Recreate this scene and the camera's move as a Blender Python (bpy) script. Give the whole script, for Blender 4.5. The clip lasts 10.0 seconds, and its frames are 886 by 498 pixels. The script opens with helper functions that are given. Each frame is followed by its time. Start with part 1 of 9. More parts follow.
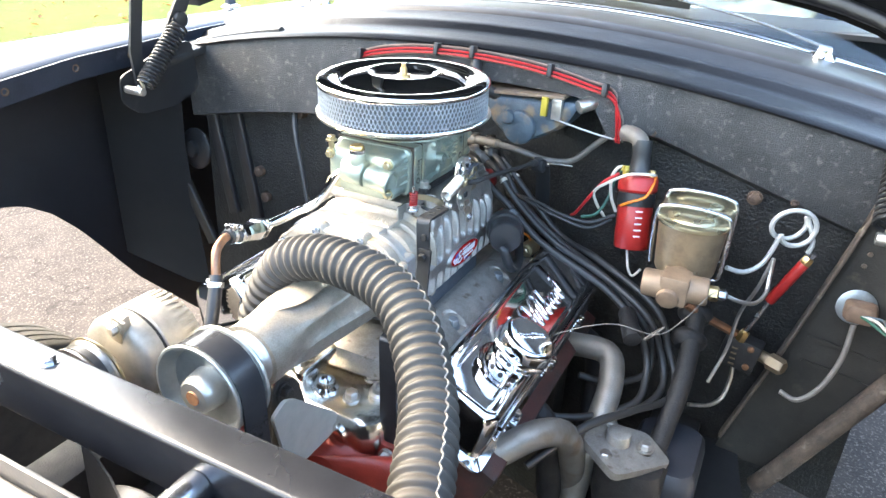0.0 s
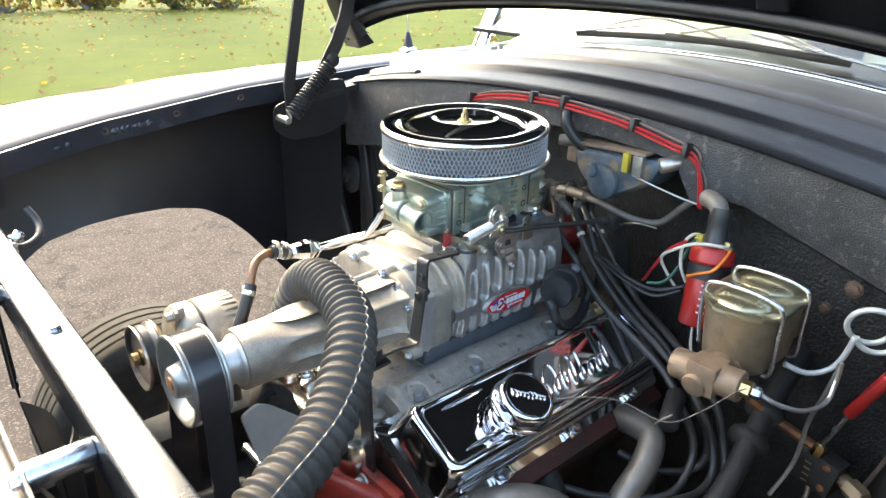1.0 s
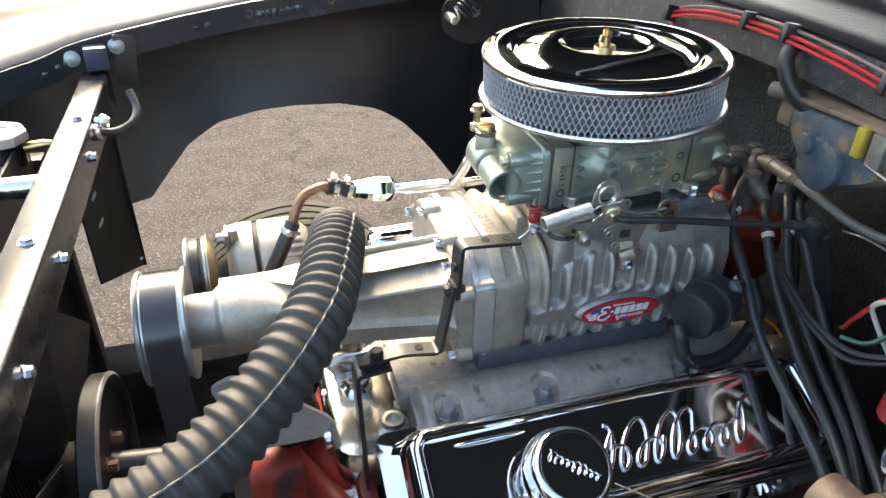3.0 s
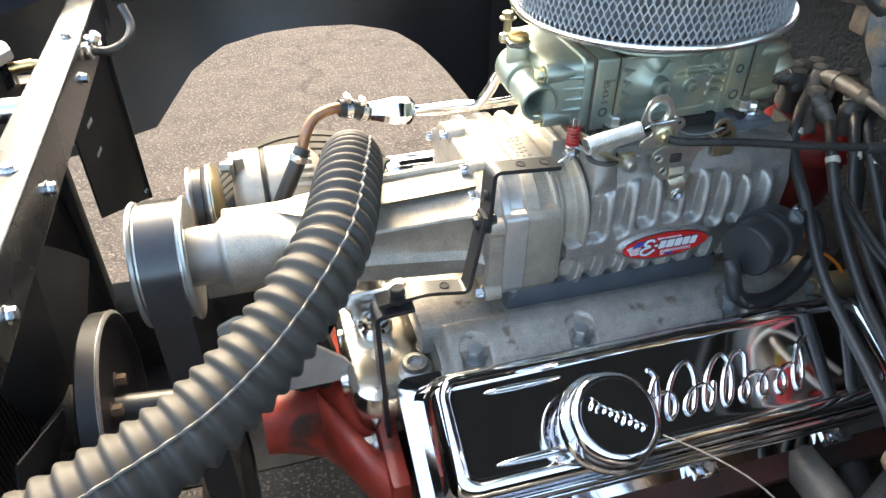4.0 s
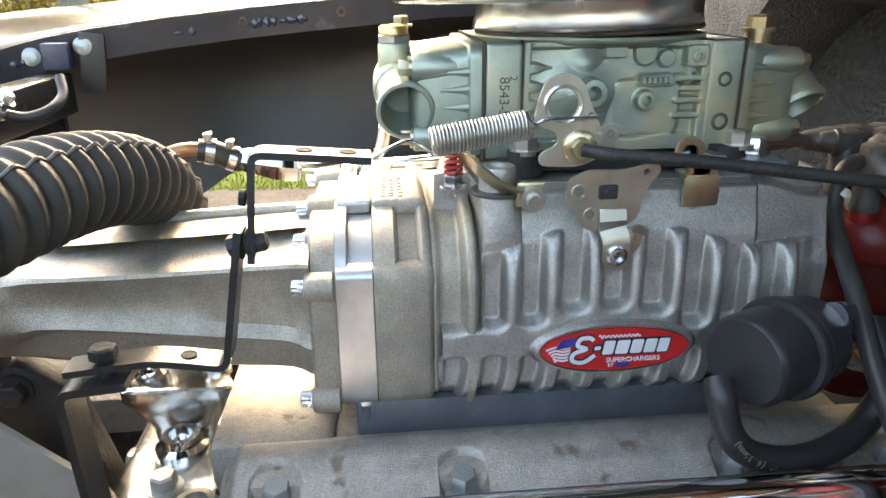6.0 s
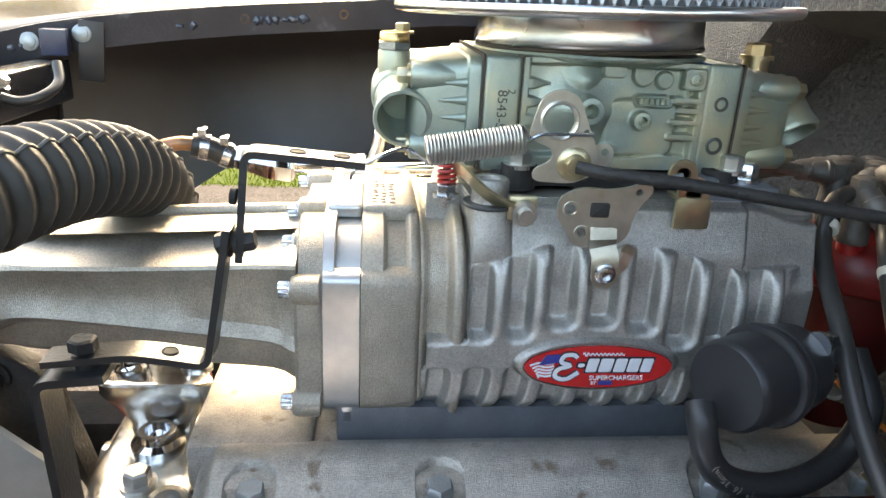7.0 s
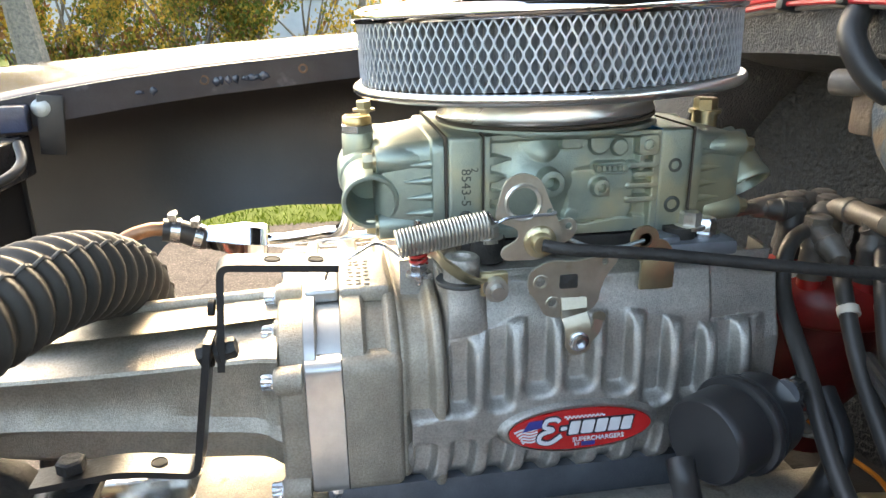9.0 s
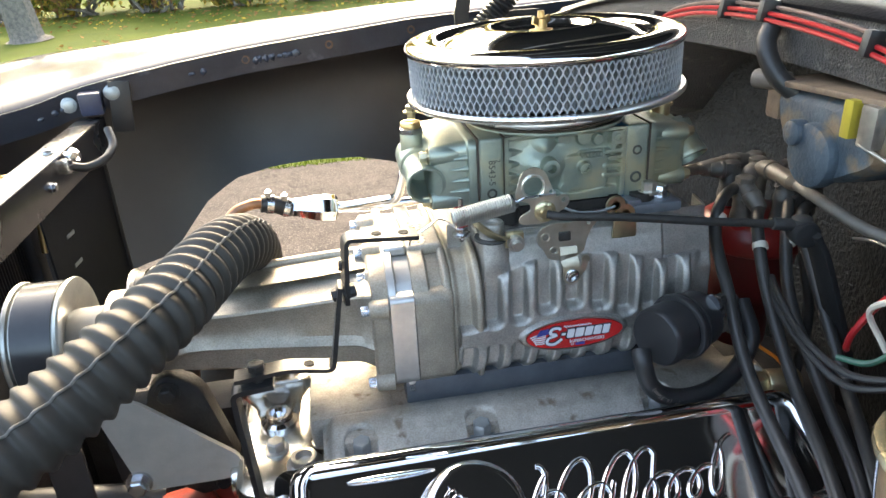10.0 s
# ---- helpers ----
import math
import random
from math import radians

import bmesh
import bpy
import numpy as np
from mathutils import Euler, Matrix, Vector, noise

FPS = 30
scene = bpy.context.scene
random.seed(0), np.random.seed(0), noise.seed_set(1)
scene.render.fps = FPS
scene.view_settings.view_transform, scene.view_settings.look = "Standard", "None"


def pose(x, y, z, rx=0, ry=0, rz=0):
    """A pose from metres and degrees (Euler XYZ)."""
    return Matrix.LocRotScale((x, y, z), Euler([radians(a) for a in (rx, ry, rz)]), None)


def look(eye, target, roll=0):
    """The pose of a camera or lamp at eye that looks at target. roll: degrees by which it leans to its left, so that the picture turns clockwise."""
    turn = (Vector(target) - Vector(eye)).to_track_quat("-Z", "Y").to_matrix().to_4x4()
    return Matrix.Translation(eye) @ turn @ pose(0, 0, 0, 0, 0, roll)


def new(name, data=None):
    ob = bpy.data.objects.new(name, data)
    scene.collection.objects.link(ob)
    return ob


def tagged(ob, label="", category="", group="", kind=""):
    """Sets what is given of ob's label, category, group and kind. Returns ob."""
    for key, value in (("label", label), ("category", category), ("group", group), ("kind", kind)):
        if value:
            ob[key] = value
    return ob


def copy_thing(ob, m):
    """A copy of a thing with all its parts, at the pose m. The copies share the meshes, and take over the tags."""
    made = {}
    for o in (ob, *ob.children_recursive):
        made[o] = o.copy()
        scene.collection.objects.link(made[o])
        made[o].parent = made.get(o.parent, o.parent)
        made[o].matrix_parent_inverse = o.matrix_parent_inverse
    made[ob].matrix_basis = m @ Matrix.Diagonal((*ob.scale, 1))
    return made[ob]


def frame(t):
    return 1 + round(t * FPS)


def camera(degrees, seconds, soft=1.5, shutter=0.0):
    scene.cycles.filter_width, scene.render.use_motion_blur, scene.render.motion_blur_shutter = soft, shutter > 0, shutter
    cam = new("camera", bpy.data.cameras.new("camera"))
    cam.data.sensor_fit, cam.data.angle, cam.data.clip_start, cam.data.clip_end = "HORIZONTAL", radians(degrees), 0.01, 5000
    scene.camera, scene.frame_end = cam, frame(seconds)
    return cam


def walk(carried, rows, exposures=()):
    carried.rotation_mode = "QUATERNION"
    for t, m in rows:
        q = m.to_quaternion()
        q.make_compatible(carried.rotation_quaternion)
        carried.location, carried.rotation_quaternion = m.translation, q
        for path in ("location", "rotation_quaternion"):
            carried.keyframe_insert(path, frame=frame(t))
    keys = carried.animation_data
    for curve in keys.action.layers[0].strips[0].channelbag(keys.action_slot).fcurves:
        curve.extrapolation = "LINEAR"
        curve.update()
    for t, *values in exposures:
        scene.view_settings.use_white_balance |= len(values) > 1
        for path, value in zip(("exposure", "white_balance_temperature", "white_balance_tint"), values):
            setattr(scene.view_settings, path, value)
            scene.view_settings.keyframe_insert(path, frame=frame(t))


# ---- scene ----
cam = camera(65.3, 10.0)
PATH = [
    (0, (-0.89, -0.514, 1.309), (0.727, 0.28, 0.438), 2.6),
    (0.5, (-0.824, -0.715, 1.336), (0.642, 0.423, 0.59), 2.8),
    (1, (-0.711, -0.759, 1.328), (0.508, 0.616, 0.538), 1.4),
    (1.5, (-0.578, -0.736, 1.324), (0.34, 0.812, 0.452), 1.5),
    (2, (-0.395, -0.703, 1.31), (0.134, 0.917, 0.263), 0.9),
    (2.2, (-0.383, -0.695, 1.331), (0.129, 0.94, 0.299), 1.7),
    (3.3, (-0.37, -0.625, 1.268), (0.108, 0.984, 0.181), 0.6),
    (3.5, (-0.373, -0.612, 1.255), (0.052, 0.975, 0.115), -0.5),
    (4, (-0.366, -0.588, 1.247), (0.068, 0.946, 0.039), 0.3),
    (4.5, (-0.352, -0.598, 1.237), (0.095, 0.963, 0.07), 0.1),
    (5, (-0.266, -0.58, 1.154), (0.097, 1.204, 0.326), -1.6),
    (5.5, (-0.166, -0.496, 1.048), (0.02, 1.349, 0.3), 0.7),
    (5.7, (-0.143, -0.482, 1.044), (0.026, 1.375, 0.319), -0.9),
    (7, (-0.142, -0.48, 1.045), (0.063, 1.387, 0.358), 3.0),
    (7.5, (-0.142, -0.477, 1.045), (0.055, 1.392, 0.361), 3.2),
    (8, (-0.143, -0.478, 1.044), (0.058, 1.395, 0.37), 3.1),
    (8.5, (-0.14, -0.477, 1.056), (0.071, 1.405, 0.411), 1.4),
    (9, (-0.142, -0.478, 1.083), (0.137, 1.397, 0.448), -0.9),
    (9.5, (-0.169, -0.549, 1.164), (0.138, 1.311, 0.495), -1.5),
    (10, (-0.202, -0.644, 1.179), (0.072, 1.157, 0.354), -3.2),
]
walk(cam, [(t, look(eye, target, roll)) for t, eye, target, roll in PATH],
     [(0, 3.90, 6700, 4), (0.5, 3.45, 6900, 4), (1.0, 3.17, 7200, 4), (1.5, 2.85, 7300, 4), (2.2, 2.66, 7100, 4), (3.5, 3.12, 7350, 4), (5.0, 3.45, 7750, 5), (5.5, 3.44, 8150, 6), (8.5, 3.38, 8250, 6), (9.5, 3.36, 7850, 5), (10, 3.24, 7650, 5)])


# ---- light: low autumn sun from over the far fender, beside the raised hood, open sky ----
SUN_TO = Vector((0.02, -0.78, -0.62)).normalized()
world = bpy.data.worlds.new("sky")
scene.world = world
world.use_nodes = True
wn, wl = world.node_tree.nodes, world.node_tree.links
sky = wn.new("ShaderNodeTexSky")
sky.sky_type = "NISHITA"
sky.sun_disc = False
sky.sun_elevation = math.asin(-SUN_TO.z)
sky.sun_rotation = math.atan2(-SUN_TO.x, -SUN_TO.y)
sky.air_density, sky.dust_density = 1.0, 4.0
wl.new(sky.outputs[0], wn["Background"].inputs[0])
wn["Background"].inputs[1].default_value = 0.15
sun = new("sun", bpy.data.lights.new("sun", "SUN"))
sun.data.energy, sun.data.angle, sun.data.color = 0.36, radians(13.0), (1.0, 0.86, 0.66)
sun.matrix_world = look((-2, 9, 9), Vector((-2, 9, 9)) + SUN_TO)
scene.view_settings.exposure = 2.7

# ---- materials ----
def mat(name, c1, c2=None, rough=0.5, metal=0.0, scale=40.0, bump=0.0, bscale=400.0, rvar=0.1, coat=0.0, detail=6.0, spots=None, relief=0.6):
    """Two-tone noise colour, a second finer tone, roughness variation and a fine bump; spots: colour, scale, threshold."""
    m = bpy.data.materials.new(name)
    m.use_nodes = True
    n, l = m.node_tree.nodes, m.node_tree.links
    b = n["Principled BSDF"]
    c2 = c2 or tuple(v * 0.75 for v in c1)
    tc = n.new("ShaderNodeTexCoord")
    nz = n.new("ShaderNodeTexNoise")
    nz.inputs["Scale"].default_value, nz.inputs["Detail"].default_value, nz.inputs["Roughness"].default_value = scale, detail, 0.62
    l.new(tc.outputs["Object"], nz.inputs["Vector"])
    cr = n.new("ShaderNodeValToRGB")
    cr.color_ramp.elements[0].position, cr.color_ramp.elements[1].position = 0.32, 0.68
    cr.color_ramp.elements[0].color, cr.color_ramp.elements[1].color = (*c2, 1), (*c1, 1)
    l.new(nz.outputs["Fac"], cr.inputs["Fac"])
    col = cr.outputs["Color"]
    if spots:
        sc, ss, st = spots
        n2 = n.new("ShaderNodeTexNoise")
        n2.inputs["Scale"].default_value, n2.inputs["Detail"].default_value = ss, 4
        l.new(tc.outputs["Object"], n2.inputs["Vector"])
        r2 = n.new("ShaderNodeValToRGB")
        r2.color_ramp.elements[0].position, r2.color_ramp.elements[1].position = st, min(0.99, st + 0.1)
        l.new(n2.outputs["Fac"], r2.inputs["Fac"])
        mx = n.new("ShaderNodeMixRGB")
        l.new(r2.outputs["Color"], mx.inputs["Fac"])
        l.new(col, mx.inputs[1])
        mx.inputs[2].default_value = (*sc, 1)
        col = mx.outputs[0]
    if metal >= 0.55 and bump > 0.7:
        n5 = n.new("ShaderNodeTexNoise")
        n5.inputs["Scale"].default_value, n5.inputs["Detail"].default_value = 700, 3
        l.new(tc.outputs["Object"], n5.inputs["Vector"])
        r5 = n.new("ShaderNodeValToRGB")
        r5.color_ramp.elements[0].position, r5.color_ramp.elements[1].position = 0.34, 0.62
        r5.color_ramp.elements[0].color, r5.color_ramp.elements[1].color = (0.78, 0.77, 0.76, 1), (1, 1, 1, 1)
        l.new(n5.outputs["Fac"], r5.inputs["Fac"])
        m5 = n.new("ShaderNodeMixRGB")
        m5.blend_type = "MULTIPLY"
        m5.inputs["Fac"].default_value = 1.0
        l.new(col, m5.inputs[1])
        l.new(r5.outputs["Color"], m5.inputs[2])
        col = m5.outputs[0]
    l.new(col, b.inputs["Base Color"])
    b.inputs["Metallic"].default_value = metal
    n3 = n.new("ShaderNodeTexNoise")
    n3.inputs["Scale"].default_value, n3.inputs["Detail"].default_value = scale * 0.4, 5
    l.new(tc.outputs["Object"], n3.inputs["Vector"])
    mr = n.new("ShaderNodeMapRange")
    mr.inputs["To Min"].default_value, mr.inputs["To Max"].default_value = max(0.02, rough - rvar), min(1.0, rough + rvar)
    l.new(n3.outputs["Fac"], mr.inputs["Value"])
    l.new(mr.outputs["Result"], b.inputs["Roughness"])
    if coat:
        b.inputs["Coat Weight"].default_value, b.inputs["Coat Roughness"].default_value = coat, 0.05
    if bump:
        n4 = n.new("ShaderNodeTexNoise")
        n4.inputs["Scale"].default_value, n4.inputs["Detail"].default_value = bscale, 3
        l.new(tc.outputs["Object"], n4.inputs["Vector"])
        bp = n.new("ShaderNodeBump")
        bp.inputs["Strength"].default_value, bp.inputs["Distance"].default_value = bump, relief / bscale
        l.new(n4.outputs["Fac"], bp.inputs["Height"])
        l.new(bp.outputs["Normal"], b.inputs["Normal"])
    return m


CASTDULL = mat("dull_cast_aluminium", (0.54, 0.51, 0.455), (0.37, 0.35, 0.31), 0.44, 0.65, 50, 1.0, 1150, 0.08, relief=0.7, spots=((0.24, 0.20, 0.155), 60, 0.62))
MACHINED = mat("machined_aluminium", (0.58, 0.57, 0.55), (0.48, 0.47, 0.46), 0.42, 0.85, 90, 0.1, 700, 0.06)
CHROME = mat("chrome", (0.80, 0.80, 0.81), (0.74, 0.74, 0.76), 0.06, 1.0, 20, 0.0, 100, 0.03)
ZINC = mat("zinc_plate", (0.66, 0.67, 0.70), (0.50, 0.52, 0.56), 0.25, 1.0, 80, 0.1, 500, 0.08)
DULLZINC = mat("dull_zinc", (0.40, 0.43, 0.44), (0.27, 0.30, 0.31), 0.42, 0.7, 60, 0.3, 500, 0.08)
STEEL = mat("bare_steel", (0.60, 0.58, 0.54), (0.42, 0.40, 0.37), 0.35, 0.9, 70, 0.2, 500, 0.1)
RUSTY = mat("rusty_steel", (0.16, 0.10, 0.065), (0.07, 0.05, 0.04), 0.75, 0.3, 60, 0.6, 500, 0.1)
DICHROMATE = mat("green_dichromate_zinc", (0.36, 0.405, 0.345), (0.25, 0.30, 0.265), 0.40, 0.72, 30, 0.55, 1100, 0.1, spots=((0.47, 0.44, 0.30), 14, 0.54))
# Dark tone drawn in for the shading of embossed numbers and sunk bores.
CASTMARK = mat("dark_cast_mark", (0.10, 0.11, 0.095), (0.06, 0.065, 0.055), 0.5, 0.4, 60)
YELLOWZINC = mat("yellow_zinc", (0.58, 0.50, 0.32), (0.44, 0.38, 0.26), 0.3, 0.9, 60, 0.1, 500, 0.08)
BRASS = mat("brass", (0.60, 0.44, 0.21), (0.44, 0.31, 0.15), 0.3, 1.0, 70, 0.15, 500, 0.08)
COPPER = mat("old_copper", (0.42, 0.22, 0.12), (0.22, 0.12, 0.08), 0.42, 0.8, 50, 0.3, 500, 0.1)
BRONZEPAINT = mat("tarnished_bronze_casting", (0.38, 0.28, 0.17), (0.20, 0.15, 0.10), 0.45, 0.6, 30, 0.35, 600, 0.1)
BLACKPAINT = mat("gloss_black_paint", (0.012, 0.012, 0.014), (0.008, 0.008, 0.009), 0.14, 0.0, 8, 0.0, 100, 0.06, coat=0.15)
SATIN = mat("satin_black_paint", (0.022, 0.022, 0.024), (0.014, 0.014, 0.015), 0.42, 0.0, 20, 0.15, 300, 0.1, spots=((0.06, 0.055, 0.05), 14, 0.66))
APRON = mat("dusty_black_sheet", (0.025, 0.0245, 0.028), (0.018, 0.0175, 0.0205), 0.42, 0.0, 9, 0.12, 200, 0.1, spots=((0.040, 0.035, 0.032), 5, 0.62))
UNDERCOAT = mat("rough_undercoat", (0.060, 0.059, 0.060), (0.028, 0.0285, 0.030), 0.40, 0.0, 16, 1.0, 420, 0.16, detail=12.0, relief=1.1, spots=((0.105, 0.10, 0.094), 90, 0.58))
# Darker copy of the firewall colour, with the recess's shade mixed in.
DARKWALL = mat("shaded_firewall", (0.030, 0.029, 0.027), (0.015, 0.015, 0.015), 0.46, 0, 22, 1.0, 200, 0.12, relief=0.8, detail=9.0, spots=((0.055, 0.048, 0.040), 30, 0.66))
SPLASH = mat("grimy_splash_sheet", (0.046, 0.042, 0.037), (0.024, 0.023, 0.021), 0.42, 0, 12, 0.4, 300, 0.14, detail=9.0, spots=((0.075, 0.062, 0.048), 22, 0.63))
DUSTYRUST = mat("dusty_brown_seam", (0.13, 0.095, 0.070), (0.055, 0.043, 0.035), 0.7, 0, 40, 0.8, 300, 0.1, spots=((0.22, 0.18, 0.145), 50, 0.62))
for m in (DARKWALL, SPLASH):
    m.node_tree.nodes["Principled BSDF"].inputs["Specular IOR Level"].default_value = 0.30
RUBBER = mat("black_rubber", (0.030, 0.030, 0.031), (0.020, 0.020, 0.020), 0.42, 0.0, 30, 0.15, 500, 0.1)
HOSE = mat("ribbed_rubber", (0.058, 0.051, 0.044), (0.042, 0.038, 0.033), 0.56, 0.0, 25, 0.12, 500, 0.08, spots=((0.085, 0.076, 0.066), 12, 0.62))
PLASTIC = mat("black_plastic", (0.028, 0.028, 0.030), (0.022, 0.022, 0.024), 0.35, 0.0, 40, 0.1, 900, 0.06)
GREASE = mat("greasy_black_iron", (0.035, 0.032, 0.030), (0.016, 0.015, 0.015), 0.6, 0.2, 40, 0.5, 300, 0.15)
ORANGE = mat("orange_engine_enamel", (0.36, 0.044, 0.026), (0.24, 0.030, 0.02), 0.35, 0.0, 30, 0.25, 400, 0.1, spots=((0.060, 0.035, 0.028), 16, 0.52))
REDPLASTIC = mat("red_plastic", (0.42, 0.02, 0.018), (0.30, 0.014, 0.012), 0.35, 0.0, 30, 0.1, 400, 0.08)
REDWIRE = mat("red_wire", (0.48, 0.018, 0.022), (0.34, 0.014, 0.018), 0.35, 0, 40)
WHITEWIRE = mat("white_wire", (0.62, 0.58, 0.50), (0.48, 0.44, 0.38), 0.4, 0, 40)
GREENWIRE = mat("green_wire", (0.02, 0.10, 0.06), (0.015, 0.07, 0.05), 0.4, 0, 40)
ORANGEWIRE = mat("orange_wire", (0.75, 0.22, 0.02), (0.6, 0.16, 0.02), 0.4, 0, 40)
YELLOWBOOT = mat("yellow_plastic", (0.48, 0.39, 0.05), (0.36, 0.29, 0.04), 0.4, 0, 40)
BLUEGREY = mat("blue_grey_paint", (0.085, 0.12, 0.155), (0.04, 0.058, 0.078), 0.5, 0.1, 30, 0.5, 300, 0.1, spots=((0.20, 0.15, 0.10), 24, 0.52))
GREYPLASTIC = mat("grey_brown_rubber", (0.20, 0.175, 0.15), (0.13, 0.115, 0.10), 0.45, 0, 60, 0.2, 500)
PANELPAINT = mat("weathered_tan_panel", (0.46, 0.42, 0.38), (0.34, 0.31, 0.28), 0.42, 0.3, 12, 0.2, 300, 0.1)
PLATE = mat("grey_plate_steel", (0.46, 0.44, 0.39), (0.38, 0.36, 0.32), 0.5, 0.2, 40, 0.15, 600, 0.08)
ASPHALT = mat("asphalt", (0.076, 0.063, 0.055), (0.050, 0.042, 0.037), 0.9, 0, 9, 1.0, 110, 0.05, spots=((0.15, 0.127, 0.112), 130, 0.55))
GRASSM = mat("grass", (0.066, 0.088, 0.008), (0.044, 0.066, 0.006), 0.9, 0, 1.2, 0.5, 60, 0.05, spots=((0.09, 0.085, 0.02), 2.5, 0.62))
for m in (ASPHALT, GRASSM):
    m.node_tree.nodes["Principled BSDF"].inputs["Specular IOR Level"].default_value = 0.12
def asphalt_cracks(m):
    """Thin wandering dark cracks between uneven slabs of about half a metre."""
    n, l = m.node_tree.nodes, m.node_tree.links
    b = n["Principled BSDF"]
    col = b.inputs["Base Color"].links[0].from_socket
    tc, nz, add, vo = n.new("ShaderNodeTexCoord"), n.new("ShaderNodeTexNoise"), n.new("ShaderNodeMixRGB"), n.new("ShaderNodeTexVoronoi")
    nz.inputs["Scale"].default_value, nz.inputs["Detail"].default_value = 6, 6
    add.blend_type, add.inputs["Fac"].default_value = "ADD", 0.45
    l.new(tc.outputs["Object"], nz.inputs["Vector"])
    l.new(tc.outputs["Object"], add.inputs[1])
    l.new(nz.outputs["Color"], add.inputs[2])
    vo.feature = "DISTANCE_TO_EDGE"
    vo.inputs["Scale"].default_value = 1.0
    l.new(add.outputs[0], vo.inputs["Vector"])
    r, mx = n.new("ShaderNodeValToRGB"), n.new("ShaderNodeMixRGB")
    r.color_ramp.elements[0].position, r.color_ramp.elements[1].position = 0.002, 0.009
    l.new(vo.outputs["Distance"], r.inputs["Fac"])
    l.new(r.outputs["Color"], mx.inputs["Fac"])
    mx.inputs[1].default_value = (0.040, 0.034, 0.030, 1)
    l.new(col, mx.inputs[2])
    l.new(mx.outputs[0], b.inputs["Base Color"])


asphalt_cracks(ASPHALT)
BARK = mat("bark", (0.22, 0.19, 0.16), (0.10, 0.09, 0.08), 0.9, 0, 20, 1.0, 30, 0.05)


# ---- building kit: shapes are made in world metres ----
def thing(name, label, category, base, group="", kind="", parent=None):
    ob = new(name)
    ob.empty_display_size = 0.05
    ob.parent = parent
    ob.location = Vector(base) - world_at(parent)
    return tagged(ob, label, category, group, kind)


def world_at(ob):
    p = Vector((0, 0, 0))
    while ob:
        p += ob.location
        ob = ob.parent
    return p


def part(name, bm, material, parent=None, label="", smooth=40):
    """Links a bmesh in world metres as one mesh object under its thing or part."""
    me = bpy.data.meshes.new(name)
    off = world_at(parent)
    bmesh.ops.translate(bm, verts=bm.verts, vec=-off)
    bmesh.ops.recalc_face_normals(bm, faces=bm.faces)
    if smooth:
        lim = radians(smooth)
        for f in bm.faces:
            f.smooth = True
        for e in bm.edges:
            if len(e.link_faces) == 2 and e.calc_face_angle(0) > lim:
                e.smooth = False
    bm.to_mesh(me)
    bm.free()
    for mm in material if isinstance(material, (list, tuple)) else (material,):
        me.materials.append(mm)
    ob = new(name, me)
    ob.parent = parent
    if label:
        ob["label"] = label
    return ob


def parts(name, bm, material, parent, label="", smooth=40, join=True):
    """Links each separate piece of a bmesh as a part of its own; pieces that overlap stay together."""
    bm.verts.ensure_lookup_table()
    left, groups = set(bm.verts), []
    while left:
        seed = left.pop()
        grp, todo = {seed}, [seed]
        while todo:
            for e in todo.pop().link_edges:
                for v in e.verts:
                    if v in left:
                        left.remove(v)
                        grp.add(v)
                        todo.append(v)
        lo = [min(v.co[k] for v in grp) for k in range(3)]
        hi = [max(v.co[k] for v in grp) for k in range(3)]
        groups.append([grp, lo, hi])
    groups.sort(key=lambda g: tuple(g[1]))
    merged = []
    for grp, lo, hi in groups:
        for m in merged:
            if join and all(lo[k] <= m[2][k] + 1e-4 and hi[k] >= m[1][k] - 1e-4 for k in range(3)):
                m[0] |= grp
                m[1], m[2] = [min(a, b) for a, b in zip(lo, m[1])], [max(a, b) for a, b in zip(hi, m[2])]
                break
        else:
            merged.append([grp, lo, hi])
    for grp, lo, hi in merged:
        one = bm.copy()
        one.verts.ensure_lookup_table()
        bm.verts.index_update()
        keep = {v.index for v in grp}
        one.verts.index_update()
        bmesh.ops.delete(one, geom=[v for v in one.verts if v.index not in keep], context="VERTS")
        part(name, one, material, parent, label, smooth)
    bm.free()


def solo(name, bm, material, label, category, group="", kind="", smooth=40):
    """A thing that is one mesh, with its origin at its lowest middle."""
    lo = Vector([min(v.co[i] for v in bm.verts) for i in range(3)])
    hi = Vector([max(v.co[i] for v in bm.verts) for i in range(3)])
    base = Vector(((lo.x + hi.x) / 2, (lo.y + hi.y) / 2, lo.z))
    bmesh.ops.translate(bm, verts=bm.verts, vec=-base)
    ob = part(name, bm, material, None, "", smooth)
    ob.location = base
    return tagged(ob, label, category, group, kind)


def frame_of(axis, up=(0, 0, 1)):
    """A turn whose z is the axis."""
    z = Vector(axis).normalized()
    u = Vector(up)
    if abs(z.dot(u)) > 0.98:
        u = Vector((1, 0, 0))
    x = u.cross(z).normalized()
    y = z.cross(x)
    return Matrix((x, y, z)).transposed()


def box(bm, c, s, turn=None, bevel=0.0, seg=2):
    r = bmesh.ops.create_cube(bm, size=1.0)
    vs = r["verts"]
    m = Matrix.Translation(c) @ (turn.to_4x4() if turn else Matrix()) @ Matrix.Diagonal((*s, 1))
    bmesh.ops.transform(bm, matrix=m, verts=vs)
    if bevel:
        es = {e for v in vs for e in v.link_edges}
        bmesh.ops.bevel(bm, geom=list(es), offset=bevel, segments=seg, profile=0.6, affect="EDGES", clamp_overlap=True)
    return bm


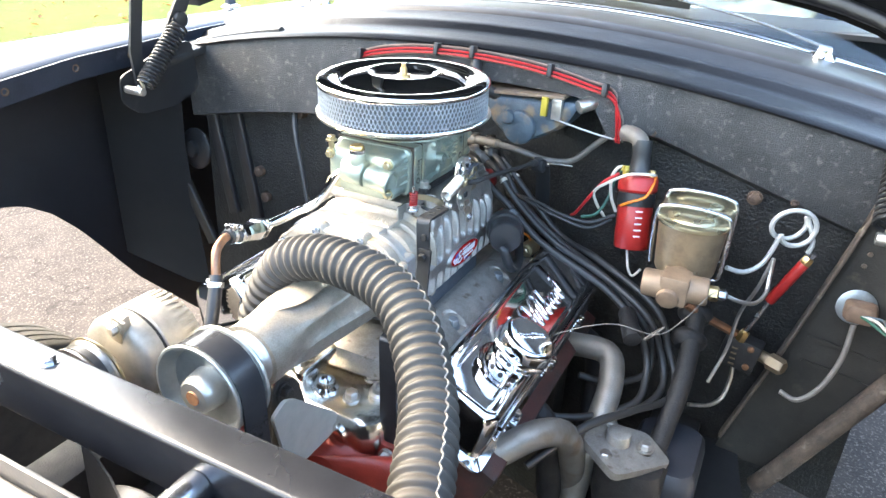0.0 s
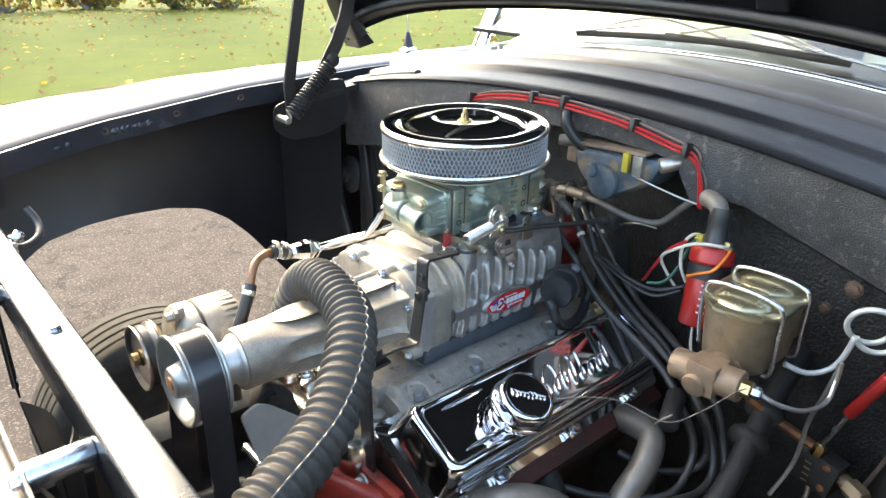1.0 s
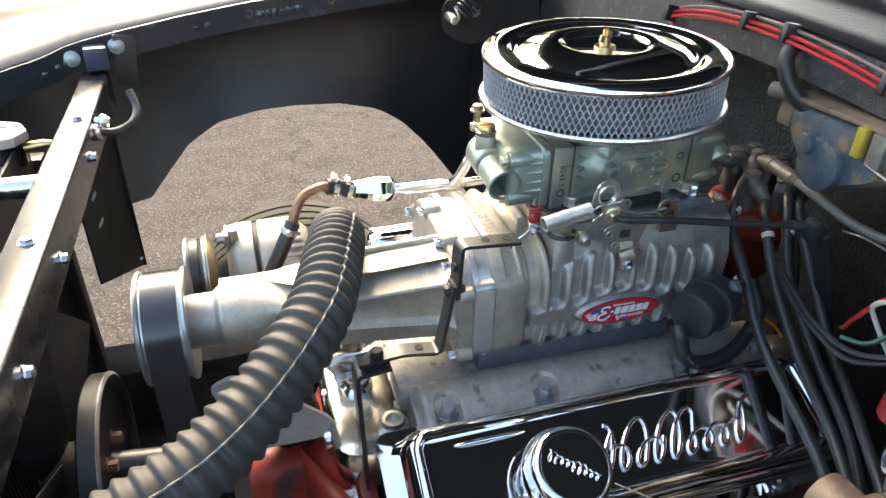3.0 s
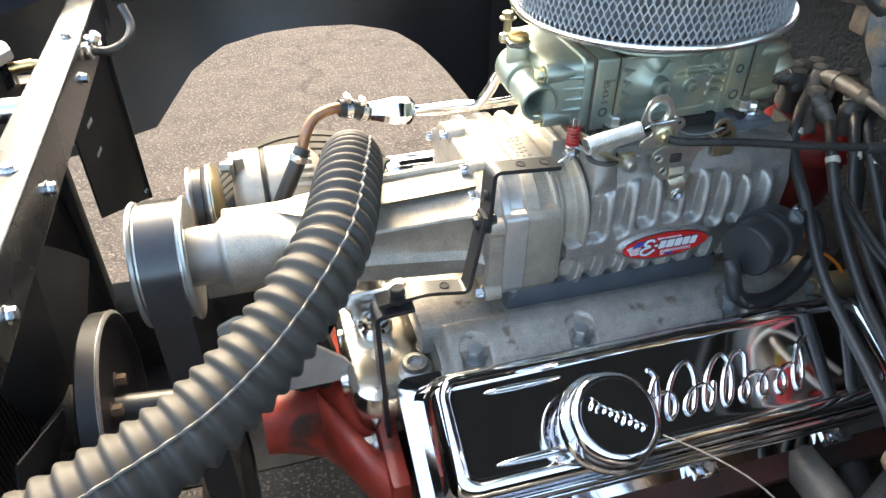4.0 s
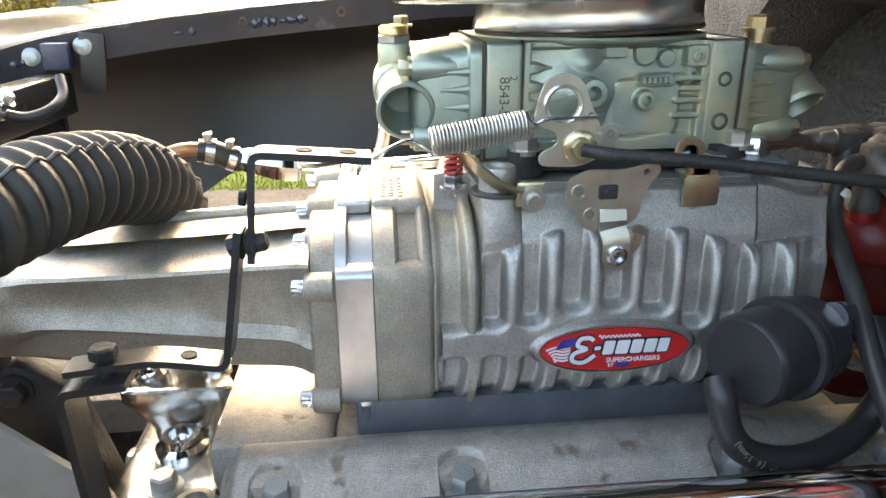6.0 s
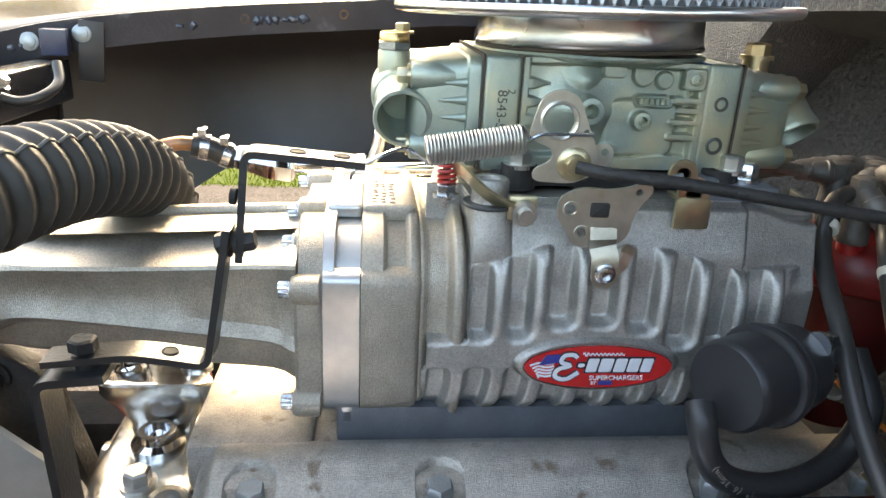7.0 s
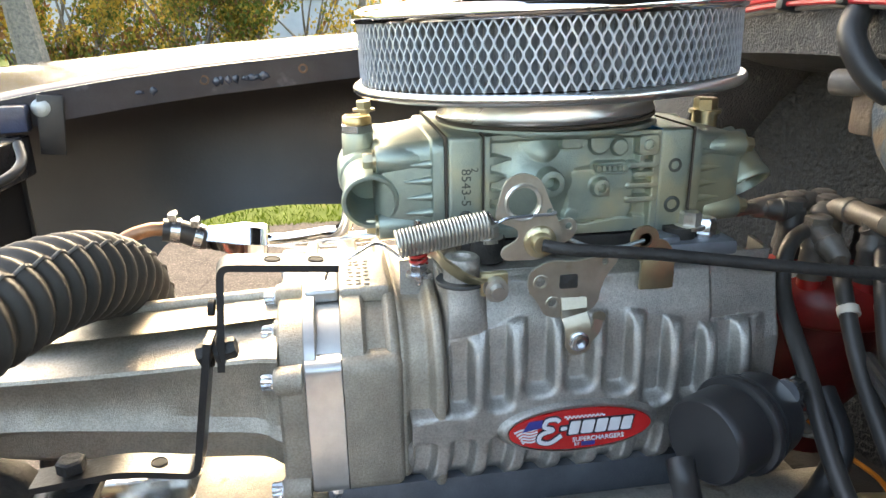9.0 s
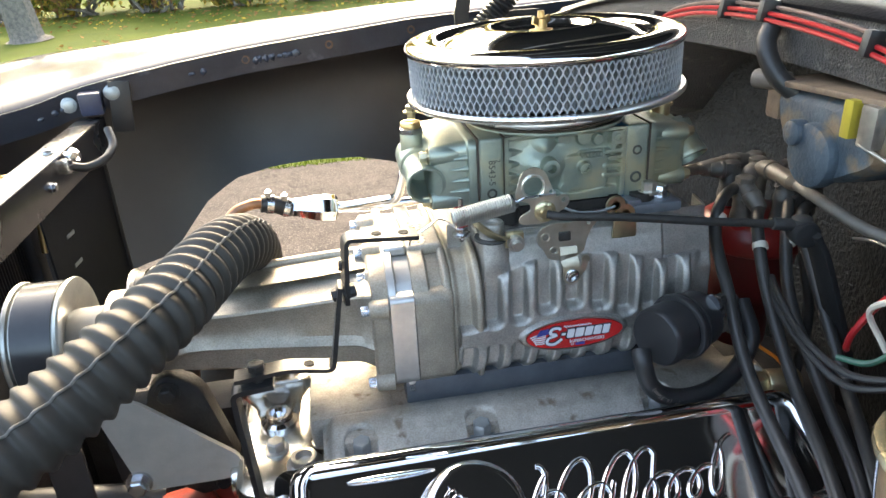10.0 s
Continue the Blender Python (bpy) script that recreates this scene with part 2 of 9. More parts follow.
def lathe(bm, base, axis, prof, seg=32, up=(0, 0, 1), close=True):
    """Turns a profile of (radius, height along the axis) round the axis."""
    t = frame_of(axis, up)
    base = Vector(base)
    rings = []
    for r, h in prof:
        if r < 1e-6:
            rings.append([bm.verts.new(base + t @ Vector((0, 0, h)))])
        else:
            rings.append([bm.verts.new(base + t @ Vector((r * math.cos(2 * math.pi * i / seg), r * math.sin(2 * math.pi * i / seg), h))) for i in range(seg)])
    for a, b in zip(rings, rings[1:]):
        for i in range(seg):
            j = (i + 1) % seg
            q = [a[i % len(a)], a[j % len(a)], b[j % len(b)], b[i % len(b)]]
            q = list(dict.fromkeys(q))
            if len(q) > 2:
                bm.faces.new(q)
    if close:
        for ring in (rings[0], rings[-1]):
            if len(ring) > 2:
                try:
                    bm.faces.new(ring)
                except ValueError:
                    pass
    return bm


def cyl(bm, p0, p1, r, r1=None, seg=20, bev=0.0):
    p0, p1 = Vector(p0), Vector(p1)
    d = (p1 - p0).length
    r1 = r if r1 is None else r1
    b = min(bev, d * 0.4, r * 0.9)
    prof = [(r, 0), (r1, d)] if not b else [(r - b, 0), (r - 0.3 * b, 0.3 * b), (r, b), (r1, d - b), (r1 - 0.3 * b, d - 0.3 * b), (r1 - b, d)]
    return lathe(bm, p0, p1 - p0, prof, seg)


def smooth_path(pts, n=8):
    p = [Vector(v) for v in pts]
    p = [2 * p[0] - p[1]] + p + [2 * p[-1] - p[-2]]
    out = []
    for i in range(1, len(p) - 2):
        for k in range(n):
            u = k / n
            out.append(0.5 * (2 * p[i] + (p[i + 1] - p[i - 1]) * u + (2 * p[i - 1] - 5 * p[i] + 4 * p[i + 1] - p[i + 2]) * u * u + (3 * p[i] - p[i - 1] - 3 * p[i + 1] + p[i + 2]) * u ** 3))
    return out + [p[-2]]


def sweep(bm, pts, section, cap=True, up=(0, 0, 1), scales=None):
    """Carries a closed 2D section along a line of points with the least twist."""
    pts = [Vector(p) for p in pts]
    t0 = (pts[1] - pts[0]).normalized()
    m = frame_of(t0, up)
    x, y = m.col[0], m.col[1]
    rings = []
    for i, p in enumerate(pts):
        t = (pts[min(i + 1, len(pts) - 1)] - pts[max(i - 1, 0)]).normalized()
        x = (x - t * x.dot(t)).normalized()
        y = t.cross(x)
        k = scales[i] if scales else 1.0
        rings.append([bm.verts.new(p + x * (a * k) + y * (b * k)) for a, b in section])
    n = len(section)
    for a, b in zip(rings, rings[1:]):
        for i in range(n):
            j = (i + 1) % n
            bm.faces.new((a[i], a[j], b[j], b[i]))
    if cap:
        bm.faces.new(rings[0])
        bm.faces.new(rings[-1])
    return bm


def circle(r, seg=10):
    return [(r * math.cos(2 * math.pi * i / seg), r * math.sin(2 * math.pi * i / seg)) for i in range(seg)]


def tube(bm, pts, r, seg=10, smooth=6, up=(0, 0, 1)):
    return sweep(bm, smooth_path(pts, smooth) if smooth else pts, circle(r, seg), up=up)


def prism(bm, poly, depth, place, bevel=0.0, seg=2):
    """A flat outline (x, y) with thickness along its z, put by a 4x4 place."""
    a = [bm.verts.new(Vector((x, y, 0))) for x, y in poly]
    b = [bm.verts.new(Vector((x, y, depth))) for x, y in poly]
    n = len(poly)
    fs = [bm.faces.new(a), bm.faces.new(b)]
    for i in range(n):
        fs.append(bm.faces.new((a[i], a[(i + 1) % n], b[(i + 1) % n], b[i])))
    if bevel:
        es = {e for v in a + b for e in v.link_edges if abs((e.verts[0].co - e.verts[1].co).z) < 1e-6}
        r = bmesh.ops.bevel(bm, geom=list(es), offset=bevel, segments=seg, profile=0.6, affect="EDGES", clamp_overlap=True)
        vs = {v for f in bm.faces if f.is_valid for v in f.verts}
        fresh = set(r["verts"]) | {v for v in a + b if v.is_valid}
        bmesh.ops.transform(bm, matrix=place, verts=list(fresh))
    else:
        bmesh.ops.transform(bm, matrix=place, verts=a + b)
    return bm


def loft(bm, rings, cap=True, closed=True):
    rs = [[bm.verts.new(Vector(p)) for p in ring] for ring in rings]
    n = len(rs[0])
    for a, b in zip(rs, rs[1:]):
        for i in range(n if closed else n - 1):
            j = (i + 1) % n
            bm.faces.new((a[i], a[j], b[j], b[i]))
    if cap and closed:
        bm.faces.new(rs[0])
        bm.faces.new(rs[-1])
    return bm


def bolt(bm, p, axis, r=0.007, h=0.006, washer=True):
    """A hexagon head on a flange, standing on p along the axis."""
    p, a = Vector(p), Vector(axis).normalized()
    if washer:
        cyl(bm, p, p + a * (h * 0.3), r * 1.35, seg=16)
    lathe(bm, p + a * (h * 0.25), a, [(r, 0), (r, h * 0.85), (r * 0.82, h)], 6)
    return bm


def rrect(w, h, r, n=4):
    """A rounded rectangle about the origin."""
    out = []
    for cx, cy, a0 in ((w / 2 - r, h / 2 - r, 0), (-w / 2 + r, h / 2 - r, 90), (-w / 2 + r, -h / 2 + r, 180), (w / 2 - r, -h / 2 + r, 270)):
        for k in range(n + 1):
            a = radians(a0 + 90 * k / n)
            out.append((cx + r * math.cos(a), cy + r * math.sin(a)))
    return out


def rounded(pts, r=0.004, n=3):
    """Rounds the corners of a closed outline."""
    out = []
    m = len(pts)
    for i in range(m):
        p, a, b = Vector(pts[i]), Vector(pts[i - 1]), Vector(pts[(i + 1) % m])
        da, db = (a - p), (b - p)
        ra, rb = min(r, da.length * 0.45), min(r, db.length * 0.45)
        p0, p1 = p + da.normalized() * ra, p + db.normalized() * rb
        for k in range(n + 1):
            u = k / n
            out.append(tuple(p0 * (1 - u) ** 2 + p * (2 * u * (1 - u)) + p1 * u * u))
    return out


def crisp(a):
    a = min(1.0, max(0.0, a))
    return a * a * a * (a * (6 * a - 15) + 10)


def round_rect(x, z, cx, cz, hx, hz, r):
    """Signed distance to a rounded rectangle."""
    dx, dz = abs(x - cx) - hx + r, abs(z - cz) - hz + r
    return math.hypot(max(dx, 0.0), max(dz, 0.0)) + min(max(dx, dz), 0.0) - r


def sheet(bm, grid, thick, normal_up=True):
    """A curved sheet from rows of points, with thickness."""
    top = [[bm.verts.new(Vector(p)) for p in row] for row in grid]
    skin = []
    for a, b in zip(top, top[1:]):
        for i in range(len(a) - 1):
            skin.append(bm.faces.new((a[i], a[i + 1], b[i + 1], b[i])))
    bmesh.ops.recalc_face_normals(bm, faces=skin)
    bmesh.ops.solidify(bm, geom=skin, thickness=thick)
    return bm


def leafy(m, amount=0.45):
    """Lets part of the light pass through a thin leaf."""
    n, l = m.node_tree.nodes, m.node_tree.links
    b, out = n["Principled BSDF"], n["Material Output"]
    tr, mx = n.new("ShaderNodeBsdfTranslucent"), n.new("ShaderNodeMixShader")
    l.new(b.inputs["Base Color"].links[0].from_socket, tr.inputs["Color"])
    mx.inputs[0].default_value = amount
    l.new(b.outputs[0], mx.inputs[1])
    l.new(tr.outputs[0], mx.inputs[2])
    l.new(mx.outputs[0], out.inputs["Surface"])
    return m


B = bmesh.new

# ---- ground and distance ----
bm = B()
box(bm, (0, 0, -0.06), (3000, 3000, 0.1))
tagged(part("ground", bm, GRASSM, None), "mown green lawn with scattered brown autumn leaves", "lawn", kind="structure")
bm = B()
edge = [(-40 + 80 * i / 160, 3.33 + 0.04 * noise.noise(Vector((i * 0.9, 0, 0)))) for i in range(161)]
prism(bm, [(40, -9), *reversed(edge), (-40, -9)][::-1], 0.02, pose(0, 0, -0.018))
tagged(part("road", bm, ASPHALT, None, smooth=0), "worn grey-brown asphalt drive with fine cracks", "driveway", kind="structure")


# ---- car body round the engine bay ----
def lip_y(x):
    return float(np.interp(x, (-1.0, -0.8, -0.70, -0.622, -0.555, -0.338, -0.037, 0.34, 0.9), (0.25, 0.42, 0.53, 0.585, 0.597, 0.649, 0.690, 0.729, 0.76)))


def lip_z(x):
    return float(np.interp(x, (-1.0, -0.662, -0.611, -0.55, -0.449, -0.338, -0.18, -0.037, 0.34, 0.9), (0.93, 0.968, 0.983, 0.994, 1.008, 1.020, 1.033, 1.045, 1.056, 1.06)))


def crown_z(x):
    return float(np.interp(x, (-1.05, -0.73, -0.58, -0.336, -0.127, 0.10, 0.9), (0.975, 1.013, 1.026, 1.047, 1.060, 1.067, 1.072)))


ARCH_X = (-0.74, -0.66, -0.60, -0.555, -0.50, -0.43, -0.34, -0.25, -0.15, -0.06, 0.0, 0.06, 0.13, 0.20, 0.30, 0.39)
ARCH_Z = (0.50, 0.53, 0.545, 0.60, 0.665, 0.712, 0.732, 0.737, 0.733, 0.712, 0.672, 0.61, 0.515, 0.42, 0.315, 0.22)


def fender(side):
    """Front fender: rolled inner lip, crowned top, outer skin with the wheel opening."""
    f = thing("fender", "glossy black front fender with dusty bare inner face", "car fender", (0.0, 0.8 * side - (0 if side > 0 else 0.062), 0.29), "front fenders")
    shift = 0.0 if side > 0 else -0.062
    xs = [-1.05 + 0.025 * i for i in range(78)]
    rows, inner = [], []
    for x in xs:
        ly, lz, cz = lip_y(x), lip_z(x), crown_z(x)
        out = 0.955 - 2.0 * max(0, -0.75 - x) ** 2
        cy = ly + (0.80 - ly) * (1 if x > -0.75 else max(0.5, 1 - 1.2 * (-0.75 - x)))
        prof = [(ly, lz - 0.045), (ly, lz - 0.006), (ly + 0.006, lz)]
        for k in range(1, 7):
            a = k / 6
            prof.append((ly + 0.006 + (cy - ly - 0.006) * a, lz + (cz - lz) * math.sin(a * math.pi / 2)))
        for k in range(1, 9):
            a = radians(90 * k / 8)
            prof.append((cy + (out - cy) * math.sin(a), cz - 0.15 * (1 - math.cos(a))))
        y0, z0 = prof[-1]
        arch = float(np.interp(x, ARCH_X, ARCH_Z))
        for k in range(1, 9):
            prof.append((y0 - 0.03 * (k / 8) ** 2, z0 + (arch - z0) * k / 8))
        rows.append([(x, y * side + shift, z) for y, z in prof])
        inner.append([(x, (y - (0.004 if i < 6 else 0.010)) * side + shift, z - 0.010) for i, (y, z) in enumerate(prof) if i > 3])
    bm = B()
    sheet(bm, rows, 0.004)
    part("skin", bm, FENDERPAINT, f, "gloss black paint reflecting the sky")
    bm = B()
    sheet(bm, inner, 0.002)
    part("inner_face", bm, APRON, f, "dusty dull black inner sheet")
    bm = B()
    lip = [(x, (lip_y(x) - 0.003) * side + shift, lip_z(x) - 0.024) for x in xs[10:]]
    sweep(bm, lip, [(-0.0018, -0.022), (0.0018, -0.022), (0.0018, 0.022), (-0.0018, 0.022)], up=(0, 0, 1))
    part("hood_lip", bm, LIPPAINT, f, "blue-black scuffed flange")
    return f


FENDERPAINT = mat("dusty_black_fender_paint", (0.016, 0.016, 0.018), (0.010, 0.010, 0.012), 0.17, 0.0, 10, 0.0, 100, 0.06, coat=0.1)
LIPPAINT = mat("scuffed_blue_black_paint", (0.028, 0.032, 0.045), (0.016, 0.019, 0.028), 0.35, 0.0, 18, 0.15, 250, 0.1, spots=((0.10, 0.11, 0.13), 16, 0.64))
fend = fender(1)
fender(-1)
for x in (-0.338, -0.19, -0.037, 0.10):
    y = lip_y(x) - 0.0055
    bm = B()
    lathe(bm, (x, y + 0.001, lip_z(x) - 0.022), (0, -1, 0), [(0.0075, 0), (0.0075, 0.0025), (0.005, 0.0025), (0.004, -0.0005), (0, -0.0005)], 14)
    part("flange_hole", bm, RUSTY, fend, "rust-edged bolt hole")

bm = B()
LIPX = 0.235
def cowl_top(y):
    return 1.104 - 0.16 * y * y
# firewall: upper ledge band with arched recess, lower wall behind it
band = []
ys = [-0.735 + 0.0365 * i for i in range(40)]
def band_low(y):
    if -0.29 < y < 0.26:
        a = (y + 0.015) / 0.275
        return cowl_top(y) - 0.05 - 0.10 * max(0.0, abs(a) - 0.75) / 0.25
    if y >= 0.26:
        return cowl_top(y) - 0.15
    return 1.005 - 0.30 * max(0, -0.30 - y)
for y in ys:
    top, low = cowl_top(y), band_low(y)
    band.append([(LIPX + 0.012 * (1 - k / 6) ** 2 + 0.03 * k / 6 * (1 if y < -0.3 else 0.2), y, top + (low - top) * k / 6) for k in range(7)] + [(LIPX + 0.05, y, low - 0.012), (LIPX + 0.10, y, low - 0.02)])
sheet(bm, band, 0.004)
fw = part("wall_firewall", bm, UNDERCOAT, None)
tagged(fw, "black firewall with rough sprayed undercoat", "firewall", kind="structure")
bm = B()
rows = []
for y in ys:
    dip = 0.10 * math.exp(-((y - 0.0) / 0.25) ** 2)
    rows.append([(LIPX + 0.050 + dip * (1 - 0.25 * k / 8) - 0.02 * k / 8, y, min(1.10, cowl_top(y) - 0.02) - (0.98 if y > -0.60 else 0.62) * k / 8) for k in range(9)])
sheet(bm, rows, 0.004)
low = part("lower_panel", bm, DARKWALL, fw, "lower firewall, recess shade in its colour")

# cowl with pressed steps, up to the windscreen
bm = B()
prof = [(0.235, 0.0), (0.245, 0.008), (0.262, 0.010), (0.300, 0.014), (0.322, 0.020), (0.330, 0.032), (0.345, 0.036), (0.395, 0.040), (0.408, 0.046), (0.416, 0.056), (0.44, 0.060), (0.52, 0.056), (0.60, 0.050), (0.68, 0.045), (0.78, 0.042)]
rows, front = [], []
for i in range(60):
    y = -0.885 + 0.03 * i
    edge = max(0, abs(y) - 0.72)
    line = [(x, y, cowl_top(y) + 0.75 * z - 1.4 * edge ** 2 * (1 if z > 0.03 else 0.4)) for x, z in prof]
    front.append(line[:9])
    rows.append(line[8:])
sheet(bm, rows, 0.004)
cowl = part("cowl", bm, mat("worn_black_cowl", (0.020, 0.020, 0.022), (0.012, 0.012, 0.013), 0.36, 0, 14, 0.08, 250, 0.1, spots=((0.035, 0.035, 0.037), 9, 0.62)), None)
bm = B()
sheet(bm, front, 0.004)
part("front_shelf", bm, mat("dull_black_shelf", (0.016, 0.016, 0.018), (0.010, 0.010, 0.012), 0.42, 0, 12, 0.2, 250, 0.1, spots=((0.04, 0.04, 0.04), 10, 0.62)), cowl, "dull dusty black shelf")
for m in (cowl.data.materials[0], cowl.children[0].data.materials[0]):
    m.node_tree.nodes["Principled BSDF"].inputs["Specular IOR Level"].default_value = 0.22
tagged(cowl, "gloss black pressed cowl below the windscreen", "cowl", kind="structure")

# unseen pale wall on the driver's side, added to bounce sunlight onto the engine
BOUNCEWALL = mat("pale_bounce_wall", (0.72, 0.71, 0.69), (0.62, 0.61, 0.60), 0.85, 0, 2.0, 0.4, 60, 0.05)
bm = B()
box(bm, (0.1, -7.2, 1.0), (8.9, 0.25, 2.0))
tagged(part("wall_side", bm, BOUNCEWALL, None), "unseen pale wall added to bounce light", "wall", kind="structure")

# flaked paint along the passenger fender flange
chips = random.Random(5)
FLAKE = mat("bubbled_blue_black_paint", (0.050, 0.062, 0.090), (0.022, 0.028, 0.042), 0.22, 0, 60, 0.5, 300, coat=0.4)
for x0 in (-0.322, -0.312, -0.303, -0.292, -0.281, -0.270, -0.262, -0.252, -0.246, -0.66, -0.645, -0.635, -0.43, -0.41):
    x = x0 + chips.uniform(-0.003, 0.003)
    bm = B()
    w, h = chips.uniform(0.005, 0.010), chips.uniform(0.004, 0.009)
    rim = [(x + w * math.cos(a) * chips.uniform(0.6, 1.1), lip_z(x) - 0.026 + h * math.sin(a) * chips.uniform(0.6, 1.1)) for a in [2 * math.pi * i / 11 for i in range(11)]]
    cx, cz = sum(p[0] for p in rim) / 11, sum(p[1] for p in rim) / 11
    loft(bm, [[(cx + (a - cx) * k, lip_y(x) - d, cz + (c - cz) * k) for a, c in rim] for d, k in ((0.0040, 1.0), (0.0062, 0.8), (0.0072, 0.4))])
    part("paint_blister", bm, FLAKE, fend, "blistered blue-black paint")
# bolt heads and small holes on the driver's half of the firewall
for y, z, r in ((-0.326, 1.000, 0.006), (-0.499, 0.922, 0.009), (-0.557, 0.926, 0.005), (-0.47, 0.883, 0.006)):
    bm = B()
    bolt(bm, (0.262, y, z), (-1, 0, 0), r, 0.006)
    part("bolt", bm, RUSTY, fw, "grimy bolt head")

# ---- supercharger ----
YB, ZB, ZS = -0.05, 0.870, 0.861


def smooth01(a):
    a = min(1.0, max(0.0, a))
    return a * a * (3 - 2 * a)


def gsec(x, g=0.0, top=0.912, y0=-0.108, y1=0.091, z0=0.797, rt=0.050, rb=0.012):
    """Gear case section: flat top, wide rounded shoulders, tight lower corners; g grows it outwards."""
    out = []
    for cy, cz, r, a0 in ((y1 - rt, top - rt, rt, 0), (y0 + rt, top - rt, rt, 90), (y0 + rb, z0 + rb, rb, 180), (y1 - rb, z0 + rb, rb, 270)):
        for k in range(9):
            a = radians(a0 + 90 * k / 8)
            out.append((x, cy + (r + g) * math.cos(a), cz + (r + g) * math.sin(a)))
    return out


blower = thing("supercharger", "cast aluminium supercharger with ribbed case and long snout", "supercharger", (0, YB, 0.79))
SNOUTCAST = mat("snout_casting", (0.57, 0.515, 0.43), (0.43, 0.385, 0.32), 0.38, 0.74, 60, 1.0, 1300, 0.08, relief=0.75, spots=((0.45, 0.38, 0.27), 22, 0.66))


def snout_ring(x, s, zt, zu, zl, zb, yo):
    """Snout section: round when s is 0; at 1 a flat top, a scooped side between two crisp edges, and an undercut below."""
    half = [(-0.036, zt), (-0.030, zt), (-0.052 - 0.004 * s, zt - 0.0008), (yo + 0.017, zu + 0.0060), (yo + 0.0050, zu + 0.0022), (yo + 0.0012, zu + 0.0006), (yo, zu - 0.0016), (yo + 0.0030, zu - 0.0080), (yo + 0.0050, 0.5 * (zu + zl)), (yo + 0.0042, zl + 0.0080), (yo + 0.0005, zl + 0.0028), (yo - 0.0012, zl + 0.0006), (yo - 0.0002, zl - 0.0016), (yo + 0.0040, zl - 0.0042), (yo + 0.0065, zb + 0.0050), (yo + 0.0100, zb + 0.0008), (yo + 0.0160, zb)]
    full = half[1:] + [(2 * YB - y, z) for y, z in reversed(half[1:])]
    n = len(full)
    out = []
    for i, (y, z) in enumerate(full):
        a = math.pi / 2 + 2 * math.pi * (i + 0.5) / n
        cy, cz = YB + 0.0395 * math.cos(a + 0.0), ZS + 0.0395 * math.sin(a)
        out.append((x, cy + (y - cy) * s, cz + (z - cz) * s))
    return out


bm = B()
stations = [(-0.4165, 0.0, 0.900, 0.884, 0.857, 0.830, -0.0870), (-0.405, 0.0, 0.900, 0.884, 0.857, 0.830, -0.0870), (-0.385, 0.10, 0.900, 0.885, 0.857, 0.829, -0.0880), (-0.368, 0.45, 0.900, 0.885, 0.856, 0.828, -0.0885), (-0.352, 0.85, 0.900, 0.886, 0.8555, 0.827, -0.0890), (-0.335, 1.0, 0.900, 0.886, 0.854, 0.826, -0.0898), (-0.295, 1.0, 0.901, 0.8865, 0.8505, 0.823, -0.0910), (-0.255, 1.0, 0.903, 0.888, 0.8465, 0.820, -0.0925), (-0.215, 1.0, 0.905, 0.890, 0.8425, 0.8175, -0.0940), (-0.203, 1.0, 0.9055, 0.8905, 0.8412, 0.8165, -0.0948), (-0.196, 1.0, 0.9060, 0.8915, 0.8400, 0.8155, -0.0972), (-0.190, 1.0, 0.9065, 0.8930, 0.8385, 0.8140, -0.1015), (-0.186, 1.0, 0.9065, 0.8935, 0.8380, 0.8135, -0.1030)]
fine = []
for a, b in zip(stations, stations[1:]):
    for k in range(3):
        fine.append(tuple(p + (q - p) * k / 3 for p, q in zip(a, b)))
loft(bm, [snout_ring(-0.4175, 0.0, 0.900, 0.884, 0.857, 0.830, -0.087)] + [snout_ring(*v) for v in fine + [stations[-1]]])
part("snout", bm, SNOUTCAST, blower, smooth=32)
bm = B()
sweep(bm, smooth_path([(-0.292, -0.030, 0.8975), (-0.280, -0.030, 0.9025), (-0.250, -0.030, 0.9045), (-0.215, -0.030, 0.9060), (-0.187, -0.030, 0.9070)], 5), circle(0.0042, 12))
part("snout_ridge", bm, SNOUTCAST, blower)
bm = B()
lathe(bm, (-0.456, YB, ZS), (1, 0, 0), [(0.024, 0), (0.026, 0.003), (0.0272, 0.006), (0.0272, 0.030), (0.0305, 0.034), (0.0335, 0.038), (0.0335, 0.042)], 48)
part("nose_collar", bm, MACHINED, blower, "bright machined collar")

# Tan of sunlight is mixed into this casting's colour, besides brown stains.
GEARCAST = mat("gear_case_casting", (0.52, 0.465, 0.385), (0.38, 0.335, 0.275), 0.48, 0.56, 45, 1.0, 1300, 0.08, relief=0.8, spots=((0.46, 0.37, 0.25), 20, 0.60))
GTOP = 0.917
COVER_BOLTS = ((0.025, 0.9105), (-0.046, 0.9105), (-0.075, 0.8985), (-0.1025, 0.8795), (-0.1050, 0.8050), (0.085, 0.879), (0.087, 0.811))
bm = B()
loft(bm, [gsec(-0.1872, -0.0080, GTOP), gsec(-0.1866, -0.0060, GTOP), gsec(-0.1850, -0.0045, GTOP), gsec(-0.1680, -0.0040, GTOP), gsec(-0.1672, -0.0046, GTOP)])
part("front_cover", bm, GEARCAST, blower)
bm = B()
loft(bm, [gsec(-0.1878, -0.0080, 0.888, z0=0.800, rt=0.016), gsec(-0.1870, -0.0028, 0.888, z0=0.797, rt=0.014), gsec(-0.1850, -0.0008, 0.889, rt=0.014), gsec(-0.1716, -0.0004, 0.889, rt=0.014), gsec(-0.1708, -0.0010, 0.889, rt=0.014)])
part("cover_skirt", bm, GEARCAST, blower)
bm = B()
